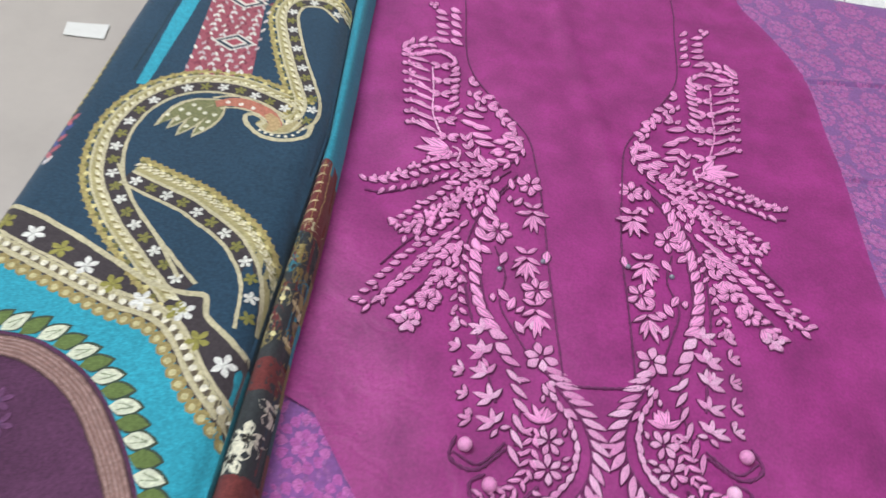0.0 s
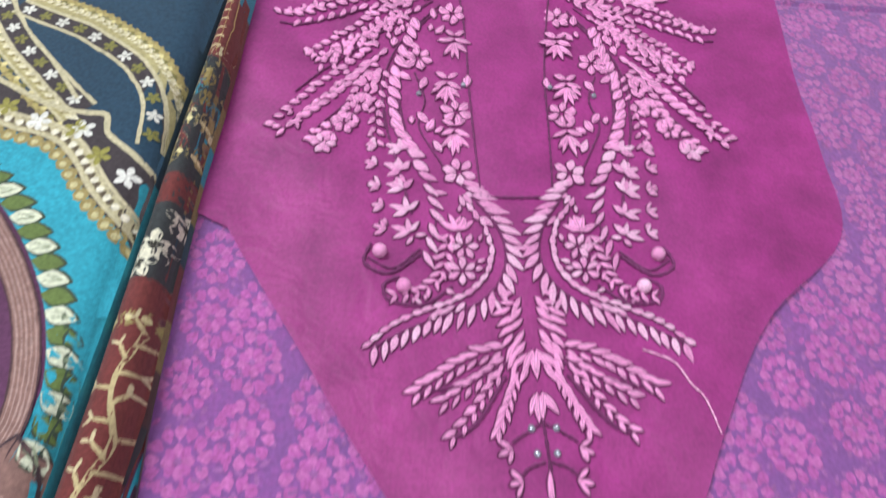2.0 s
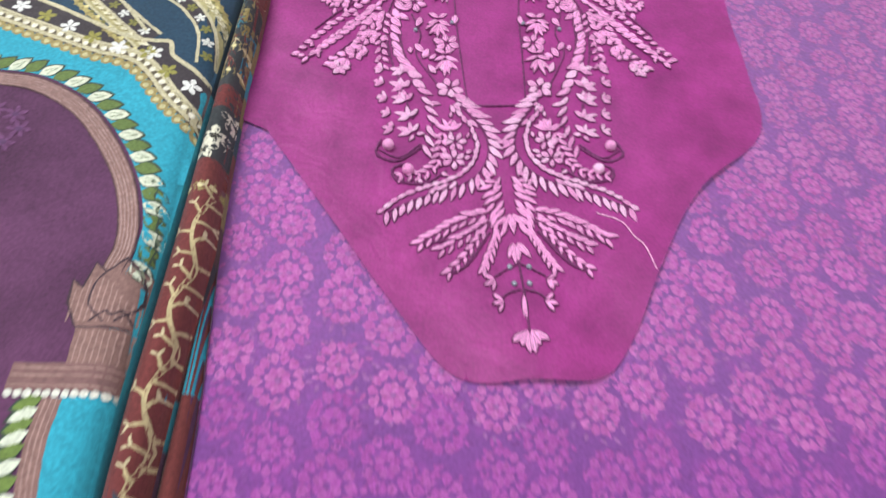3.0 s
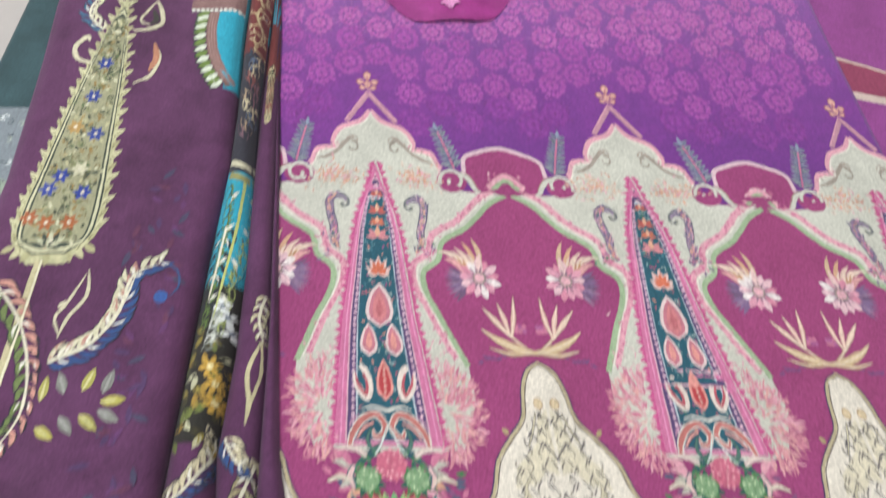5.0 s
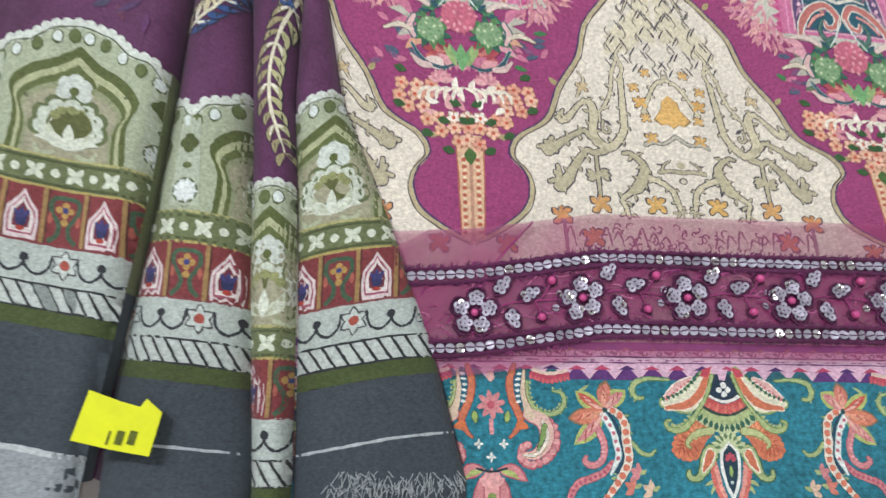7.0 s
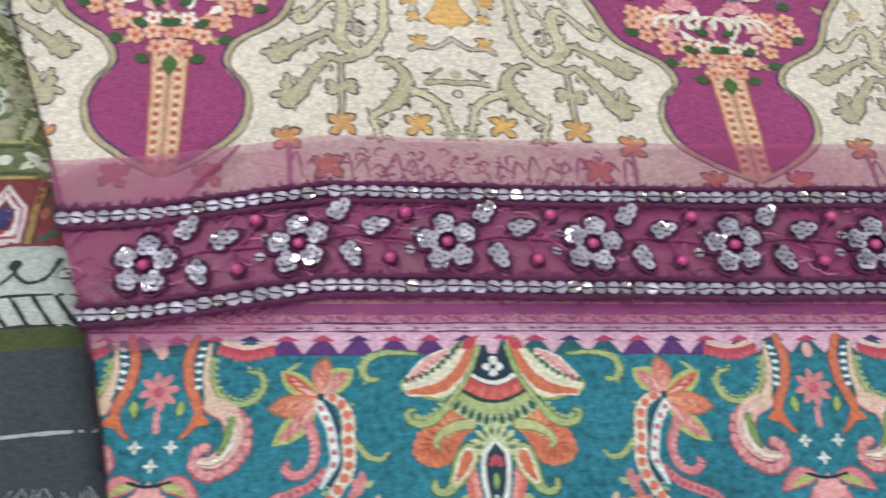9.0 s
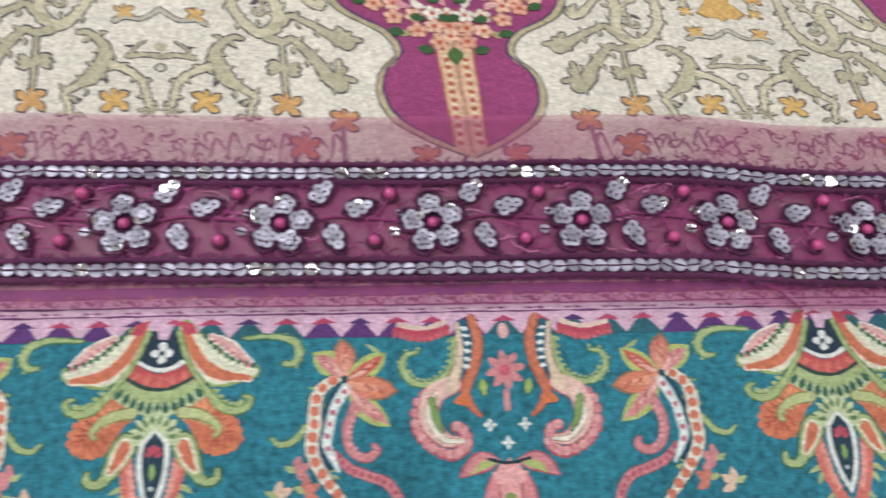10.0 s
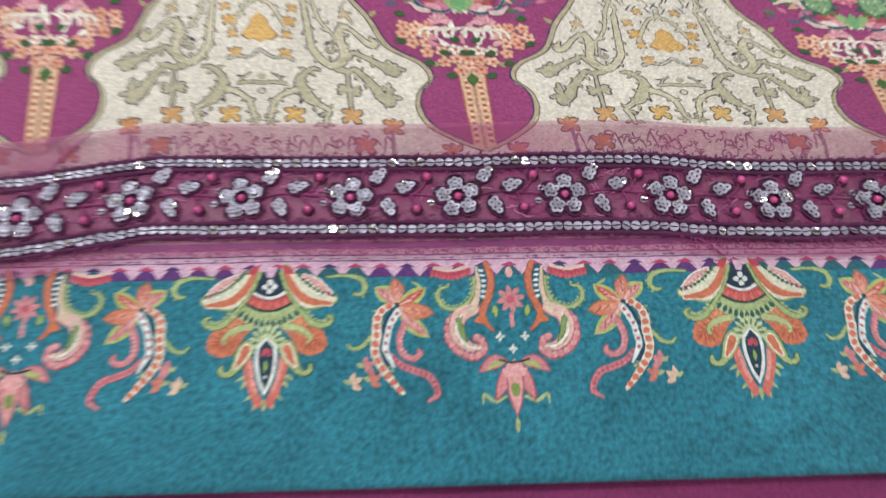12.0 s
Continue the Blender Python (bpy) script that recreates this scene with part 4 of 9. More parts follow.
def niche_flowers(k):
    """The magenta niche between two canopies, with its small arch above and a pair of flowers over a leafy tuft."""
    pr = Print(shirt_at)
    pr.at(0.2 * k + 0.1)
    top = [(-0.0325, 0.3185), (-0.0305, 0.3315), (-0.018, 0.3375), (-0.001, 0.3415), (0.016, 0.3375), (0.029, 0.3315), (0.0315, 0.3185)]
    pr.fill(np.vstack([curve(top), ((0.022, 0.3035), (0.006, 0.302), (0.0, 0.298), (-0.006, 0.302), (-0.022, 0.3035))]), MAGENTA, 2)
    pr.line(top, 0.0032, "#d5b6bd", 4)
    pr.line([(-0.0125, 0.3045), (-0.001, 0.3135), (0.0105, 0.3045)], 0.0036, MINT, 4.2)
    pr.line([(-0.015, 0.307), (-0.001, 0.317), (0.013, 0.307)], 0.0046, BLUSH, 4)
    for _ in range(12):
        pr.disc(rng.uniform(-0.014, 0.012), 0.314 + rng.uniform(-0.003, 0.005), 0.0011, rng.choice((ROSE, "#e0b4bd")), 4.6, 6)
    pr.make("side_arch_print", shirt, "small magenta arch print with a pink outline")
    tuft = Print(shirt_at)
    for m in (1, -1):
        pr = Print(shirt_at)
        pr.at(0.2 * k + 0.1 + (0.0005 if m > 0 else -0.0005), 0, 0, m, 1)
        x, y = 0.0297, 0.234
        for i in range(5):
            pr.leaf(x + 0.002 + 0.002 * i, y + 0.003, 88 - 12 * i, 0.028 - 0.0026 * i, 0.0042, ("#c9a98a", "#cda07e", "#d6b6a6", "#b98a62", "#d49a98")[i], 3 + 0.1 * i, 0.15)
            pr.leaf(x + 0.004 + 0.003 * i, y + 0.006 + 0.002 * i, 78 - 14 * i, 0.013, 0.0022, "#dcc3b0", 3.6 + 0.1 * i, 0.15)
        for i in range(9):
            pr.leaf(x + 0.004, y - 0.002, -50 + 10 * i, 0.021, 0.0034, rng.choice((MAUVE, "#6d5272", "#8d6f8e")), 2.5)
        for i in range(13):
            pr.leaf(x, y, 27.7 * i + 6, 0.0158 if i % 2 else 0.0142, 0.0056, rng.choice(("#d493a6", "#cf8299", "#e0d5d2", "#dbb3bb")), 5 + 0.1 * (i % 3), belly=0.65)
            pr.leaf(x, y, 27.7 * i + 20, 0.0095, 0.0017, "#8f6a80", 5.6)
        pr.leaf(x, y, 95, 0.019, 0.0046, "#dcb9b5", 5.5)
        pr.disc(x, y, 0.0048, "#8b8078", 6.4, 10)
        pr.disc(x, y, 0.0036, "#d9a3ad", 6.9, 10)
        pr.make("flower_print", shirt, "pink and white flower print with gold plumes")
        pr = tuft.at(0.2 * k + 0.1 + (0.0005 if m > 0 else -0.0005), 0, 0, m, 1)
        for path, w, c in (([(0.0, 0.1825), (0.0125, 0.1855), (0.0245, 0.1915), (0.0325, 0.1975)], (0.003, 0.0058, 0.0056, 0.0008), "#cdb389"), ([(0.002, 0.1822), (0.016, 0.1815), (0.029, 0.1850)], (0.002, 0.0034, 0.0006), "#b08a62"),
                           ([(0.0135, 0.1925), (0.0205, 0.2010), (0.0302, 0.2125)], (0.0016, 0.0042, 0.0006), "#d9b8a4"), ([(0.0140, 0.1935), (0.0165, 0.2050), (0.0200, 0.2155)], (0.0016, 0.0040, 0.0006), "#dcb0a4"),
                           ([(0.0130, 0.1935), (0.0100, 0.2060), (0.0085, 0.2205)], (0.0016, 0.0038, 0.0006), "#d6a99c"), ([(0.0050, 0.1855), (0.0100, 0.1895), (0.0140, 0.1940)], (0.0018, 0.002, 0.0016), "#b98a72")):
            pr.limb(path, w, c, 3.6, "#8a5a66", 0.0004)
            pr.line(path, 0.0008, "#e3d2bb", 4.5, (0.6, 0.2))
        for i in range(7):
            pr.disc(0.004 + 0.0026 * (i % 4), 0.197 + 0.003 * (i // 4), 0.0017, rng.choice((ROSE, "#a65a8e")), 3.2, 7)
        for i in range(9):
            pr.leaf(0.010 + 0.003 * i, 0.181 - 0.0006 * i, 20 * (i % 4) - 20, 0.005, 0.002, "#74487a", 2.8)
    tuft.make("leaf_tuft_print", shirt, "cream and pink leaf tuft print on magenta")


def dome(k):
    """The pale pointed dome between two posies, drawn over with olive scrolls."""
    pr = Print(shirt_at)
    half = np.array([(0.0, 0.1765), (-0.0085, 0.1705), (-0.0135, 0.158), (-0.0165, 0.1415), (-0.0255, 0.130), (-0.0365, 0.1151), (-0.0418, 0.0976),
                     (-0.0535, 0.0792), (-0.0615, 0.0613), (-0.0765, 0.0505), (-0.0805, 0.0412), (-0.0745, 0.0334), (-0.0725, 0.0243), (-0.0765, 0.0141), (-0.0885, 0.005), (-0.1, -0.001)])
    line = curve(half, 5)
    pr.at(0.2 * k + 0.1)
    low = [(-0.1, -0.046), (0.1, -0.046)]
    pr.fill(np.vstack([line, low, mirror(line)[::-1][:-1]]), CREAM, 1)
    for m in (1, -1):
        pr.at(0.2 * k + 0.1, 0, 0, m, 1)
        pr.line(line, 0.0023, "#b5a783", 2, smooth=False)
        pr.line(line + (-0.0012, 0.0005), 0.0008, "#4c3560", 2.6, smooth=False)
        pr.line(line + (0.0014, -0.0007), 0.0007, "#5f5550", 2.6, smooth=False)
        for x, y, t in ((-0.027, 0.131, 135), (-0.0545, 0.0795, 130), (-0.0815, 0.049, 160)):
            pr.leaf(x, y, t, 0.0055, 0.003, "#a89a6c", 2.3)

        GREY, SAND, RIM = "#b6ad90", "#cbc1a3", "#4f4a52"

        def lobes(x, y, r, c, turns, wide=0.5):
            for t in turns:
                pr.leaf(x, y, t, r, r * wide, RIM, 3, 0.1, 0.62)
            for t in turns:
                pr.leaf(x, y, t, r * 0.88, r * wide * 0.72, c, 3.6, 0.1, 0.62)

        def bristle(path, n, ln, c=GREY):
            """Leafy bumps on both sides of a limb."""
            for i, (x, y, t, q) in enumerate(along(path, n)):
                a = t + (68 if i % 2 else -68)
                pr.leaf(x, y, a, ln + 0.0006, 0.0023, RIM, 2.9, 0.2, 0.6)
                pr.leaf(x, y, a, ln, 0.0014, c, 3.45, 0.2, 0.6)

        bristle([(-0.0236, 0.0713), (-0.0248, 0.0585), (-0.0292, 0.0512), (-0.0387, 0.0507)], 9, 0.0034)
        bristle([(-0.0400, 0.0555), (-0.0386, 0.0643), (-0.0410, 0.0715)], 5, 0.0042)
        bristle([(-0.0443, 0.0562), (-0.0539, 0.0511), (-0.0632, 0.0444)], 7, 0.0036)
        bristle([(-0.0442, 0.0461), (-0.0521, 0.0365), (-0.0592, 0.0272)], 8, 0.0042)
        bristle([(-0.0239, 0.0457), (-0.0185, 0.0400), (-0.0223, 0.0283), (-0.0300, 0.0215), (-0.0283, 0.0138)], 12, 0.0044)
        bristle([(-0.0165, 0.0335), (-0.0064, 0.0277), (-0.0040, 0.0185)], 6, 0.003)
        bristle([(-0.0221, 0.099), (-0.0278, 0.0817), (-0.0352, 0.0676)], 9, 0.0030, SAND)
        bristle([(-0.0138, 0.0685), (-0.0055, 0.0848), (0.0, 0.0882)], 6, 0.0026, SAND)

        def fingers(tips, base, w=0.0024, c=GREY):
            for tip in tips:
                pr.limb([base, ((base[0] + tip[0]) / 2, (base[1] + tip[1]) / 2 + 0.0012), tip], (w, w, w * 0.8), c, 3.1, RIM)

        # a tall shaft that hooks round into a beast with three limbs
        pr.limb([(-0.0222, 0.0875), (-0.0236, 0.0713), (-0.0248, 0.0585), (-0.0292, 0.0512), (-0.0339, 0.048), (-0.0387, 0.0507)], (0.0026, 0.003, 0.0034, 0.0036, 0.0042, 0.005), SAND, 3, RIM)
        pr.limb([(-0.0387, 0.0507), (-0.0403, 0.0559), (-0.0386, 0.0643), (-0.0391, 0.0706), (-0.0425, 0.0725)], (0.0052, 0.0042, 0.0046, 0.004, 0.0026), SAND, 3.2, RIM)
        pr.limb([(-0.0418, 0.0722), (-0.0452, 0.0700), (-0.0486, 0.066), (-0.052, 0.0622), (-0.055, 0.061)], (0.0022, 0.0022, 0.0026, 0.0036, 0.004), SAND, 3.1, RIM)
        fingers(((-0.0562, 0.0645), (-0.0535, 0.0665), (-0.0572, 0.0618)), (-0.0545, 0.0622), 0.0014, SAND)
        pr.limb([(-0.0377, 0.0507), (-0.0416, 0.0527), (-0.0443, 0.0562), (-0.0486, 0.0543), (-0.0539, 0.0511), (-0.0583, 0.048), (-0.0632, 0.0444)], (0.003, 0.0026, 0.0026, 0.0024, 0.003, 0.0044, 0.0056), GREY, 3.3, RIM)
        fingers(((-0.0676, 0.0462), (-0.0640, 0.0492), (-0.0606, 0.0514)), (-0.0630, 0.0446))
        pr.limb([(-0.0361, 0.0462), (-0.0413, 0.0448), (-0.0442, 0.0461), (-0.0475, 0.0428), (-0.0521, 0.0365), (-0.0555, 0.0306), (-0.0592, 0.0272)], (0.004, 0.0028, 0.0026, 0.0032, 0.0042, 0.0056, 0.0064), GREY, 3.4, RIM)
        fingers(((-0.0640, 0.0292), (-0.0611, 0.0340), (-0.0596, 0.0371)), (-0.0588, 0.0278))
        pr.limb([(-0.0345, 0.0625), (-0.0352, 0.0578), (-0.0335, 0.056), (-0.0318, 0.0573), (-0.0328, 0.0588)], (0.0012, 0.0014, 0.0014, 0.001), GREY, 3, RIM, 0.0004)
        pr.leaf(-0.0345, 0.063, -35, 0.0052, 0.0018, RIM, 3.3)
        # stem with six lobes and a fleur at its foot
        pr.limb([(-0.0405, 0.0445), (-0.0407, 0.0335), (-0.0408, 0.0215)], (0.0016, 0.002, 0.0014), GREY, 3, RIM)
        lobes(-0.0407, 0.0336, 0.0066, GREY, (155, 25, 205, 335, 180, 0))
        pr.limb([(-0.0305, 0.0705), (-0.0352, 0.0676), (-0.036, 0.062)], (0.001, 0.0012, 0.001), SAND, 3, RIM, 0.0004)
        # hooked limbs below the mask
        pr.limb([(-0.027, 0.0455), (-0.0239, 0.0457), (-0.0203, 0.0428), (-0.0180, 0.0392), (-0.0190, 0.0342), (-0.0223, 0.0283), (-0.0262, 0.0256)], (0.0018, 0.0022, 0.003, 0.004, 0.0056, 0.006, 0.0026), "#b9b192", 3.2, RIM)
        pr.limb([(-0.0262, 0.0256), (-0.0305, 0.0218), (-0.0292, 0.0182), (-0.0283, 0.0138)], (0.0026, 0.002, 0.0022, 0.0016), SAND, 3, RIM)
        pr.leaf(-0.0292, 0.0185, 20, 0.005, 0.0022, RIM, 3.2)
        pr.leaf(-0.0188, 0.030, -70, 0.005, 0.002, RIM, 3)
        pr.limb([(-0.0165, 0.0335), (-0.0109, 0.0312), (-0.0064, 0.0277), (-0.0046, 0.0229), (-0.0038, 0.0182)], (0.003, 0.0026, 0.0026, 0.0026, 0.002), SAND, 3.1, RIM)
        lobes(-0.0040, 0.0172, 0.0042, GREY, (195, 345, 245, 295), 0.42)
        # mask: brow, cup and dot
        pr.limb([(-0.0108, 0.0366), (-0.0053, 0.0374), (0.0, 0.0368)], (0.0022, 0.0018, 0.0022), GREY, 3, RIM, 0.0004)
        pr.limb([(-0.0098, 0.0372), (-0.0082, 0.0405), (-0.0050, 0.0428)], (0.001, 0.0012, 0.0006), GREY, 3, RIM, 0.0004)
        pr.leaf(-0.0078, 0.0405, 175, 0.0045, 0.0012, RIM, 3.3)
        pr.limb([(-0.0152, 0.0508), (-0.0121, 0.0525), (-0.0061, 0.0520), (0.0, 0.0562)], (0.0024, 0.002, 0.0016, 0.0018), "#b9b3a2", 3, RIM, 0.0004)
        # amber blossoms, and coral ones seen through the organza
        for x, y, c, r in ((-0.0119, 0.0545, "#d3a760", 0.0042), (-0.0145, 0.0740, "#d6a558", 0.0046), (-0.0147, 0.0197, "#d3a75c", 0.0062), (-0.0409, 0.0192, "#cc9a5d", 0.0064), (-0.0594, 0.0132, "#cf8f5a", 0.0062),
                           (-0.0458, 0.0031, "#c9804a", 0.0064), (-0.0850, -0.001, "#c9804a", 0.006), (-0.0095, 0.0913, "#d9ad66", 0.0034), (-0.0165, 0.0823, "#d9ad66", 0.0036), (-0.013, 0.0655, "#d9ad66", 0.0034), (-0.0423, 0.0799, "#cdb48a", 0.004)):
            lobes(x, y, r, c, (35, 145, 222, 318), 0.6)
            pr.disc(x, y, r * 0.42, c, 3.8, 9, r * 0.34)
            lobes(x, y + r * 0.2, r * 0.62, c, (90, 270), 0.7)
        pr.limb([(-0.0588, 0.0105), (-0.0584, 0.004), (-0.058, -0.006)], (0.0012, 0.0014, 0.0012), "#9b7a86", 3, "#7d5273", 0.0003)
        # upper tracery: pale wash, twin columns and small hooked strokes
        pr.fill([(-0.001, 0.147), (-0.0075, 0.141), (-0.011, 0.126), (-0.0255, 0.112), (-0.0285, 0.100), (-0.0145, 0.1035), (-0.0085, 0.1105), (-0.001, 0.108)], "#d6ccb2", 1.6, 0.004)
        pr.limb([(-0.0082, 0.1442), (-0.0118, 0.1339), (-0.0160, 0.1246)], (0.0006, 0.0012, 0.0006), SAND, 3, RIM, 0.0004)
        pr.limb([(-0.0221, 0.099), (-0.026, 0.0903), (-0.0278, 0.0817), (-0.0305, 0.0741), (-0.0352, 0.0676)], (0.0014, 0.0018, 0.0018, 0.0016, 0.001), SAND, 3, RIM, 0.0004)
        pr.limb([(-0.0138, 0.0685), (-0.0098, 0.0773), (-0.0055, 0.0848), (0.0, 0.0882)], (0.002, 0.0018, 0.0018, 0.002), SAND, 3, RIM, 0.0004)
        pr.limb([(-0.0225, 0.0868), (-0.0205, 0.0935), (-0.0225, 0.1005), (-0.0188, 0.1065)], (0.0016, 0.0016, 0.0014, 0.001), SAND, 3, RIM, 0.0004)
        pr.limb([(-0.0455, 0.0745), (-0.041, 0.0835), (-0.0432, 0.0885)], (0.0012, 0.0014, 0.0008), SAND, 3, RIM, 0.0003)
        pr.disc(-0.0052, 0.1502, 0.0032, "#b59a78", 3, 12, 0.0036), pr.disc(-0.0052, 0.1502, 0.0024, "#d6c09a", 3.6, 12, 0.0028)
        for i in range(58):
            y = 0.089 + 0.053 * ((i * 0.618) % 1)
            w = np.interp(y, (0.085, 0.1, 0.12, 0.145), (0.036, 0.03, 0.022, 0.008))
            x = -w * ((i * 0.414) % 1)
            bow = 0.0016 if i % 2 else -0.0014
            pr.line([(x, y), (x + bow, y + 0.0026), (x + bow * (2.2 if i % 3 else 0.2), y + 0.0052)], 0.0008, RIM if i % 3 else "#8b8477", 3, (0.6, 0.3))
        for i in range(9):
            q = [(-0.010 - 0.011 * i / 2, -0.001), (-0.012 - 0.011 * i / 2, 0.004 + 0.002 * (i % 3)), (-0.015 - 0.011 * i / 2, 0.002)]
            pr.line(q, 0.001, "#8d6277", 3, (0.5, 0.3))
        for _ in range(60):
            q = spiral(-rng.uniform(0, 0.05), rng.uniform(-0.012, 0.009), rng.uniform(0.001, 0.003), rng.uniform(0, 360), 200, 0.4, 6)
            pr.line(q, 0.0007, "#84506c", 3, smooth=False)
    pr.at(0.2 * k + 0.1)
    bell = [(0.0, 0.0792), (-0.0038, 0.0755), (-0.0046, 0.0715), (-0.0088, 0.0652), (-0.0052, 0.0622), (-0.0026, 0.0628), (0.0, 0.0608)]
    bell = np.vstack([bell, mirror(bell)[::-1][1:-1]])
    pr.fan(bell * (1.08, 1.0) + (0, -0.0003), "#8f7350", 3)
    pr.fan(bell * (0.95, 0.985) + (0, 0.001), "#d6a95e", 3.6)
    pr.disc(0, 0.0405, 0.0022, "#b3ab8e", 3.7, 9, 0.0018)
    pr.disc(0, 0.0324, 0.0022, "#5d5658", 3, 10, 0.0018), pr.disc(0, 0.0324, 0.0015, "#cfc7b4", 3.6, 10, 0.0012)
    pr.make("dome_print", shirt, "cream dome print with olive scrollwork")


for k in (-1, 0, 1, 2):
    if k >= 0:
        cypress(k)
    if k < 2:
        niche_flowers(k)
        dome(k)

# bands between the lace and the teal hem
pr = Print(shirt_at)
for y0, y1, c in ((-0.0465, -0.0435, "#6b3a86"), (-0.0525, -0.0465, "#cba3ba")):
    pr.fill([(-0.1, y0), (0.42, y0), (0.42, y1), (-0.1, y1)], c, 1.5)
for y in (-0.0467, -0.0497, -0.0522):
    pr.line([(-0.1, y), (0.15, y), (0.42, y)], 0.0005, "#6a2f66", 2.4)
for i in range(86):
    x = -0.1 + 0.006 * i
    pr.line(spiral(x, -0.0482, 0.0015, 90 * i, 320, 0.4, 8), 0.0006, "#8a4468" if i % 2 else "#7b5a6a", 2.4, smooth=False)
    pr.leaf(x + 0.0018, -0.0478, 20 if i % 2 else -25, 0.0036, 0.0014, "#9b6b62" if i % 2 else "#86506f", 2.4, 0.2)
    pr.leaf(x + 0.002, -0.0512, 180 * (i % 2), 0.003, 0.0007, "#8f4f78", 2.4)
pr.fill([(-0.1, -0.0558), (0.42, -0.0558), (0.42, -0.0525), (-0.1, -0.0525)], "#cfa6be", 1.2)
for i in range(48):
    x = -0.098 + 0.0109 * i
    deep = i % 10 in (3, 4, 5, 6, 7)
    pr.put([(x - 0.0056, -0.0594), (x + 0.0056, -0.0594), (x, -0.0533)], [(0, 1, 2)], "#5b2f72" if deep else "#24606e", 2.6)
    pr.put([(x - 0.004, -0.0552), (x + 0.004, -0.0552), (x, -0.0533)], [(0, 1, 2)], "#b23b62" if i % 3 else "#4b2a66", 3)
    pr.put([(x + 0.0004, -0.0535), (x + 0.01045, -0.0535), (x + 0.00545, -0.0592)], [(0, 2, 1)], "#d2a9c0", 2.8)
pr.make("striped_border_print", shirt, "pink and purple striped border print with small triangles")

# teal hem: paisleys and lotus drops, mirrored about their axes
LIME, ORANGE, CORAL, PINK = "#a2b27a", "#c96f4e", "#cb7767", "#cc8286"


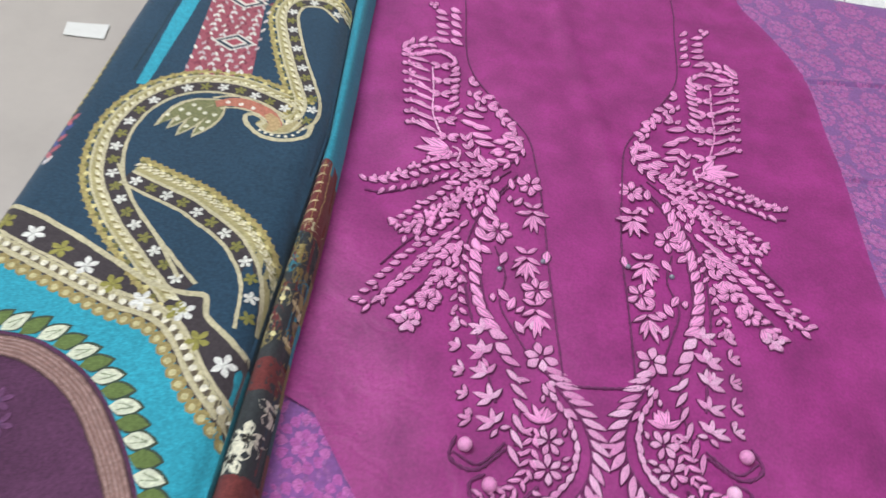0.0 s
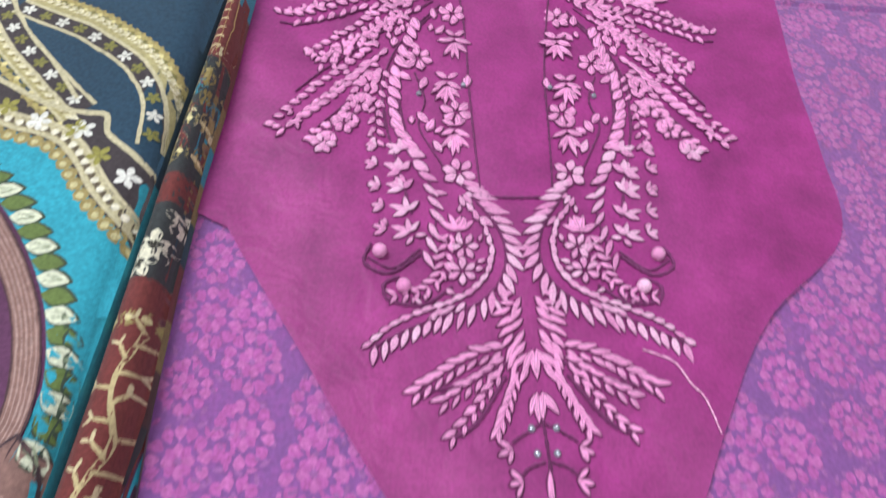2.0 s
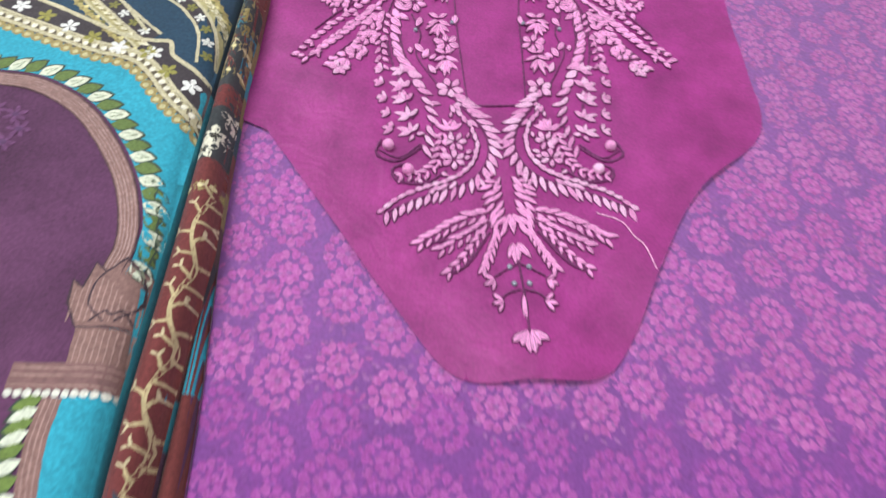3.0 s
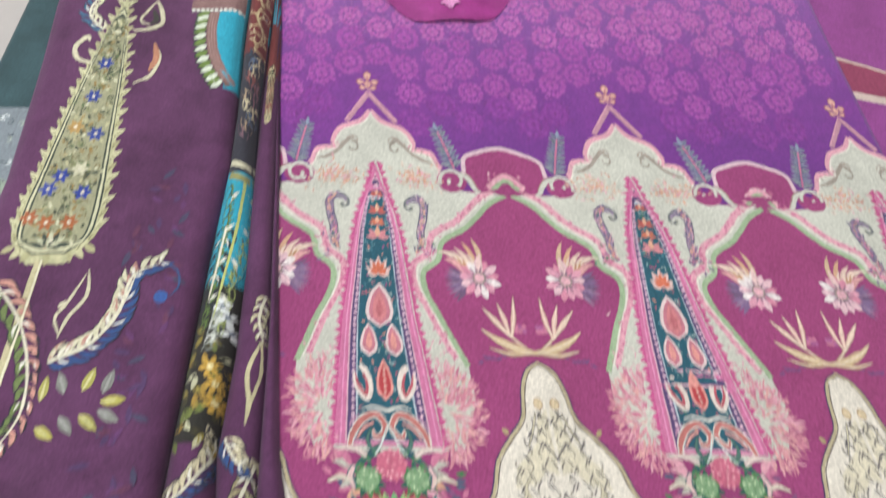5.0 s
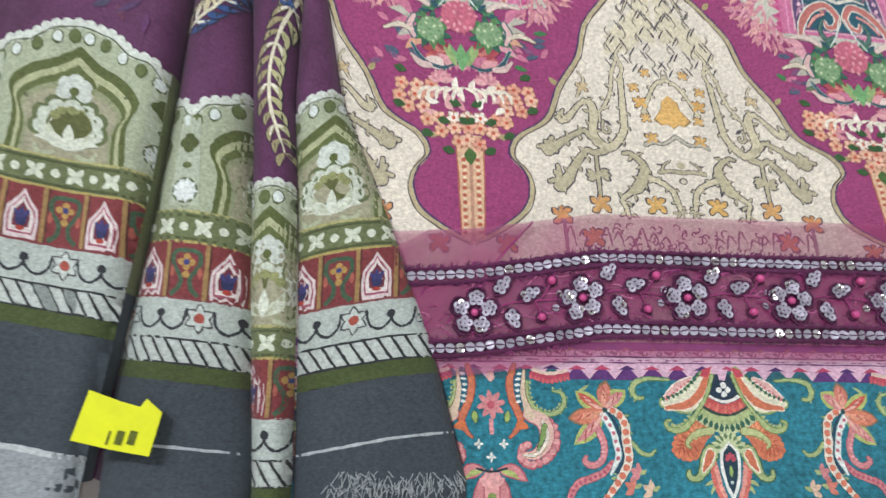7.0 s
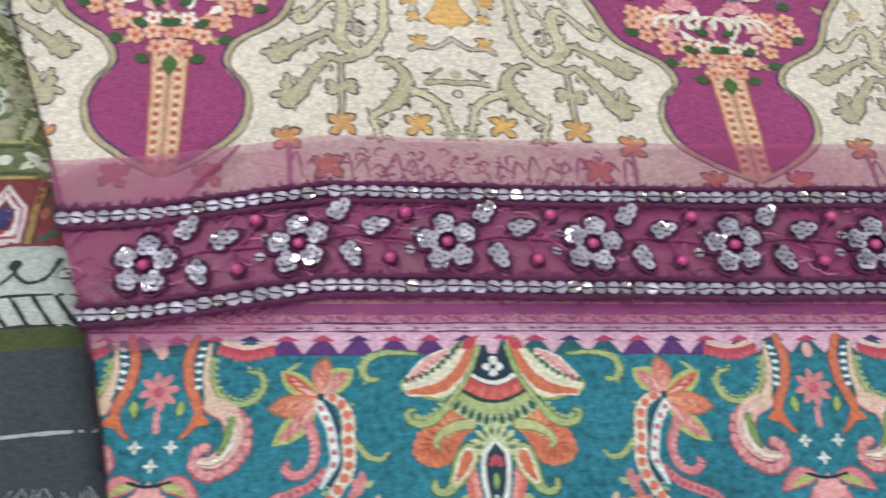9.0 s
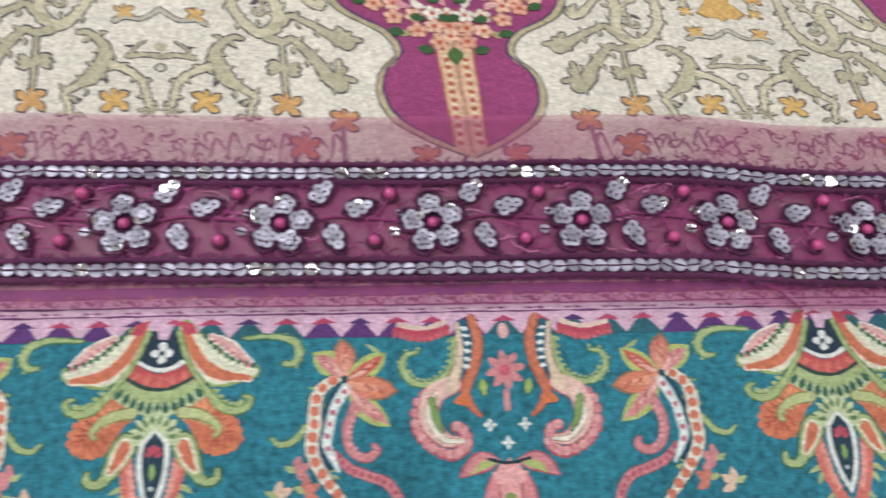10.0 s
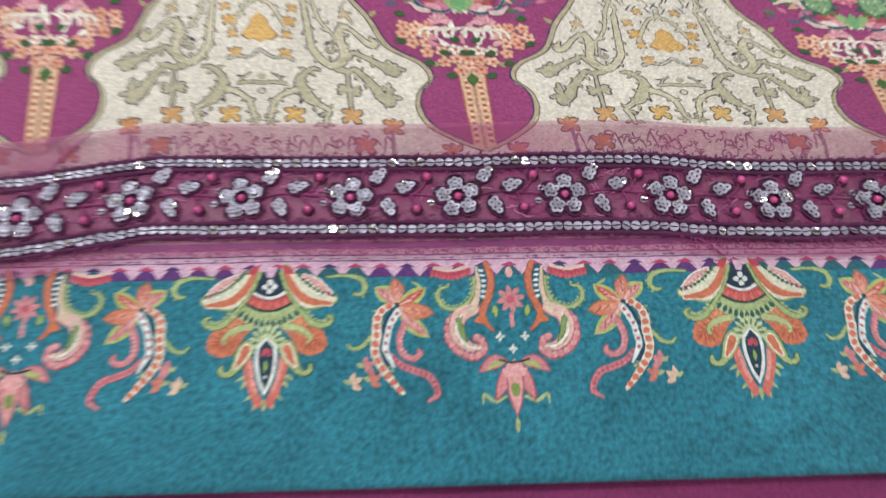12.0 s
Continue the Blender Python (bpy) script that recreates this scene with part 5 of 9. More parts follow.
def lotus(x):
    pr = Print(shirt_at)
    pr.at(x)
    RIM, JADE, CRIMSON = "#26423c", "#2f5f4d", "#bb4a4c"
    pr.fill([(-0.0046, -0.0565), (0.0046, -0.0565), (0.0066, -0.0655), (0.0036, -0.068), (0.0, -0.0688), (-0.0036, -0.068), (-0.0066, -0.0655)], "#1d3347", 4.2, 0.003)
    pr.put([(-0.0026, -0.0545), (0.0026, -0.0545), (0.0012, -0.0592), (-0.0012, -0.0592)], [(0, 3, 2, 1)], "#d2a9c0", 4.6)
    for t in (0, 90, 180, 270):
        pr.disc(0.0019 * math.cos(radians(t)), -0.0632 + 0.0019 * math.sin(radians(t)), 0.0013, "#dbdcd8", 5, 8)

    def arc(half, y_side, y_mid):
        a = np.linspace(-1, 1, 11)
        return np.stack([half * a, y_mid + (y_side - y_mid) * np.abs(a) ** 1.8], 1)

    pr.line(arc(0.0066, -0.0655, -0.0682), 0.0012, "#dcdcd6", 5, smooth=False)
    pr.line(arc(0.0085, -0.0680, -0.0712), 0.0044, CRIMSON, 4, smooth=False)
    for i in range(11):
        pr.leaf((i - 5) * 0.0015, -0.0692 + 0.0001 * (i - 5) ** 2 * 0.6, -90 + (i - 5) * 7, 0.0046, 0.0017, "#d36d60" if i % 2 else "#c85a56", 4.5)
    pr.line(arc(0.0096, -0.0702, -0.0738), 0.0011, RIM, 4.8, smooth=False)
    pr.line(arc(0.0112, -0.0715, -0.0758), 0.0036, LIME, 4.3, smooth=False)
    pr.line(arc(0.0132, -0.0728, -0.0790), 0.0046, "#b4c294", 4, smooth=False)
    for i in range(13):
        a = (i - 6) / 6
        pr.leaf(0.0122 * a, -0.0772 + 0.0056 * abs(a) ** 1.8, -90 + a * 42, 0.0038, 0.0019, JADE, 4.9, belly=0.5)
    for m in (1, -1):
        pr.at(x, 0, 0, m, 1)
        # long leaf: red tip, orange band, green beads and a pale heart
        pr.limb([(0.0062, -0.0555), (0.0105, -0.0632), (0.0165, -0.0682), (0.0262, -0.0688)], (0.003, 0.0092, 0.0098, 0.003), "#d8d6bd", 2.5, "#8ba05e", 0.0009)
        pr.limb([(0.0058, -0.0556), (0.0100, -0.0640), (0.0158, -0.0692), (0.0252, -0.0708)], (0.0022, 0.0036, 0.0038, 0.0016), ORANGE, 3.2, "#e0cdb8", 0.0005)
        pr.limb([(0.0138, -0.0585), (0.0195, -0.0618), (0.0255, -0.0668)], (0.0014, 0.0036, 0.0018), "#dba9a4", 3.6, "#e6e0d4", 0.0005)
        pr.fringe([(0.0150, -0.0592), (0.020, -0.0625), (0.0252, -0.0666)], 7, -70, 0.0014, 0.0009, "#c4606c", 4.4)
        pr.fringe([(0.0098, -0.0575), (0.0150, -0.0630), (0.0205, -0.0665), (0.0258, -0.0682)], 10, 80, 0.0021, 0.0014, JADE, 4.3)
        pr.fan([(0.0042, -0.0535), (0.0082, -0.0545), (0.0098, -0.0575), (0.0062, -0.0580)], "#b83f52", 4.4)
        # lime wing along the bell, ending in a curl with teeth
        wing = [(0.0044, -0.0572), (0.0078, -0.0660), (0.0127, -0.0730), (0.0172, -0.0782), (0.0212, -0.0800), (0.0250, -0.0790), (0.0260, -0.0768), (0.0240, -0.0758)]
        pr.limb(wing, (0.0012, 0.001, 0.0016, 0.0024, 0.0022, 0.0017, 0.0014, 0.0007), LIME, 4.6, "#63803f", 0.0004)
        pr.fringe(wing[2:6], 8, 62, 0.0032, 0.0014, LIME, 4.4)
        pr.limb([(0.0235, -0.0592), (0.0315, -0.0588), (0.0375, -0.0602), (0.0395, -0.0638), (0.0378, -0.0668), (0.0350, -0.0668)], (0.001, 0.0014, 0.0022, 0.0024, 0.0018, 0.0012), LIME, 3, "#4d7a52", 0.0004)
        pr.fringe([(0.0345, -0.0592), (0.0385, -0.0610), (0.0398, -0.0640), (0.0380, -0.0668)], 6, 70, 0.0018, 0.0011, LIME, 2.8)
        # orange skirt with a scalloped hem
        skirt = [(0.0050, -0.0800), (0.0125, -0.0745), (0.0180, -0.0788), (0.0222, -0.0842), (0.0224, -0.0888), (0.0170, -0.0908), (0.0125, -0.0890), (0.0095, -0.0845)]
        pr.fan(curve(skirt + skirt[:1], 4)[:-1], ORANGE, 3.3)
        for i, (px, py, t, q) in enumerate(along([(0.0190, -0.0795), (0.0226, -0.0850), (0.0224, -0.0892), (0.0172, -0.0910), (0.0128, -0.0892)], 10)):
            pr.disc(px, py, 0.0015, "#d27a52" if i % 2 else ORANGE, 3.4, 8)
            pr.leaf(px, py, t - 100, 0.0052, 0.0008, "#b2553f", 4)
        pr.fringe([(0.0085, -0.0775), (0.0135, -0.0765), (0.0180, -0.0805), (0.0212, -0.0850)], 9, -80, 0.0042, 0.0012, "#dd8f63", 3.8)
        curl = [(0.0070, -0.0800), (0.0120, -0.0808), (0.0158, -0.0828), (0.0176, -0.0852), (0.0165, -0.0868)]
        pr.limb(curl, (0.0032, 0.003, 0.002, 0.0016, 0.0008), "#b3bb82", 4.5, "#8a7d4a", 0.0004)
        pr.fringe(curl[:3], 5, -60, 0.0024, 0.0012, "#b3bb82", 4.3)
        # side drop with its tail
        pr.limb([(0.0078, -0.0885), (0.0098, -0.0925), (0.0126, -0.0975), (0.0150, -0.0992), (0.0176, -0.0984), (0.0178, -0.0962)], (0.0068, 0.0066, 0.003, 0.0022, 0.0022, 0.0014), LIME, 3.7, "#3f6a4c", 0.0006)
        pr.limb([(0.0080, -0.0890), (0.0096, -0.0925), (0.0116, -0.0960)], (0.0036, 0.0034, 0.001), ORANGE, 4.4, "#e4dcc8", 0.0006)
        # coral frills beside the long drop, lime shoots below
        pr.fringe([(0.0056, -0.0922), (0.0050, -0.0965), (0.0042, -0.1005), (0.0028, -0.1045), (0.001, -0.1085)], 11, 52, 0.0048, 0.0026, "#cf6a5e", 3.8)
        pr.fringe([(0.0052, -0.0935), (0.0046, -0.0970), (0.0038, -0.1010), (0.0026, -0.1045)], 9, 48, 0.0032, 0.0012, "#de978a", 4.3)
        for px, py, t in ((0.0066, -0.1002, -20), (0.0062, -0.1012, -55), (0.0030, -0.1072, -30), (0.0018, -0.1092, -65)):
            pr.leaf(px, py, t, 0.0052, 0.0016, LIME, 3.2, 0.1)
    pr.at(x)
    for i in range(9):
        t = 90 + (i - 4) * 25
        pr.leaf(0, -0.0868, t, 0.0078, 0.0030, "#bcc79a", 5)
    for i in range(8):
        t = 90 + (i - 3.5) * 25
        pr.leaf(0.0034 * math.cos(radians(t)), -0.0868 + 0.0034 * math.sin(radians(t)), t, 0.0030, 0.0013, "#5f7d55", 5.5)
    pr.drop(0, -0.1078, 90, 0.0236, 0.0092, "#dfe2dc", 5.8)
    pr.drop(0, -0.1052, 90, 0.0198, 0.0064, "#1d3a4b", 6.4)
    for t in (90, 40, 140, -10, 190, 0):
        pr.leaf(0, -0.0912, t, 0.0026, 0.0017, "#b9475a", 7)
    pr.leaf(0, -0.0985, 90, 0.0048, 0.0016, "#8fae5c", 7)
    pr.disc(0, -0.1005, 0.0007, "#b8c7c2", 7, 6)
    pr.leaf(0, -0.1088, -90, 0.0055, 0.0020, LIME, 3.5)
    pr.make("lotus_print", shirt, "orange and lime lotus print")


def paisleys(x):
    pr = Print(shirt_at)
    for m in (1, -1):
        pr.at(x, -0.0545, 0, m, 1)
        pr.at(x, 0, 0, m, 1)
        RIM = "#24484c"
        # nodding flower, petals edged in lime
        fx, fy = 0.0478, -0.0718
        for (tx, ty), w, c, c2 in (((0.0488, -0.0606), 0.0058, CORAL, "#dc9a84"), ((0.0365, -0.0648), 0.0034, "#c8574a", "#a9b768"), ((0.0330, -0.0752), 0.0064, "#d07a5e", "#dc9478"), ((0.0350, -0.0850), 0.0036, PINK, "#a9b768"), ((0.0562, -0.0645), 0.0042, PINK, "#a9b768")):
            t, ln = math.degrees(math.atan2(ty - fy, tx - fx)), math.hypot(tx - fx, ty - fy)
            edged = c2 == "#a9b768"
            pr.leaf(fx, fy, t, ln + 0.0012, w + (0.0032 if edged else 0.001), c2 if edged else "#8a6a50", 3, 0.05, 0.55)
            pr.leaf(fx, fy, t, ln, w, c, 3.6, 0.05, 0.55)
            pr.leaf(fx, fy, t, ln * 0.8, w * 0.42, c2 if not edged else "#dba79a", 4.2, 0.08, 0.55)
            for q in (0.4, 0.65):
                pr.line([(fx + ln * q * math.cos(radians(t)), fy + ln * q * math.sin(radians(t))), (fx + ln * (q + 0.2) * math.cos(radians(t + 9)), fy + ln * (q + 0.2) * math.sin(radians(t + 9)))], 0.0005, "#a84c48", 4.6)
        pr.leaf(0.0368, -0.0646, 32, 0.0062, 0.0012, LIME, 3)
        pr.disc(fx, fy, 0.0012, RIM, 4.8, 8)
        # beaded tails
        tail = [(0.0495, -0.0712), (0.0538, -0.0738), (0.0560, -0.0780), (0.0562, -0.0840), (0.0568, -0.0900), (0.0560, -0.0940), (0.0530, -0.0990), (0.0490, -0.1040), (0.0455, -0.1080)]
        pr.limb(tail, (0.003, 0.0036, 0.0042, 0.0044, 0.0042, 0.004, 0.0036, 0.003, 0.002), "#dcd5c6", 3, RIM, 0.0003)
        pr.beads(tail, 0.00145, 0.0036, "#d07258", 4, 8)
        inner = [(0.0468, -0.0738), (0.0490, -0.0770), (0.0510, -0.0812), (0.0520, -0.0860), (0.0526, -0.0898), (0.0512, -0.0932), (0.0490, -0.0975)]
        pr.line(np.array(inner) + (0.0020, 0.0004), 0.0022, "#1c4258", 3.2)
        pr.limb(inner, (0.003, 0.003, 0.0026, 0.0028, 0.0026, 0.002, 0.0006), "#dfe3df", 3.6, "#7fb0b6", 0.0003)
        pr.beads(inner[:-1], 0.0009, 0.0034, "#c0667a", 4.4, 7)
        pink = [(0.0432, -0.0775), (0.0452, -0.0812), (0.0468, -0.0860), (0.0464, -0.0902), (0.0442, -0.0932), (0.0408, -0.0940), (0.0384, -0.0922), (0.0390, -0.0906)]
        pr.limb(pink, (0.003, 0.0028, 0.0026, 0.0024, 0.0024, 0.0024, 0.0022, 0.0012), PINK, 3.1, "#a9505f", 0.0003)
        pr.fringe(pink[1:5], 8, -70, 0.0016, 0.0012, "#d99aa0", 3.9)
        last = [(0.0500, -0.0925), (0.0460, -0.0968), (0.0402, -0.0992), (0.0352, -0.1012), (0.0322, -0.1055), (0.0318, -0.1090), (0.0352, -0.1112)]
        pr.limb(last, (0.0012, 0.0026, 0.0028, 0.0028, 0.0026, 0.0022, 0.001), PINK, 3.1, "#a9505f", 0.0003)
        pr.beads(last[:-1], 0.0009, 0.0022, "#b7566a", 4, 6)
        pr.fringe(tail[2:7], 11, -58, 0.0042, 0.0016, LIME, 2.6)
        pr.fringe([(0.0585, -0.0740), (0.0592, -0.0790), (0.0590, -0.0850)], 4, -95, 0.0056, 0.0018, "#8fa862", 2.4)
        pr.limb([(0.0585, -0.0850), (0.0620, -0.0888), (0.0658, -0.0898), (0.0682, -0.0880)], (0.0018, 0.0018, 0.0014, 0.0008), LIME, 2.6, "#4d7a52", 0.0003)
        # hooked paisley: orange outer stripe, blue band with white studs, fluted pale neck
        stripe = [(0.0098, -0.0540), (0.0080, -0.0605), (0.0090, -0.0680), (0.0112, -0.0730), (0.0122, -0.0768), (0.0102, -0.0806), (0.0078, -0.0832)]
        pr.limb(stripe, (0.0022, 0.003, 0.0032, 0.003, 0.0026, 0.0018, 0.0008), ORANGE, 4.2, "#9a4638", 0.0003)
        pr.limb([(0.0122, -0.0560), (0.0110, -0.0610), (0.0112, -0.0660), (0.0128, -0.0702)], (0.003, 0.0034, 0.0034, 0.002), "#1d5a72", 3.9, RIM, 0.0003)
        for px, py, t, q in along([(0.0120, -0.0575), (0.0110, -0.0620), (0.0114, -0.0690)], 6):
            pr.leaf(px - 0.0012, py, 8, 0.0026, 0.0013, "#d9e2de", 4.9, belly=0.5)
        pr.limb([(0.0140, -0.0560), (0.0134, -0.0630), (0.0142, -0.0690), (0.0165, -0.0745)], (0.0012, 0.002, 0.0026, 0.0044), "#d8bfa6", 4.3, "#7d6a4a", 0.0003)
        fl = [(0.0152, -0.0605), (0.0152, -0.0660), (0.0180, -0.0710), (0.0228, -0.0738), (0.0280, -0.0728), (0.0308, -0.0690), (0.0298, -0.0652), (0.0262, -0.0642)]
        pr.limb(fl, (0.0013, 0.0015, 0.0017, 0.0018, 0.0018, 0.0018, 0.0015, 0.0008), LIME, 3.6, "#4d7a52", 0.0004)
        pr.fringe(fl[:6], 13, 72, 0.0022, 0.0013, LIME, 3.4)
        pr.fringe(fl[4:], 5, -75, 0.0018, 0.0011, LIME, 3.4)
        hook = [(0.0158, -0.0738), (0.0212, -0.0765), (0.0232, -0.0815), (0.0220, -0.0862), (0.0182, -0.0898), (0.0135, -0.0902)]
        pr.limb(hook, (0.0054, 0.0064, 0.0062, 0.0056, 0.004, 0.0022), "#dcb3a8", 4, "#b0606a", 0.0004)
        pr.limb(hook[1:], (0.0012, 0.0016, 0.0016, 0.0016, 0.0012), "#e6ddcf", 4.7, "#9b7a5a", 0.0002)
        pr.limb([(0.0222, -0.0785), (0.0212, -0.0830), (0.0192, -0.0878)], (0.0022, 0.0024, 0.0008), "#7c9a55", 5.2, "#35544a", 0.0003)
        pr.drop(0.0158, -0.0792, 165, 0.0058, 0.0036, "#d2703f", 5.4)
        bumps = curve([(0.0222, -0.0752), (0.0262, -0.0790), (0.0270, -0.0850), (0.0252, -0.0890), (0.0220, -0.0922), (0.0170, -0.0940), (0.0140, -0.0932), (0.0120, -0.0908), (0.0130, -0.0872), (0.0150, -0.0862)], 2)
        for n, q in enumerate(bumps):
            pr.disc(q[0], q[1], 0.0018, "#b0505f", 3.3, 8)
            pr.disc(q[0], q[1] + 0.0002, 0.0014, PINK if n % 2 else "#d99a9a", 3.8 + 0.05 * n, 8)
        top = [(0.0325, -0.0575), (0.0245, -0.0592), (0.0175, -0.0572)]
        pr.limb(top, (0.002, 0.0034, 0.002), "#b53f56", 3.9, "#8a2f4a", 0.0003)
        pr.fringe(top, 10, 90, 0.0024, 0.0016, "#c85a64", 4.4)
        pr.line([(0.0325, -0.0558), (0.0245, -0.0572), (0.0175, -0.0552)], 0.0016, "#d9bcae", 4.3)
        pr.leaf(0.0072, -0.0722, -100, 0.0058, 0.0032, "#3f6a4c", 3.8), pr.leaf(0.0072, -0.0725, -100, 0.0050, 0.0022, "#9bb15e", 4.3)
        for t in (0, 90, 180, 270):
            pr.leaf(0.0052, -0.0858, t, 0.0021, 0.0012, "#d9ded8", 3.6)
        pr.at(x, -0.0545, 0, m, 1)
        # sprigs
        for px, py, c in ((0.061, -0.043, PINK), (0.066, -0.0495, "#d9b9a0"), (0.0585, -0.0485, CORAL)):
            for t in (100, 150, 210):
                pr.leaf(px, py, t, 0.0048, 0.0026, c, 3)
            pr.leaf(px, py, 30, 0.0038, 0.0018, LIME, 3.2)
        # lower lotus half
        pr.leaf(0.0022, -0.0412, -20, 0.0135, 0.0062, "#a9505f", 3.4, 0.12), pr.leaf(0.0024, -0.0412, -20, 0.0125, 0.0050, PINK, 3.6, 0.12)
        pr.leaf(0.0035, -0.0420, -22, 0.0085, 0.0022, "#a5b366", 4.2, 0.12)
        pr.line([(0.0035, -0.0555), (0.0085, -0.0575), (0.0125, -0.055), (0.0135, -0.0585)], 0.0015, LIME, 3.2, (0.5, 0.3))
        pr.leaf(0.001, -0.0415, -66, 0.0178, 0.0056, "#a9505f", 3.7), pr.leaf(0.001, -0.0415, -66, 0.0166, 0.0044, PINK, 3.9)
    pr.at(x, -0.0545)
    pr.leaf(0, -0.0405, -90, 0.0230, 0.0076, "#b0606a", 4.1), pr.leaf(0, -0.0405, -90, 0.0218, 0.0060, "#dc9a98", 4.3)
    for t in (150, 120, 60, 30, 90):
        pr.leaf(0, -0.0475, t, 0.006, 0.0034, "#e0a1a0", 4.8)
    pr.disc(0, -0.053, 0.002, "#7d8f4c", 5, 8, 0.003)
    pr.leaf(0, -0.0635, -90, 0.0065, 0.002, LIME, 3.5)
    pr.line([(-0.0065, -0.0408), (0, -0.042), (0.0065, -0.0408)], 0.0008, "#18343f", 5)
    pr.disc(0, -0.0038, 0.0016, "#d9a7a2", 4, 8, 0.0026)
    pr.flower(0, -0.0155, 0.0062, 8, PINK, "#c4566a", 4, 10, 1.0)
    pr.line([(0, -0.021), (0.0003, -0.0275)], 0.0017, "#cf8a8e", 3.8)
    for t in (0, 90, 180, 270):
        pr.leaf(0, -0.0365, t, 0.0022, 0.0012, "#d9ded8", 3.6)
    pr.at(x, -0.0545)
    pr.make("paisley_print", shirt, "coral and lime paisley print")


for k in (-1, 0, 1, 2):
    if k < 2:
        lotus(0.1065 + 0.2 * k)
    if k >= 0:
        paisleys(0.2 * k + 0.007)

# tonal blossoms all over the upper shirt
TONES = [tuple(cloth(c) for c in row) for row in (("#84318f", "#8a3894", "#74307f"), ("#9c429b", "#a24b9f", "#7e3d8e"), ("#ae53a3", "#b65fa9", "#95579c"), ("#ab59a1", "#b264a7", "#97599c"))]
pr = Print(shirt_edge)
for j in range(25):
    for i in range(22):
        u = -0.112 + 0.0243 * i + rng.uniform(-0.003, 0.003)
        v = 0.366 + 0.0270 * j + (0.0135 if i % 2 else 0) + rng.uniform(-0.003, 0.003)
        if u > 0.42 or v > 1.02 or (v < 0.415 and abs((u + 0.1) % 0.2 - 0.1) < 0.030):
            continue
        a, b, c = TONES[0 if v < 0.385 else 1 if v < 0.45 else 2 if v < 0.6 else 3]
        r = rng.uniform(0.0100, 0.0126)
        big = (i + 2 * j) % 5 == 0
        for n in range(13):  # outer ring of round petals
            t = radians(360 / 13 * n + 7 * i)
            pr.leaf(u + r * 0.56 * math.cos(t), v + r * 0.60 * math.sin(t), math.degrees(t) + rng.uniform(-8, 8), r * 0.48, r * 0.40, a if n % 3 else b, 1 + 0.1 * (n % 2), belly=0.66)
        for n in range(8):  # inner rosette
            t = radians(45 * n + 11 * j)
            pr.leaf(u + r * 0.08 * math.cos(t), v + r * 0.08 * math.sin(t), 45 * n + 11 * j, r * 0.46, r * 0.32, b if n % 2 else a, 1.6, belly=0.66)
        pr.disc(u, v, r * 0.12, c, 2.2, 7)
        if big:
            for n in range(9):
                t = radians(40 * n)
                pr.disc(u + r * 0.52 * math.cos(t), v + r * 0.55 * math.sin(t), r * 0.07, c, 2.3, 6)
        for n in range(16):  # loose petals that fray the outline
            t, q = rng.uniform(0, 6.28), r * rng.uniform(0.55, 1.1)
            pr.leaf(u + q * math.cos(t), v + q * math.sin(t), rng.uniform(0, 360), rng.uniform(0.0022, 0.0046), 0.0018, rng.choice((a, a, b, c)), 1.9)
        for n in range(12):  # leafy sprigs between the blossoms
            t = radians(30 * n + 20 * j)
            x, y = u + rng.uniform(0.0112, 0.0132) * math.cos(t), v + rng.uniform(0.0118, 0.0142) * math.sin(t)
            pr.leaf(x, y, rng.uniform(0, 360), rng.uniform(0.003, 0.0052), 0.0020, rng.choice((a, c, c)), 0.8)
pr.make("blossom_print", shirt, "tonal pink blossom print on violet")
# ---------------------------------------------------------------- the sequinned lace along the hem
lace = thing("lace_trim", "sheer plum lace trim with silver sequins and pink beads", "trim")
ORGANZA = sheer("plum_organza", "#a84276", 0.42)
CORD = cloth("#561045", 0.0004, 0.2, relief=0.8)
SEQUIN = plain("silver_sequin", "#a6a2b2", 0.38, 0.4, 0.12, 900, 0.1, 0.5)
SEQUIN_BRIGHT = plain("bright_sequin", "#e6e4ea", 0.12, 0.95, 0.05, 900, 0.05, 0.5)
BEAD = plain("pink_pearl", "#c24c87", 0.25, 0.1, 0.05, 300, 0.02, 0.6)
PINK_CORD_AND_SHEEN = cloth("#8a2a66", 0.0004, 0.2, relief=0.8)


def lace_off(x):
    return np.interp(x, (-0.1, -0.03, 0.0, 0.02, 0.055, 0.14, 0.25, 0.272, 0.30, 0.45), (-0.012, -0.010, -0.0085, -0.006, 0.0, -0.001, -0.001, -0.0015, -0.0042, -0.006))


def lace_at(x, y, h):
    x, y = np.asarray(x, float), np.asarray(y, float)
    yy = y + lace_off(x)
    return np.stack([x, yy, shirt_z(x, yy) + 0.0022 + 0.0004 * np.sin(55 * x) + h], 1)


def lace_point(x, y, h=0.0):
    return Vector(lace_at([x], [y], h)[0])


xs = np.linspace(-0.046, 0.41, 122)
sheet("organza_strip", lace_at, xs, np.linspace(-0.0495, 0.0135, 18), lace, [ORGANZA], label="sheer plum organza strip")
sheet("organza_fold", lambda u, v, h: lace_at(u, v, h + 0.0005), xs, np.linspace(-0.0425, -0.0035, 11), lace, [sheer("plum_organza_fold", "#94246a", 0.5)])
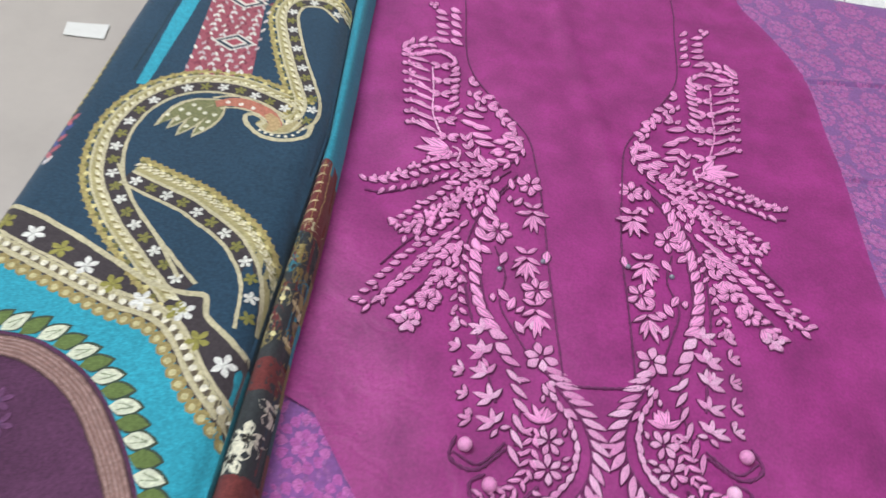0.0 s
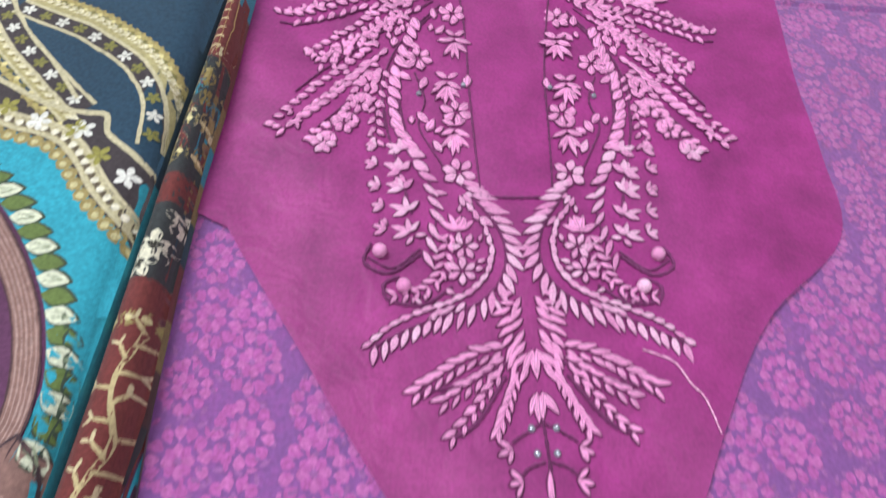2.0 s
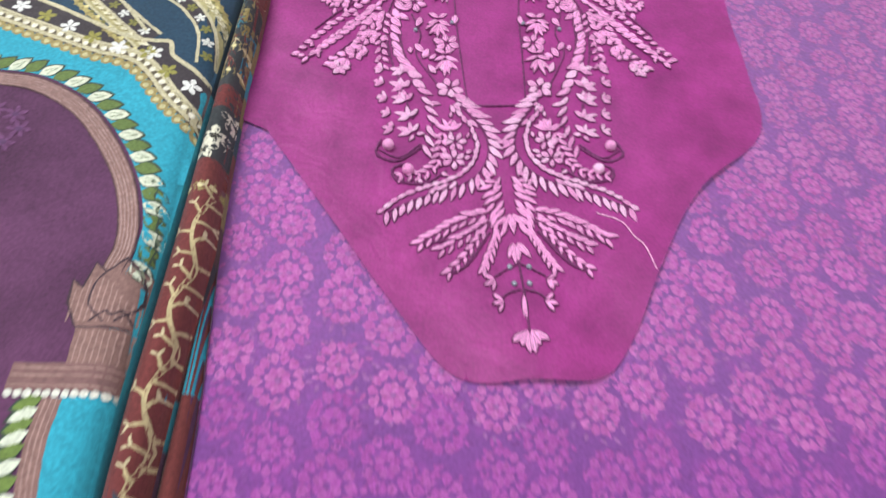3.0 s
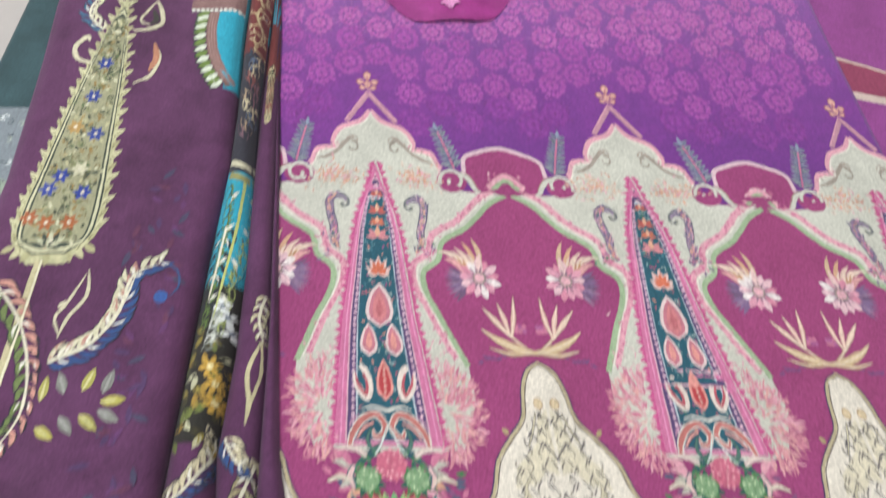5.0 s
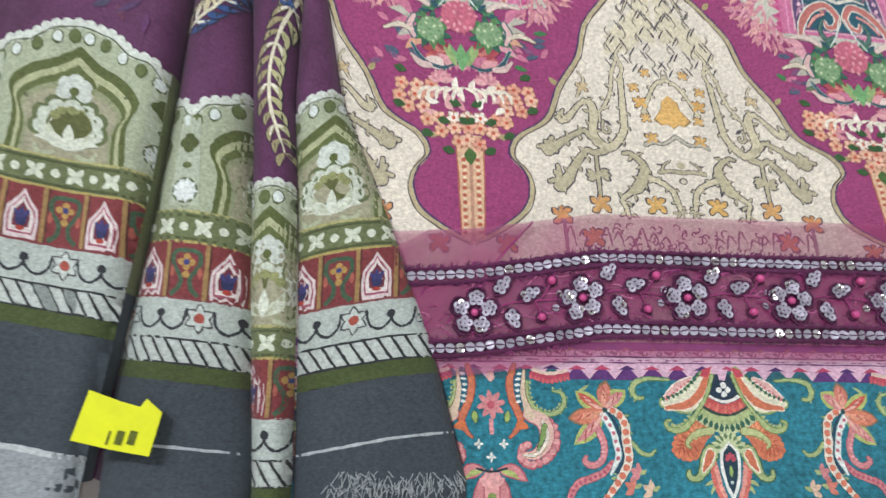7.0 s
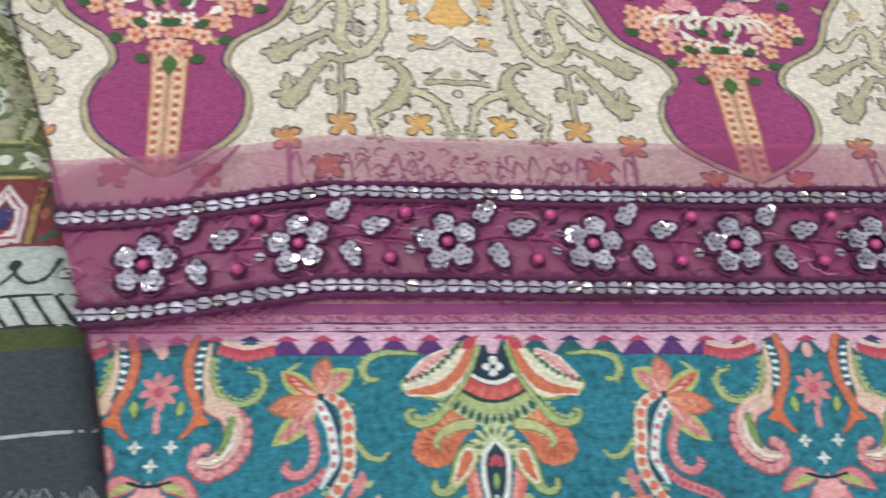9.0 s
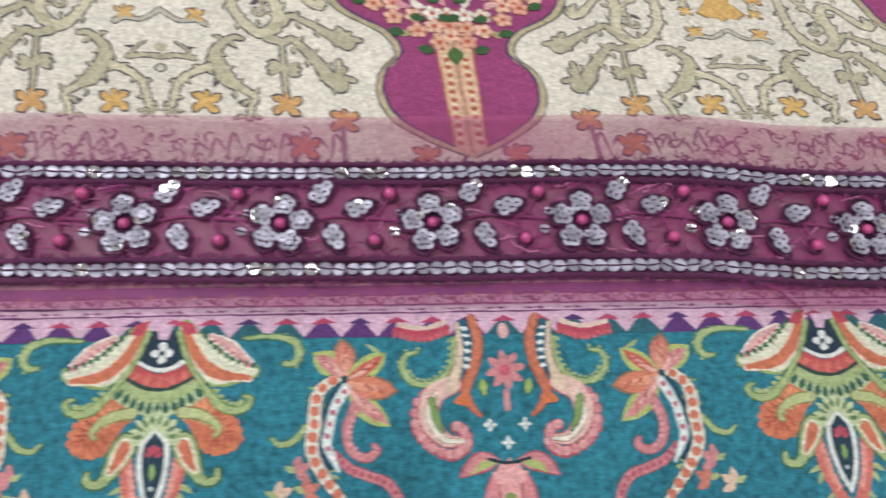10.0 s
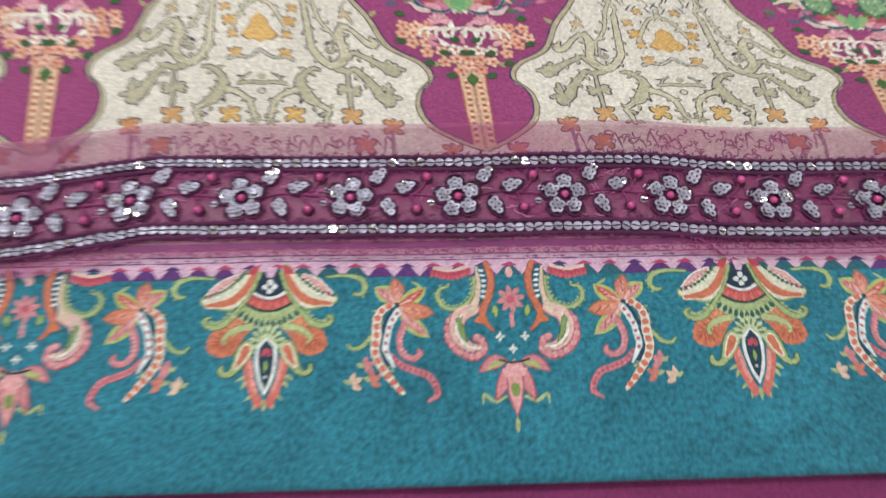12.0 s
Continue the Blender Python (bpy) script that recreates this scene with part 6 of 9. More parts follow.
# turned corner of the organza at the join
pr = Print(lambda u, v, h: lace_at(u, v, h + 0.0007))
pr.fill([(0.026, 0.0135), (-0.014, -0.03), (-0.044, -0.036), (-0.046, 0.0), (-0.02, 0.0135)], ORGANZA, 1)
# highlight on the folded edge, drawn as a thin magenta line
pr.line([(0.026, 0.0135), (0.008, -0.004), (-0.012, -0.028)], 0.0008, PINK_CORD_AND_SHEEN, 3)
pr.line([(0.285, -0.040), (0.292, -0.0435), (0.300, -0.0495)], 0.0008, PINK_CORD_AND_SHEEN, 3)
pr.make("folded_corner", lace)


def cord(path, r, mat, name, parent, place, lift=0.0, sides=6):
    """A twisted cord laid along a path of the cloth."""
    p2 = dense(curve(path), 0.0016)
    c = place(p2[:, 0], p2[:, 1], lift)
    d = np.gradient(c, axis=0)
    d /= np.linalg.norm(d, axis=1)[:, None] + 1e-12
    side = np.cross(d, (0, 0, 1.0))
    up = np.cross(side, d)
    verts, faces = [], []
    n = len(c)
    for i in range(n):
        rr = r * (1 + 0.3 * math.sin(i * 1.9) + 0.12 * math.sin(i * 5.3))
        for k in range(sides):
            a = 2 * math.pi * k / sides
            verts.append(tuple(c[i] + side[i] * rr * math.cos(a) + up[i] * rr * math.sin(a)))
    for i in range(n - 1):
        for k in range(sides):
            faces.append((i * sides + k, i * sides + (k + 1) % sides, (i + 1) * sides + (k + 1) % sides, (i + 1) * sides + k))
    me = bpy.data.meshes.new(name)
    me.from_pydata(verts, [], faces)
    me.materials.append(mat)
    me.polygons.foreach_set("use_smooth", [True] * len(faces))
    ob = new(name, me)
    ob.parent = parent
    return ob


for y in (-0.0040, -0.0101, -0.0352, -0.0412):
    cord([(x, y + 0.0003 * math.sin(90 * x)) for x in np.linspace(-0.045, 0.408, 38)], 0.00105, CORD, "edge_cord", lace, lace_at, 0.0009)
pr = Print(lambda u, v, h: lace_at(u, v, h + 0.0006))
for y in (-0.0070, -0.0382):
    pr.fill([(-0.045, y - 0.0028), (0.408, y - 0.0028), (0.408, y + 0.0028), (-0.045, y + 0.0028)], CORD, 1)
pr.make("cord_bed", lace)
# fuzz along the cords and loose magenta threads between them
pr = Print(lambda u, v, h: lace_at(u, v, h + 0.0011))
for y, s in ((-0.0040, 1), (-0.0101, -1), (-0.0352, 1), (-0.0412, -1)):
    for _ in range(420):
        pr.leaf(rng.uniform(-0.045, 0.408), y, s * rng.uniform(40, 140), rng.uniform(0.0012, 0.0032), 0.0006, rng.choice(("#5a1448", "#6d1c58", "#7d2a66")), rng.uniform(1, 6), 0.2)
for _ in range(330):
    x, y = rng.uniform(-0.043, 0.40), rng.uniform(-0.034, -0.0115)
    t = rng.gauss(0, 0.5)
    ln = rng.uniform(0.003, 0.010)
    bow = rng.uniform(-0.0015, 0.0015)
    pr.line([(x, y), (x + ln / 2 * math.cos(t), np.clip(y + ln / 2 * math.sin(t) + bow, -0.035, -0.0105)), (x + ln * math.cos(t), np.clip(y + ln * math.sin(t), -0.035, -0.0105))], rng.uniform(0.0003, 0.0006), rng.choice(("#7a1c5c", "#9a3a78", "#6a174f", "#b56a92")), rng.uniform(1, 4), (0.5, 0.4))
pr.make("thread_fuzz", lace, "plum thread fuzz along the cords")


def disc_mesh(name, mat, r=1.0, hole=0.16, n=12):
    """A cupped sequin with a hole."""
    verts, faces = [], []
    for rad, z in ((hole * r, 0.0), (0.75 * r, 0.03 * r), (r, 0.12 * r)):
        verts += [(rad * math.cos(2 * math.pi * k / n), rad * math.sin(2 * math.pi * k / n), z) for k in range(n)]
    for j in range(2):
        faces += [(j * n + k, j * n + (k + 1) % n, (j + 1) * n + (k + 1) % n, (j + 1) * n + k) for k in range(n)]
    me = bpy.data.meshes.new(name)
    me.from_pydata(verts, [], faces)
    me.materials.append(mat)
    return me


sequin_mesh, bright_mesh = disc_mesh("sequin", SEQUIN), disc_mesh("sequin_bright", SEQUIN_BRIGHT)
stitch_v, stitch_f = [], []


def stitch(p, turn, ln, w):
    c, s = math.cos(turn), math.sin(turn)
    b = len(stitch_v)
    for dx, dy, dz in ((-ln, -w, 0), (ln, -w, 0), (ln, w, 0), (-ln, w, 0), (-ln * 0.8, 0, w * 1.5), (ln * 0.8, 0, w * 1.5)):
        stitch_v.append((p[0] + dx * c - dy * s, p[1] + dx * s + dy * c, p[2] + dz))
    stitch_f.extend([(b, b + 1, b + 5, b + 4), (b + 2, b + 3, b + 4, b + 5), (b + 1, b + 2, b + 5), (b + 3, b, b + 4)])


def sequin(x, y, r, parent, tilt=9, lift=0.0016, sewn=True):
    ob = new("sequin", bright_mesh if rng.random() < 0.1 else sequin_mesh)
    ob.parent = parent
    p = lace_point(x, y, lift)
    e = Euler((radians(rng.gauss(0, tilt)), radians(rng.gauss(0, tilt)), rng.uniform(0, 6.28)))
    ob.matrix_local = Matrix.LocRotScale(p, e, (r, r, r))
    if sewn:
        stitch(p + Vector((0, 0, 0.0005)), rng.gauss(0, 0.15), r * 0.95, 0.00022)


for y in (-0.0070, -0.0382):
    for x in np.arange(-0.044, 0.406, 0.0042):
        sequin(x, y + rng.uniform(-0.0002, 0.0002), 0.00205, lace)


def bead(x, y, r, parent):
    bm = bmesh.new()
    bmesh.ops.create_uvsphere(bm, u_segments=14, v_segments=9, radius=r)
    for f in bm.faces:
        f.smooth = True
    ob = part("bead", bm, BEAD, parent)
    ob.location = lace_point(x, y, r + 0.0008)
    cord(np.vstack([spiral(x, y, r * 1.25, 0, 360, 1.0, 14)]), 0.0005, CORD, "bead_ring", ob, lace_at, 0.0009, 5).matrix_parent_inverse = Matrix.Translation(-ob.location)
    return ob


def sprig(x0):
    """One repeat of the lace: a five-petalled flower, three leaves, two beads on a thread."""
    y0 = -0.0238
    flower = new("sequin_flower")
    flower.parent = lace
    pr = Print(lambda u, v, h: lace_at(u, v, h + 0.0008))
    spin = rng.uniform(-12, 12)
    for k in range(5):
        a = radians(90 + 72 * k + spin)
        pr.leaf(x0, y0, math.degrees(a), 0.0110, 0.0092, CORD, 1 + 0.3 * k, belly=0.6)
        cx, cy = x0 + 0.0058 * math.cos(a), y0 + 0.0058 * math.sin(a)
        for i, (da, dr) in enumerate(((0, 0.0022), (0.95, 0.0021), (-0.95, 0.0021), (2.3, 0.0018), (-2.3, 0.0018), (0, 0.0003))):
            sequin(cx + dr * math.cos(a + da), cy + dr * math.sin(a + da), 0.00165, flower, 9, 0.0022 + 0.00012 * i, False)
            stitch(lace_point(cx + dr * math.cos(a + da), cy + dr * math.sin(a + da), 0.0026), a + 1.57, 0.0005, 0.0003)
        edge = [(x0 + 0.0105 * q * math.cos(a + w), y0 + 0.0105 * q * math.sin(a + w)) for q, w in ((0.32, 0.5), (0.72, 0.52), (0.98, 0.3), (1.02, 0), (0.98, -0.3), (0.72, -0.52), (0.32, -0.5))]
        cord(edge, 0.00055, CORD, "petal_cord", flower, lace_at, 0.0016, 5)
    pr.make("petal_bed", flower)
    bead(x0, y0, 0.0017, flower)
    stem = [(x0 + 0.009, y0 + 0.001), (x0 + 0.017, y0 + 0.0025), (x0 + 0.026, y0 + 0.002), (x0 + 0.036, y0 + 0.001)]
    cord(stem, 0.0006, PINK_CORD_AND_SHEEN, "stem_cord", lace, lace_at, 0.001, 5)
    cord([(x0 + 0.026, y0 + 0.002), (x0 + 0.0275, y0 - 0.002), (x0 + 0.0285, y0 - 0.005)], 0.0006, PINK_CORD_AND_SHEEN, "stem_cord", lace, lace_at, 0.001, 5)
    cord([(x0 + 0.028, y0 + 0.002), (x0 + 0.031, y0 + 0.005), (x0 + 0.0325, y0 + 0.008)], 0.0006, PINK_CORD_AND_SHEEN, "stem_cord", lace, lace_at, 0.001, 5)
    for lx, ly, t in ((0.0085, 0.0062, 50), (0.0185, 0.0035, 18), (0.0138, 0.0005, -62)):
        sprig_leaf = new("sequin_leaf")
        sprig_leaf.parent = lace
        pr = Print(lambda u, v, h: lace_at(u, v, h + 0.0008))
        pr.leaf(x0 + lx, y0 + ly, t, 0.0118, 0.0066, CORD, 1)
        pr.make("leaf_bed", sprig_leaf)
        c, s = math.cos(radians(t)), math.sin(radians(t))
        for d, w in ((0.003, 0.0009), (0.0036, -0.0012), (0.0056, 0.0013), (0.0062, -0.0009), (0.0083, 0.0)):
            sequin(x0 + lx + d * c - w * s, y0 + ly + d * s + w * c, 0.00165, sprig_leaf, 8, 0.0022 + 0.02 * d, False)
            stitch(lace_point(x0 + lx + d * c - w * s, y0 + ly + d * s + w * c, 0.0026), radians(t), 0.0005, 0.0003)
        shape = leaf_shape(x0 + lx, y0 + ly, t, 0.0118, 0.0068)
        cord(np.vstack([shape, shape[:1]]), 0.0005, CORD, "leaf_cord", sprig_leaf, lace_at, 0.0014, 5)
    bead(x0 + 0.0333, y0 + 0.0095, 0.0019, lace)
    bead(x0 + 0.0286, y0 - 0.0055, 0.0018, lace)
    sequin(x0 + 0.0365, y0 + 0.0035, 0.0015, lace, 10, 0.0016)
    sequin(x0 + 0.0348, y0 - 0.0025, 0.0016, lace, 10, 0.0016)


for k in range(-2, 7):
    sprig(0.0930 + 0.0466 * k)
me = bpy.data.meshes.new("stitching")
me.from_pydata(stitch_v, [], stitch_f)
me.materials.append(CORD)
ob = new("stitching", me)
ob.parent = lace
tagged(ob, "dark plum sewing stitches", kind="stuff")
# ---------------------------------------------------------------- embroidery on the neck patch
def thread_mat():
    """Glossy rayon thread in satin stitch: fine ribs across each leaf, the shade between them put into the colour."""
    m, ns, ls, bsdf = nodes_of("pink_satin_thread")
    co = ns.new("ShaderNodeTexCoord").outputs["Generated"]
    rib = node(ns, "ShaderNodeTexWave", Scale=3.2, Distortion=2.5, Detail=2.0, Detail_Scale=2.0)
    rib.bands_direction = "DIAGONAL"
    ls.new(co, rib.inputs["Vector"])
    info = ns.new("ShaderNodeObjectInfo").outputs["Random"]
    tone = ramp(ns, ls, info, (0.0, lin("#ea92ce")), (1.0, lin("#ffc8ee")))
    ls.new(mixed(ns, ls, 0.6, tone, ramp(ns, ls, rib.outputs["Fac"], (0.1, 0.25), (0.6, 1.2)), "MULTIPLY"), bsdf.inputs["Base Color"])
    bump = node(ns, "ShaderNodeBump", Strength=0.5, Distance=0.0003)
    ls.new(rib.outputs["Fac"], bump.inputs["Height"]), ls.new(bump.outputs[0], bsdf.inputs["Normal"])
    bsdf.inputs["Roughness"].default_value, bsdf.inputs["Sheen Weight"].default_value = 0.42, 0.2
    return m


SATIN = thread_mat()
DARK = cloth("#702360", 0.0004, 0.15, relief=0.6)


def leaf_geometry(belly):
    """A raised stitched leaf one unit long, with a groove along its middle."""
    n = 7
    s = np.linspace(0, 1, n)
    w = np.where(s < belly, np.sin(s / belly * np.pi / 2), np.clip(np.cos((s - belly) / (1 - belly) * np.pi / 2), 0, 1) ** 0.8) * 0.5
    verts, faces = [], []
    for a, b in zip(s, w):
        for q, z in ((-1, -0.1), (-0.5, 0.85), (0, 0.3), (0.5, 0.85), (1, -0.1)):
            verts.append((a, q * b, z * min(1.0, b * 2 + 0.25)))
    for i in range(n - 1):
        faces += [(i * 5 + k, (i + 1) * 5 + k, (i + 1) * 5 + k + 1, i * 5 + k + 1) for k in range(4)]
    return verts, faces


SHAPES = {name: leaf_geometry(b) for name, b in (("leaf", 0.38), ("petal", 0.62))}
shared = {}
for name, (v, f) in SHAPES.items():
    me = bpy.data.meshes.new("stitched_" + name)
    me.from_pydata(v, [], f)
    me.materials.append(SATIN)
    me.polygons.foreach_set("use_smooth", [True] * len(f))
    shared[name] = me
joined_v, joined_f, under_v, under_f = [], [], [], []
made = [0]


def satin(xi, eta, turn, length, width, kind="leaf", high=0.0018, extra=True):
    """One stitched leaf on each half of the patch, now and then with a smaller one beside it."""
    if extra and eta > -0.03 and rng.random() < 0.3:
        side, q = rng.choice((-1, 1)), radians(turn)
        satin(xi - side * math.sin(q) * width * 0.8, eta + side * math.cos(q) * width * 0.8, turn + side * rng.uniform(20, 50), length * rng.uniform(0.5, 0.75), width * 0.75, kind, high, False)
    length, width = length * (0.96 if eta > -0.02 else 0.9), width * (0.86 if eta > -0.02 else 0.78)
    for m in (1, -1):
        x, y = neck_flat([m * xi], [eta])
        t = (turn if m > 0 else 180 - turn) + 4.5 + rng.uniform(-7, 7)
        ln, w = length * rng.uniform(0.9, 1.1), width * rng.uniform(0.88, 1.12) * (0.98 if eta > 0.04 else 0.8)
        z = patch_z(x, y)[0] + 0.0005 + rng.uniform(0, 0.0003)
        # larger dark copy below: outline thread, and the shade round the leaf as colour
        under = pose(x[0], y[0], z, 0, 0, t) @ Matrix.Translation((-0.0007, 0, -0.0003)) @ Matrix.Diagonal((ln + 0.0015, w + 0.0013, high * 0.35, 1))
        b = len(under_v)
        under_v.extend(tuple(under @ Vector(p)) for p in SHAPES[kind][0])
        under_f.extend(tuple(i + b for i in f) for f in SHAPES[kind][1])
        mat = pose(x[0], y[0], z, 0, 0, t) @ Matrix.Diagonal((ln, w, high, 1))
        if eta < 0.06 and made[0] < 300:
            made[0] += 1
            ob = new("stitched_" + kind, shared[kind])
            ob.parent, ob.matrix_local = patch, mat
        else:
            b = len(joined_v)
            joined_v.extend(tuple(mat @ Vector(p)) for p in SHAPES[kind][0])
            joined_f.extend(tuple(i + b for i in f) for f in SHAPES[kind][1])


def stem(path, r=0.0005, mat=None):
    for m in (1, -1):
        cord([(m * x, y) for x, y in path], r, mat or DARK, "stem_stitch", patch, neck_at, 0.0005, 5)


def bloom(xi, eta, r, n=6, turn=0.0):
    for k in range(n):
        satin(xi + 0.18 * r * math.cos(radians(turn + 360 * k / n)), eta + 0.18 * r * math.sin(radians(turn + 360 * k / n)), turn + 360 * k / n, r * 0.85, r * 0.66, "petal")


def trefoil(xi, eta, turn, size=0.006):
    for d in (-48, 0, 48):
        satin(xi, eta, turn + d, size, size * 0.5, "petal")


# neckline, cut and bound
NECK = [(0.082, 0.37), (0.0775, 0.327), (0.0707, 0.262), (0.049, 0.2215), (0.0315, 0.195), (0.0255, 0.169), (0.021, 0.1265), (0.0185, 0.0685), (0.0165, 0.0295)]
stem(NECK, 0.0005)
cord([(-0.0175, 0.0295), (0.0, 0.0285), (0.0175, 0.0295)], 0.0007, DARK, "neck_edge", patch, neck_at, 0.0004, 5)
# shoulder: two short columns, a hooked chain and a comb of ribs
def leaf_to(a, b, width, kind="leaf"):
    """A stitched leaf from one point to another."""
    satin(a[0], a[1], math.degrees(math.atan2(b[1] - a[1], b[0] - a[0])), math.hypot(b[0] - a[0], b[1] - a[1]), width, kind, extra=False)


for i in range(5):
    x, y = 0.0927 - 0.0009 * i, 0.3135 - 0.0079 * i
    leaf_to((x + 0.0052, y + 0.002), (x - 0.0045, y - 0.001), 0.0046)
    x, y = 0.0838 - 0.0011 * i, 0.3185 - 0.0092 * i
    leaf_to((x - 0.0035, y - 0.003), (x + 0.004, y + 0.003), 0.005, "petal")
for t in (20, 140, 260):
    satin(0.0997, 0.3225, t, 0.0042, 0.0042, "petal", extra=False)
for x, y, t, q in along([(0.1155, 0.2715), (0.108, 0.2785), (0.0995, 0.2805)], 4):
    satin(x, y, t - 25, 0.0095, 0.0045, extra=False), satin(x, y - 0.003, t + 25, 0.0075, 0.004, extra=False)
for x, y, t, q in along([(0.1078, 0.2658), (0.1, 0.2702), (0.0918, 0.2725), (0.0837, 0.2689), (0.0776, 0.2614), (0.0748, 0.2492), (0.0744, 0.2373), (0.0739, 0.2233), (0.0708, 0.2151)], 15):
    satin(x, y, t + (28 if q < 0.4 else 62), 0.0088, 0.0040, extra=False)
comb = [(0.0935, 0.2545), (0.0903, 0.2296), (0.0887, 0.2076), (0.0815, 0.1860)]
stem(comb, 0.0006, SATIN)
for i in range(8):
    q = i / 7
    ax, ay = 0.0965 - 0.0125 * q, 0.2610 - 0.0700 * q
    bx, by = 0.1105 - 0.0105 * q, 0.2625 - 0.0680 * q
    leaf_to((ax, ay - 0.002), (bx, by + 0.001), 0.0026)
    for t in (15, 95, 160):
        satin(bx, by + 0.001, t, 0.0048, 0.0032, "petal", extra=False)
    if i % 2:
        leaf_to((ax + 0.004, ay), (bx - 0.003, by + 0.0045), 0.002)
for x, y in ((0.0885, 0.2563), (0.0858, 0.2411), (0.0858, 0.2273), (0.083, 0.2121), (0.0805, 0.2009), (0.0784, 0.1858)):
    for t, ln in ((165, 0.0085), (15, 0.0075), (215, 0.0065), (330, 0.006)):
        satin(x, y, t, ln, 0.0036, extra=False)
for i, (x, y) in enumerate(((0.0682, 0.2408), (0.0655, 0.2297), (0.0592, 0.2281), (0.0628, 0.2165), (0.0558, 0.2199), (0.0497, 0.2155), (0.0472, 0.2078), (0.0432, 0.2020), (0.0448, 0.1942), (0.0393, 0.1908))):
    t = 110 + 37 * (i % 3)
    satin(x, y, t, 0.0078, 0.0045, "petal", extra=False), satin(x, y, t + 75, 0.0068, 0.0042, "petal", extra=False)
    if i % 2:
        satin(x + 0.001, y - 0.001, t - 80, 0.0058, 0.0034, extra=False)
for x, y in ((0.0645, 0.2091), (0.0655, 0.2012), (0.0584, 0.1972), (0.0588, 0.1898), (0.0563, 0.183)):
    leaf_to((x + 0.006, y + 0.0018), (x - 0.0065, y - 0.0015), 0.0048)
# spiral bud
bud_arc = [(0.0333, 0.1823), (0.0385, 0.1712), (0.0470, 0.1658), (0.0572, 0.1662), (0.0640, 0.1757), (0.0668, 0.1840)]
stem(bud_arc, 0.0006)
for x, y, t, q in along(bud_arc, 8):
    satin(x, y + 0.001, t + 42, 0.0085, 0.0044, extra=False), satin(x, y, t - 20, 0.0070, 0.0034, extra=False)
for a, b in (((0.0330, 0.1835), (0.0368, 0.1925)), ((0.0358, 0.1895), (0.0460, 0.1932)), ((0.0378, 0.1850), (0.0450, 0.1822)), ((0.0420, 0.1875), (0.0515, 0.1858)), ((0.0455, 0.1800), (0.0540, 0.1765)), ((0.0500, 0.1748), (0.0430, 0.1782))):
    leaf_to(a, b, 0.0052)
for b in ((0.0965, 0.1752), (0.0918, 0.1832), (0.0905, 0.1688), (0.0862, 0.1845)):
    leaf_to((0.0758, 0.1742), b, 0.0066)
stem([(0.0745, 0.178), (0.070, 0.1745), (0.071, 0.166)], 0.0007, SATIN)
# sprays fanning outwards
def row_of(path, n, ln, w, lean, kind="leaf", end=0.8):
    for x, y, t, q in along(path, n):
        satin(x, y, t + lean, ln * (1 + (end - 1) * q), w * (1 + (end - 1) * q), kind)


fan1 = [(0.0512, 0.1620), (0.0745, 0.1580), (0.0928, 0.1508), (0.1085, 0.1448), (0.119, 0.1455)]
stem([(x, y - 0.0048) for x, y in fan1], 0.0007), stem([(x, y + 0.0046) for x, y in fan1[:4]], 0.0005)
row_of([(x, y + 0.0022) for x, y in fan1], 13, 0.0072, 0.0040, 36), row_of([(x, y - 0.0022) for x, y in fan1[:4]], 11, 0.0072, 0.0040, -32)
for x, y in ((0.0743, 0.1690), (0.0803, 0.1668), (0.0863, 0.1642), (0.0943, 0.1597), (0.1013, 0.1547), (0.1073, 0.1512), (0.114, 0.149)):
    for t in (-10, 70, 150):
        satin(x, y, t, 0.0046, 0.0034, "petal", extra=False)
fan2 = [(0.0505, 0.1615), (0.0725, 0.1445), (0.0985, 0.1195)]
row_of(fan2, 13, 0.0068, 0.0038, 40), row_of([(x - 0.004, y - 0.0045) for x, y in fan2], 12, 0.006, 0.0036, -10)
for x, y, t, q in along([(0.058, 0.147), (0.073, 0.1345), (0.0905, 0.1165)], 6):
    bloom(x, y, 0.0056, 5, t)
    satin(x + 0.003, y - 0.0065, t - 30, 0.006, 0.0036), satin(x - 0.002, y - 0.006, t - 70, 0.005, 0.0034)
trefoil(0.0985, 0.119, -30, 0.0058)
fan3 = [(0.0665, 0.1275), (0.0858, 0.1035), (0.111, 0.0695)]
row_of(fan3, 14, 0.0066, 0.0036, 42), row_of([(x - 0.0045, y - 0.0035) for x, y in fan3], 13, 0.0074, 0.0038, 5)
row_of([(0.0685, 0.1155), (0.0835, 0.09), (0.099, 0.071)], 10, 0.0084, 0.004, 30)
stem([(0.068, 0.120), (0.084, 0.097), (0.106, 0.069)], 0.0004)
fan4 = [(0.068, 0.108), (0.0742, 0.081), (0.0885, 0.0575)]
for i, (x, y, t, q) in enumerate(along(fan4, 8)):
    if i % 2:
        bloom(x, y, 0.0058, 6, t)
    else:
        satin(x, y, t + 40, 0.007, 0.004, "petal"), satin(x, y, t - 40, 0.007, 0.004, "petal")
row_of([(0.0725, 0.1015), (0.080, 0.0775), (0.093, 0.0605)], 9, 0.0062, 0.0036, 35)
satin(0.0875, 0.0585, -60, 0.0068, 0.0046, "petal"), satin(0.0905, 0.0605, -10, 0.006, 0.0042, "petal")
row_of([(0.0635, 0.110), (0.0655, 0.085), (0.0645, 0.063)], 8, 0.0064, 0.0034, 45), row_of([(0.0630, 0.108), (0.0650, 0.083), (0.064, 0.061)], 8, 0.0058, 0.0032, -45)
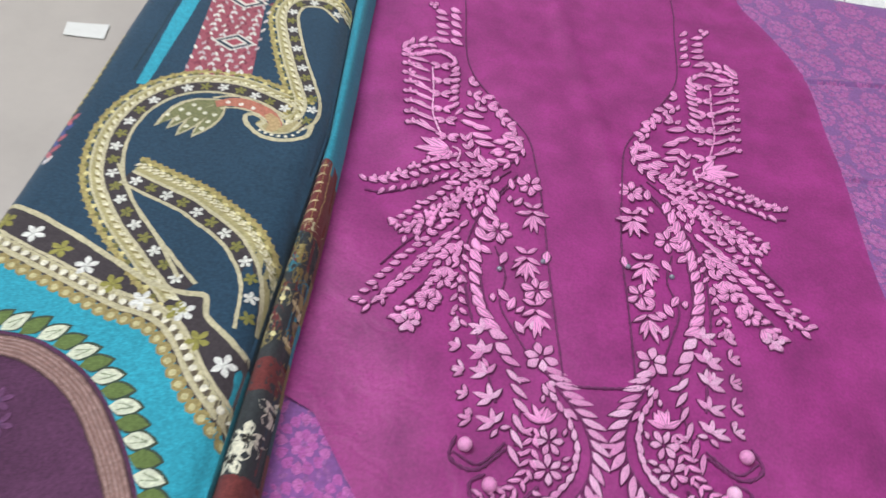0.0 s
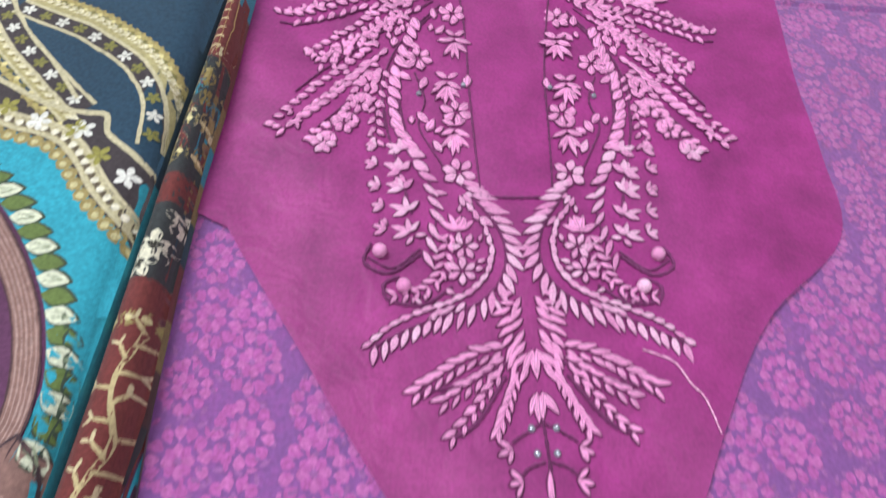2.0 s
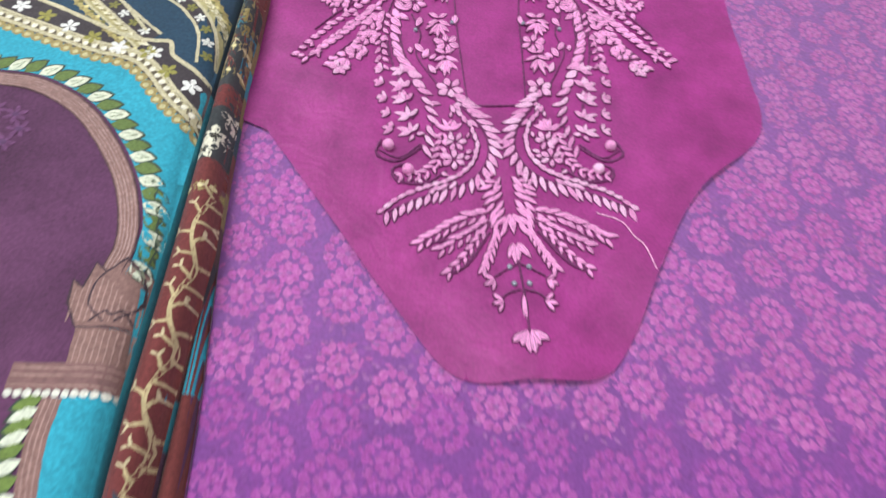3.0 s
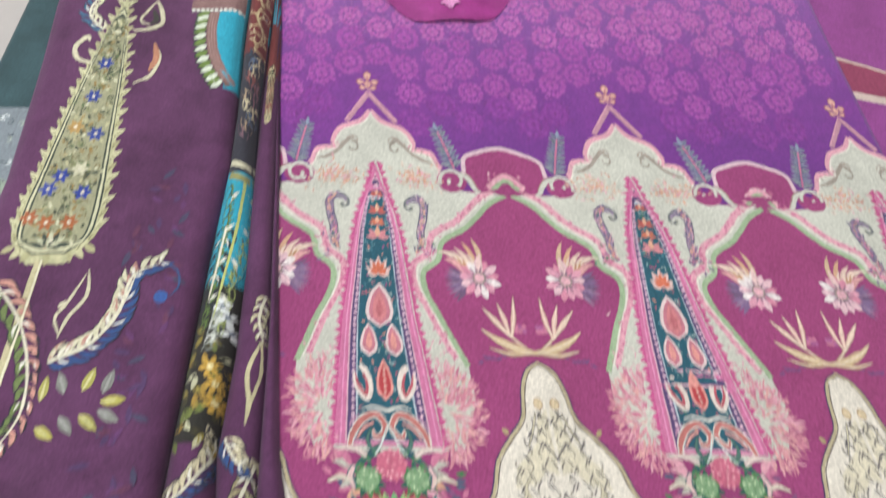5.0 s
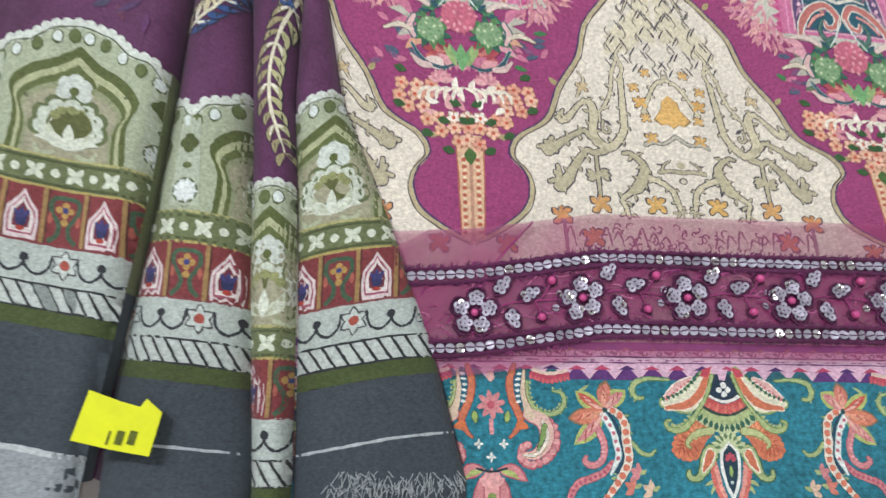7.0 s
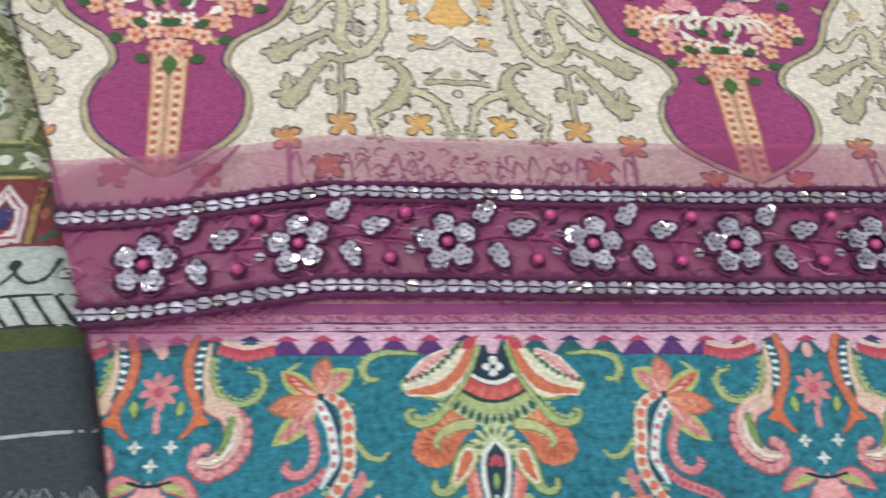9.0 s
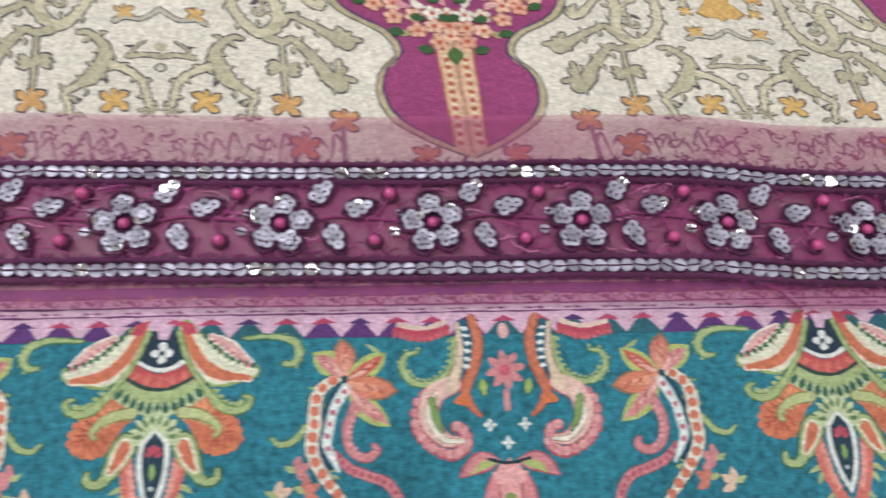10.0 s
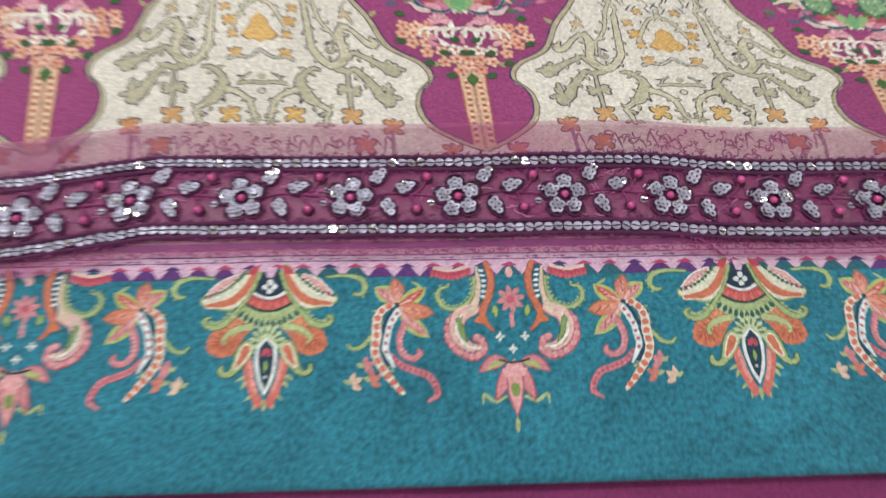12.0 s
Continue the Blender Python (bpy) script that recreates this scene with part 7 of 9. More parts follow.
for path in ([(0.040, 0.163), (0.062, 0.140), (0.088, 0.112), (0.104, 0.090)], [(0.036, 0.160), (0.056, 0.128), (0.0625, 0.100), (0.060, 0.070)], [(0.034, 0.158), (0.048, 0.138), (0.0545, 0.108), (0.0525, 0.078), (0.045, 0.052)],
             [(0.063, 0.100), (0.060, 0.072), (0.0535, 0.045), (0.0475, 0.020)], [(0.070, 0.112), (0.078, 0.088), (0.094, 0.064)]):
    stem(path, 0.0006)
# the long leafy column
col = [(0.0505, 0.1475), (0.0592, 0.1077), (0.0577, 0.0755), (0.0486, 0.0538), (0.0422, 0.0363), (0.0395, 0.02), (0.0425, 0.001)]
stem([(x - 0.003, y) for x, y in col], 0.0005)
for x, y, t, s in along(col, 22):
    satin(x, y, t - 35, 0.0105, 0.0062 if s < 0.7 else 0.0042)
# blossoms beside the neckline
for x, y in ((0.029, 0.1525), (0.0458, 0.1178), (0.0262, 0.0805), (0.026, 0.0435)):
    bloom(x, y, 0.0078, 6, 20)
for x, y in ((0.0275, 0.126), (0.0305, 0.0945), (0.0275, 0.063)):
    for t, ln in ((-80, 0.0125), (-104, 0.0115), (-52, 0.0105), (-132, 0.0105)):
        satin(x, y + 0.003, t, ln, 0.0034)
    for t, ln, dy in ((-25, 0.008, 0.006), (205, 0.0085, 0.006), (30, 0.0065, 0.009), (150, 0.0065, 0.009)):
        satin(x, y + dy, t, ln, 0.0032)
for x, y, t in ((0.0375, 0.136, 130), (0.041, 0.104, -60), (0.0452, 0.081, -130), (0.0335, 0.056, 60), (0.0405, 0.069, 110), (0.020, 0.105, -80), (0.0385, 0.148, 80)):
    satin(x, y, t, 0.0085, 0.0048)
stem([(0.047, 0.108), (0.0415, 0.09), (0.0445, 0.073), (0.0375, 0.056), (0.032, 0.045)], 0.0005)
# short sprigs below
for (x, y), (x2, y2) in zip(((0.064, 0.0575), (0.0635, 0.0465), (0.0615, 0.0345), (0.0598, 0.0227), (0.0583, 0.0112)), ((0.0535, 0.058), (0.0535, 0.0455), (0.0525, 0.0345), (0.0502, 0.0225), (0.0492, 0.0115))):
    trefoil(x, y, 15, 0.0056)
    for t, ln in ((75, 0.0075), (20, 0.0085), (-25, 0.008), (130, 0.007)):
        satin(x2 - 0.001, y2 - 0.001, t, ln, 0.004)
# scrolls at the point of the neck
outer = [(0.0262, 0.0385), (0.0185, 0.0265), (0.0098, 0.0125), (0.0072, -0.002), (0.0118, -0.015), (0.0215, -0.0238), (0.034, -0.0285), (0.049, -0.035), (0.062, -0.0425)]
stem(outer, 0.0006)
for x, y, t, s in along(outer, 25):
    satin(x, y, t + (-42 if s < 0.55 else -48), 0.0115 * (1 if s < 0.75 else 0.8), 0.0048)
inner = [(0.0262, 0.030), (0.0165, 0.0165), (0.0128, 0.002), (0.0155, -0.010), (0.0245, -0.0195), (0.0385, -0.0255), (0.0535, -0.0325), (0.0625, -0.0405)]
for x, y, t, s in along(inner, 22):
    satin(x, y, t + 12, 0.0062, 0.0038, "petal")
bloom(0.0248, 0.0035, 0.0066, 6), bloom(0.0262, -0.0085, 0.0066, 6, 30)
for t in (70, 110, 150, 30):
    satin(0.0272, 0.0115, t, 0.009, 0.0044)
row = [(0.0312, 0.009), (0.0345, -0.0075), (0.042, -0.0175), (0.0535, -0.0205)]
for x, y, t, s in along(row, 10):
    satin(x, y, t + 45, 0.0058, 0.0032), satin(x, y, t - 45, 0.005, 0.003)
stem([(0.0437, -0.0006), (0.0565, -0.0100), (0.0668, -0.0057), (0.0645, 0.0038)], 0.0008)
stem([(0.0437, 0.002), (0.055, -0.0075), (0.0655, -0.003)], 0.0006)
stem([(0.0308, -0.0156), (0.0426, -0.0240), (0.0564, -0.0225), (0.0588, -0.0155), (0.0525, -0.0115)], 0.0008)
for m in (1, -1):
    for xi, eta in ((0.0607, -0.0002), (0.0509, -0.0161)):
        bm = bmesh.new()
        bmesh.ops.create_uvsphere(bm, u_segments=14, v_segments=8, radius=0.0031)
        for f in bm.faces:
            f.smooth = True
        ob = part("stitched_ball", bm, SATIN, patch)
        x, y = neck_flat([m * xi], [eta])
        ob.location = (x[0], y[0], patch_z(x, y)[0] + 0.0018)
# hanging fan under the scrolls
for path, n, ln, w in (([(0.012, -0.0425), (0.0264, -0.0475), (0.0442, -0.0585)], 8, 0.0095, 0.0046), ([(0.012, -0.0475), (0.0245, -0.0565), (0.034, -0.0625)], 6, 0.0085, 0.0042),
                       ([(0.0136, -0.0525), (0.0255, -0.0685), (0.0322, -0.0755)], 6, 0.0068, 0.0042), ([(0.0072, -0.0535), (0.0112, -0.0635), (0.0158, -0.0735)], 6, 0.0078, 0.0042)):
    for x, y, t, s in along(path, n):
        satin(x, y, t + 18, ln, w), satin(x + 0.001, y - 0.0025, t - 25, ln * 0.7, w * 0.75)
stem([(0.010, -0.0495), (0.028, -0.0575), (0.0465, -0.0615)], 0.0008)
stem([(0.012, -0.055), (0.024, -0.0725), (0.0335, -0.0785)], 0.0008)
for i in range(7):
    satin(0.003, -0.021 - 0.005 * i, -60 + 8 * (i % 3), 0.0105, 0.0044)
    satin(0.0075, -0.026 - 0.0038 * i, -25 - 8 * i, 0.009, 0.004)
for t, ln in ((-90, 0.013), (-62, 0.0115)):
    satin(0.0008, -0.0445, t, ln, 0.0046), satin(0.001, -0.062, t, ln * 0.95, 0.0052)
trefoil(0.0125, -0.083, -20, 0.0065), trefoil(0.0098, -0.0945, -10, 0.0065)
satin(0.0, -0.091, -90, 0.0145, 0.0036)
for t in (-90, -58, -32):
    satin(0.0008, -0.1095, t, 0.0125 if t == -90 else 0.0098, 0.0056, "petal")
cord([(0, -0.068), (0.0005, -0.088), (0, -0.112)], 0.0006, DARK, "stem_stitch", patch, neck_at, 0.0004, 5)
stem([(0.001, -0.088), (0.007, -0.09), (0.0105, -0.093)], 0.0006)
stem([(0.001, -0.074), (0.008, -0.078), (0.0125, -0.081)], 0.0006)
STUD = plain("steel_stud", "#a7a9bb", 0.25, 0.6, 0.05, 400)
for m in (1, -1):
    for xi, eta in ((0.0047, -0.0757), (0.0037, -0.0850), (0.0445, 0.0935), (0.0222, 0.0985)):
        bm = bmesh.new()
        bmesh.ops.create_uvsphere(bm, u_segments=10, v_segments=6, radius=0.0015)
        ob = part("stud", bm, STUD, patch, "small silver stud")
        x, y = neck_flat([m * xi], [eta])
        ob.location = (x[0], y[0], patch_z(x, y)[0] + 0.0008)
me = bpy.data.meshes.new("satin_stitches")
me.from_pydata(joined_v, [], joined_f)
me.materials.append(SATIN)
me.polygons.foreach_set("use_smooth", [True] * len(joined_f))
ob = new("satin_stitches", me)
ob.parent = patch
tagged(ob, "raised glossy pink satin stitches", kind="stuff")
# dark copies of all leaves: outline stitches and modelled shade in the gaps
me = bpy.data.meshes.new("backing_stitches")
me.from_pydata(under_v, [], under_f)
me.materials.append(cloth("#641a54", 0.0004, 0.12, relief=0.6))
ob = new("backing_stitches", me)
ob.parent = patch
tagged(ob, "dark plum outline stitches and shade shapes under the satin leaves", kind="stuff")
# loose thread end
tail = thing("loose_thread", "loose pale pink thread end lying on the patch", "thread")
cord([(0.0441, -0.0450), (0.0556, -0.0505), (0.0605, -0.0600), (0.0645, -0.0660), (0.0672, -0.0795)], 0.00035, SATIN, "strand", tail, neck_at, 0.0006, 5)
# ---------------------------------------------------------------- the scarf's prints
NAVY, TURQ, CREAMY, OCHRE, BARK = "#173c55", "#119cb6", "#c0b795", "#988853", "#3a3238"
BROWN, MAROON = "#86645f", "#6f2c2c"

# --- upper field: blue ground, paisley, gold border, turquoise
pr = Print(main_at)
border_top = curve([(-0.26, 0.676), (-0.238, 0.674), (-0.219, 0.6695), (-0.197, 0.660), (-0.176, 0.649), (-0.158, 0.6395), (-0.142, 0.6355), (-0.132, 0.635), (-0.129, 0.626), (-0.119, 0.618), (-0.098, 0.603)], 4)
border_low = curve([(-0.26, 0.660), (-0.238, 0.6525), (-0.224, 0.646), (-0.198, 0.636), (-0.169, 0.6245), (-0.146, 0.617), (-0.125, 0.592), (-0.100, 0.571)], 5)
ring = curve([(-0.26, 0.600), (-0.236, 0.6085), (-0.206, 0.609), (-0.186, 0.6065), (-0.163, 0.594), (-0.145, 0.575), (-0.130, 0.552), (-0.1215, 0.530), (-0.1185, 0.511), (-0.121, 0.497)], 6)
pr.fill(np.vstack([border_top, ((-0.095, 1.07), (-0.26, 1.07))]), NAVY, 1, 0.005)
pr.fill(np.vstack([border_low, ring[::-1]]), TURQ, 1, 0.005)
pr.fill([(-0.122, 0.54), (-0.095, 0.56), (-0.095, 0.44), (-0.112, 0.44), (-0.114, 0.49)], TURQ, 1.1, 0.003)
pr.make("blue_field_print", scarf, "navy field with a turquoise band")

pr = Print(main_at)
pr.fill(np.vstack([border_top, border_low[::-1]]), BARK, 2, 0.006)
pr.line(border_top, 0.0024, CREAMY, 3.5, smooth=False)


def shifted(path, d):
    """A line beside another, d to its left."""
    p = np.asarray(path, float)
    t = np.gradient(p, axis=0)
    t /= np.linalg.norm(t, axis=1)[:, None] + 1e-12
    return p + np.stack([-t[:, 1], t[:, 0]], 1) * d


pr.line(shifted(border_low, 0.0085), 0.0016, CREAMY, 3.5, smooth=False)
pr.line(shifted(border_low, 0.005), 0.0052, "#b9b08c", 3, smooth=False)
pr.line(shifted(border_low, 0.0018), 0.0014, CREAMY, 3.5, smooth=False)
pr.beads(shifted(border_low, 0.005), 0.0016, 0.0052, "#e2ddca", 4, 7)
pr.zigzag(shifted(border_low, 0.0035)[::-1], -0.0032, 0.0052, "#5c5140", 3.8)
pr.beads(shifted(border_low, -0.0018), 0.0032, 0.0058, OCHRE, 2.6, 8)
pr.beads(shifted(border_low, -0.0022), 0.0015, 0.0058, "#c2b988", 3.2, 7)
for i, (x, y, t, q) in enumerate(along(shifted(border_top, -0.0088), 13)):
    pr.flower(x, y, 0.0052, 5, "#dcdcd8" if i % 2 else "#8f8a3e", None, 4, 20 * i, 0.85)
pr.make("gold_border_print", scarf, "dark border print with gold scallops and white flowers")


def banded(path, width, pr, sides=1):
    """A dark band edged in cream and gold with small flowers, as the paisleys have."""
    p = curve(path, 6)
    pr.line(p, width, BARK, 2.2, smooth=False)
    for d in (width / 2, -width / 2):
        pr.line(shifted(p, d), 0.0017, CREAMY, 3.6, smooth=False)
    o = shifted(p, sides * (width / 2 + 0.0032))
    pr.line(o, 0.0056, "#a99f6e", 2.4, smooth=False)
    pr.line(shifted(p, sides * (width / 2 + 0.0052)), 0.001, CREAMY, 3.2, smooth=False)
    for i, (x, y, t, q) in enumerate(along(o, int(len(p) * 1.6))):
        pr.leaf(x - 0.002 * math.cos(radians(t)), y - 0.002 * math.sin(radians(t)), t + 32, 0.0062, 0.0022, ("#e0d9bd", "#857a48", "#cfc79f")[i % 3], 3.2, 0.1)
    for i, (x, y, t, q) in enumerate(along(shifted(p, sides * (width / 2 + 0.0068)), int(len(p) * 0.55))):
        for d in (-48, 0, 48):
            pr.leaf(x, y, t + sides * 90 + d, 0.0042, 0.0028, "#a89a5c" if d else OCHRE, 2.6 + 0.002 * d, belly=0.6)
        pr.disc(x, y, 0.0014, "#d8cc8c" if i % 2 else "#6f6a35", 3.2, 6)
    n = 0
    s = np.r_[0, np.cumsum(np.linalg.norm(np.diff(p, axis=0), axis=1))]
    for a in np.arange(0.006, s[-1], 0.0095):
        pr.flower(np.interp(a, s, p[:, 0]), np.interp(a, s, p[:, 1]), 0.0034, 5, "#d6d6cf" if n % 2 == 0 else "#7d7a3a", None, 4.2, 31 * n, 0.85)
        n += 1


pr = Print(main_at)
banded([(-0.122, 0.755), (-0.129, 0.759), (-0.139, 0.763), (-0.155, 0.769), (-0.174, 0.769), (-0.189, 0.762), (-0.199, 0.748), (-0.2025, 0.731), (-0.201, 0.715), (-0.196, 0.699), (-0.188, 0.686), (-0.177, 0.672), (-0.164, 0.659), (-0.153, 0.648), (-0.141, 0.637)], 0.0092, pr, -1)
banded([(-0.189, 0.698), (-0.171, 0.690), (-0.155, 0.683), (-0.146, 0.677), (-0.138, 0.672), (-0.129, 0.665), (-0.124, 0.659), (-0.119, 0.652), (-0.1155, 0.644), (-0.1135, 0.634), (-0.1125, 0.622)], 0.0085, pr, 1)
banded([(-0.112, 0.851), (-0.125, 0.863), (-0.139, 0.860), (-0.1425, 0.846), (-0.136, 0.823), (-0.1275, 0.800), (-0.1195, 0.781), (-0.1135, 0.765), (-0.1135, 0.752), (-0.119, 0.744)], 0.0078, pr, -1)
pr.line([(-0.196, 0.706), (-0.181, 0.684), (-0.163, 0.664), (-0.146, 0.643)], 0.0016, CREAMY, 4.6)
# coiled hook under the crescent
pr.line([(-0.117, 0.748), (-0.122, 0.742), (-0.131, 0.741), (-0.138, 0.745)], 0.0062, "#a89b6d", 4.2, (0.8, 0.5))
pr.line([(-0.1105, 0.748), (-0.112, 0.738), (-0.122, 0.733), (-0.133, 0.734), (-0.142, 0.741), (-0.1455, 0.748), (-0.141, 0.7505), (-0.135, 0.746), (-0.1365, 0.7415)], 0.0024, CREAMY, 5)
pr.line([(-0.116, 0.7505), (-0.121, 0.7395), (-0.131, 0.7375), (-0.1385, 0.743)], 0.0012, CREAMY, 4.9)
pr.beads([(-0.1135, 0.745), (-0.119, 0.737), (-0.128, 0.7358), (-0.136, 0.7385)], 0.001, 0.0036, "#e0dcc8", 5.2, 6)
pr.line([(-0.163, 0.7555), (-0.155, 0.7585), (-0.145, 0.7572), (-0.134, 0.7515), (-0.1285, 0.744), (-0.1315, 0.738)], 0.0072, "#b9705c", 4.4, (0.7, 0.4))
pr.line([(-0.1345, 0.7515), (-0.129, 0.7445), (-0.1315, 0.738)], 0.0058, "#b79a6c", 4.7, (0.6, 0.4))
pr.line([(-0.166, 0.7605), (-0.155, 0.7635), (-0.143, 0.7615), (-0.131, 0.755), (-0.1245, 0.745)], 0.0014, CREAMY, 5)
pr.line([(-0.160, 0.7525), (-0.152, 0.7540), (-0.144, 0.7525), (-0.137, 0.7485)], 0.0012, CREAMY, 5)
for tx, ty, w, bow in ((-0.189, 0.7345, 0.0085, -0.16), (-0.1825, 0.733, 0.0075, -0.1), (-0.176, 0.7285, 0.0075, -0.04), (-0.168, 0.7285, 0.0075, 0.05)):
    t, ln = math.degrees(math.atan2(ty - 0.7595, tx + 0.1585)), math.hypot(ty - 0.7595, tx + 0.1585)
    pr.leaf(-0.1585, 0.7595, t, ln, w + 0.0016, CREAMY, 4 + 0.002 * t, bow, 0.5)
    pr.leaf(-0.1588, 0.759, t, ln * 0.93, w * 0.86, "#77794f", 4.5 + 0.002 * t, bow, 0.5)
    for i in range(3):
        a = radians(t)
        pr.disc(-0.1585 + ln * (0.4 + 0.18 * i) * math.cos(a) - bow * 0.8 * ln * math.sin(a), 0.7595 + ln * (0.4 + 0.18 * i) * math.sin(a) + bow * 0.8 * ln * math.cos(a), 0.0014, "#d6d3bd", 5.4, 7)
for i in range(3):
    pr.disc(-0.157 + 0.007 * i, 0.7578 - 0.0007 * i * i, 0.0014, "#e6ddd2", 5.4, 7)
pr.make("paisley_print", scarf, "gold-edged paisley print on navy")

pr = Print(main_at)
lat = [(-0.1875, 0.7785), (-0.151, 0.7815), (-0.1575, 0.83), (-0.163, 0.87), (-0.158, 1.0), (-0.20, 1.0), (-0.194, 0.87)]
pr.fill(lat, "#9b4a5c", 2)
for j in range(44):
    for i in range(9):
        x, y = -0.1865 + 0.0038 * i + 0.0019 * (j % 2) - 0.00025 * j, 0.7825 + 0.0046 * j
        if y < 0.99:
            pr.leaf(x, y, 62 if (i + j) % 2 else 118, 0.0046, 0.0019, rng.choice(("#cfc6c6", "#b8a6ab", "#d8d2cc", "#7d2f45")), 3)
for j in range(5):
    x, y = -0.1685 - 0.003 * j, 0.811 + 0.042 * j
    for r, c, l in ((0.012, "#d6d0c8", 4), (0.0098, "#2f3f50", 4.5), (0.0072, "#d8d2c9", 5), (0.0045, "#a8485a", 5.5)):
        pr.put([(x - r * 1.1, y), (x, y - r * 0.72), (x + r * 1.1, y), (x, y + r * 0.72)], [(0, 1, 2, 3)], c, l)
pr.line([(-0.2065, 0.766), (-0.205, 0.83), (-0.204, 0.9), (-0.204, 1.0)], 0.0098, TURQ, 2.5, (0.6, 1))
pr.line([(-0.2145, 0.776), (-0.2125, 0.83), (-0.212, 0.9), (-0.212, 1.0)], 0.0012, "#10303f", 3)
pr.line([(-0.237, 0.845), (-0.236, 0.78), (-0.238, 0.71), (-0.237, 0.69)], 0.006, "#8d8350", 2.4)
pr.beads([(-0.2335, 0.81), (-0.2325, 0.765), (-0.2335, 0.735)], 0.0028, 0.006, "#b8ac70", 3, 7)
for i in range(9):
    pr.leaf(-0.2305 + 0.002 * (i % 2), 0.700 + 0.004 * i, 60 + 60 * (i % 2), 0.007, 0.0028, rng.choice(("#b05a6a", "#d0c9cc", "#3f4f8a")), 3)
pr.make("lattice_print", scarf, "red and white lattice print beside a turquoise stripe")

# --- arch ring with leaves, capital and column
pr = Print(main_at)
pr.line(shifted(ring, -0.006), 0.0088, BROWN, 2, smooth=False)
for d in (-0.0017, -0.0103):
    pr.line(shifted(ring, d), 0.0007, "#4a3038", 3, smooth=False)
for d in np.linspace(-0.003, -0.009, 5):
    pr.line(shifted(ring, d), 0.0005, "#a58782", 2.6, smooth=False)
s = np.r_[0, np.cumsum(np.linalg.norm(np.diff(ring, axis=0), axis=1))]
for n, a in enumerate(np.arange(0.006, s[-1] - 0.006, 0.0074)):
    x, y = np.interp(a, s, ring[:, 0]), np.interp(a, s, ring[:, 1])
    x2, y2 = np.interp(a + 0.002, s, ring[:, 0]), np.interp(a + 0.002, s, ring[:, 1])
    t = math.degrees(math.atan2(y2 - y, x2 - x))
    pr.leaf(x, y, t + 52, 0.0132, 0.0082, "#35463a", 3)
    pr.leaf(x, y, t + 52, 0.0118, 0.0066, "#cfd4bd" if n % 2 else "#5f7438", 3.6)
    if n % 2:
        for w in (-0.0014, 0.0014):
            pr.line([(x + 0.003 * math.cos(radians(t + 52)) - w * math.sin(radians(t + 52)), y + 0.003 * math.sin(radians(t + 52)) + w * math.cos(radians(t + 52))),
                     (x + 0.009 * math.cos(radians(t + 52)), y + 0.009 * math.sin(radians(t + 52)))], 0.0005, "#8a977a", 4.2)
for i in range(7):
    pr.flower(-0.198 + 0.011 * math.cos(i * 0.9), 0.572 + 0.011 * math.sin(i * 0.9), 0.0058, 6, "#6a3a68", "#5a3560", 1.4, 30 * i)
pr.make("arch_ring_print", scarf, "brown arch print edged with green and white leaves")

pr = Print(main_at)
bud = [(-0.134, 0.4735), (-0.140, 0.484), (-0.1405, 0.4945), (-0.136, 0.491), (-0.1335, 0.5025), (-0.128, 0.4985), (-0.1215, 0.5055), (-0.1145, 0.4995), (-0.109, 0.4985), (-0.1085, 0.4925), (-0.1045, 0.4905), (-0.1055, 0.4795), (-0.1105, 0.4735)]
pr.fill(bud, BROWN, 3, 0.004)
pr.line(bud + bud[:1], 0.0009, "#3f2c36", 4, smooth=False)
for path in ([(-0.1215, 0.505), (-0.1305, 0.4955), (-0.1315, 0.484), (-0.124, 0.476)], [(-0.1215, 0.505), (-0.1135, 0.4955), (-0.113, 0.484), (-0.120, 0.476)], [(-0.1295, 0.476), (-0.1245, 0.4805), (-0.1215, 0.479), (-0.1175, 0.4805), (-0.1135, 0.476)]):
    pr.line(path, 0.0009, "#3f2c36", 4.2)
for i in range(15):
    x = -0.138 + 0.0023 * i
    pr.line([(x, 0.476), (x, 0.49 + 0.006 * math.sin(i * 0.45))], 0.0006, "#a3817a", 3.6)
pr.fill([(-0.1325, 0.4575), (-0.1095, 0.4575), (-0.1085, 0.4730), (-0.1335, 0.4730)], BROWN, 2.8, 0.004)
pr.fill([(-0.1515, 0.4475), (-0.1045, 0.4475), (-0.1045, 0.4585), (-0.1515, 0.4585)], "#7d5a59", 2.9, 0.004)
for x in np.arange(-0.131, -0.110, 0.0023):
    pr.line([(x, 0.4585), (x, 0.472)], 0.0006, "#a3817a", 3.6)
for y in (0.4495, 0.4535, 0.4565):
    pr.line([(-0.151, y), (-0.128, y), (-0.105, y)], 0.0006, "#a3817a", 3.6)
pr.beads([(-0.1515, 0.4465), (-0.128, 0.4465), (-0.1045, 0.4465)], 0.0016, 0.0034, "#d8d8cc", 3.8, 7)
foot = [(-0.1335, 0.445), (-0.1345, 0.428), (-0.1315, 0.406), (-0.1245, 0.388), (-0.117, 0.376)]
pr.fill(np.vstack([curve(foot), ((-0.108, 0.372), (-0.108, 0.446))]), TURQ, 1.5, 0.006)
pr.line(foot, 0.0075, BROWN, 3)
for d in (-0.002, 0.0, 0.002):
    pr.line(np.array(foot) + (d, 0), 0.0005, "#a3817a", 3.6)
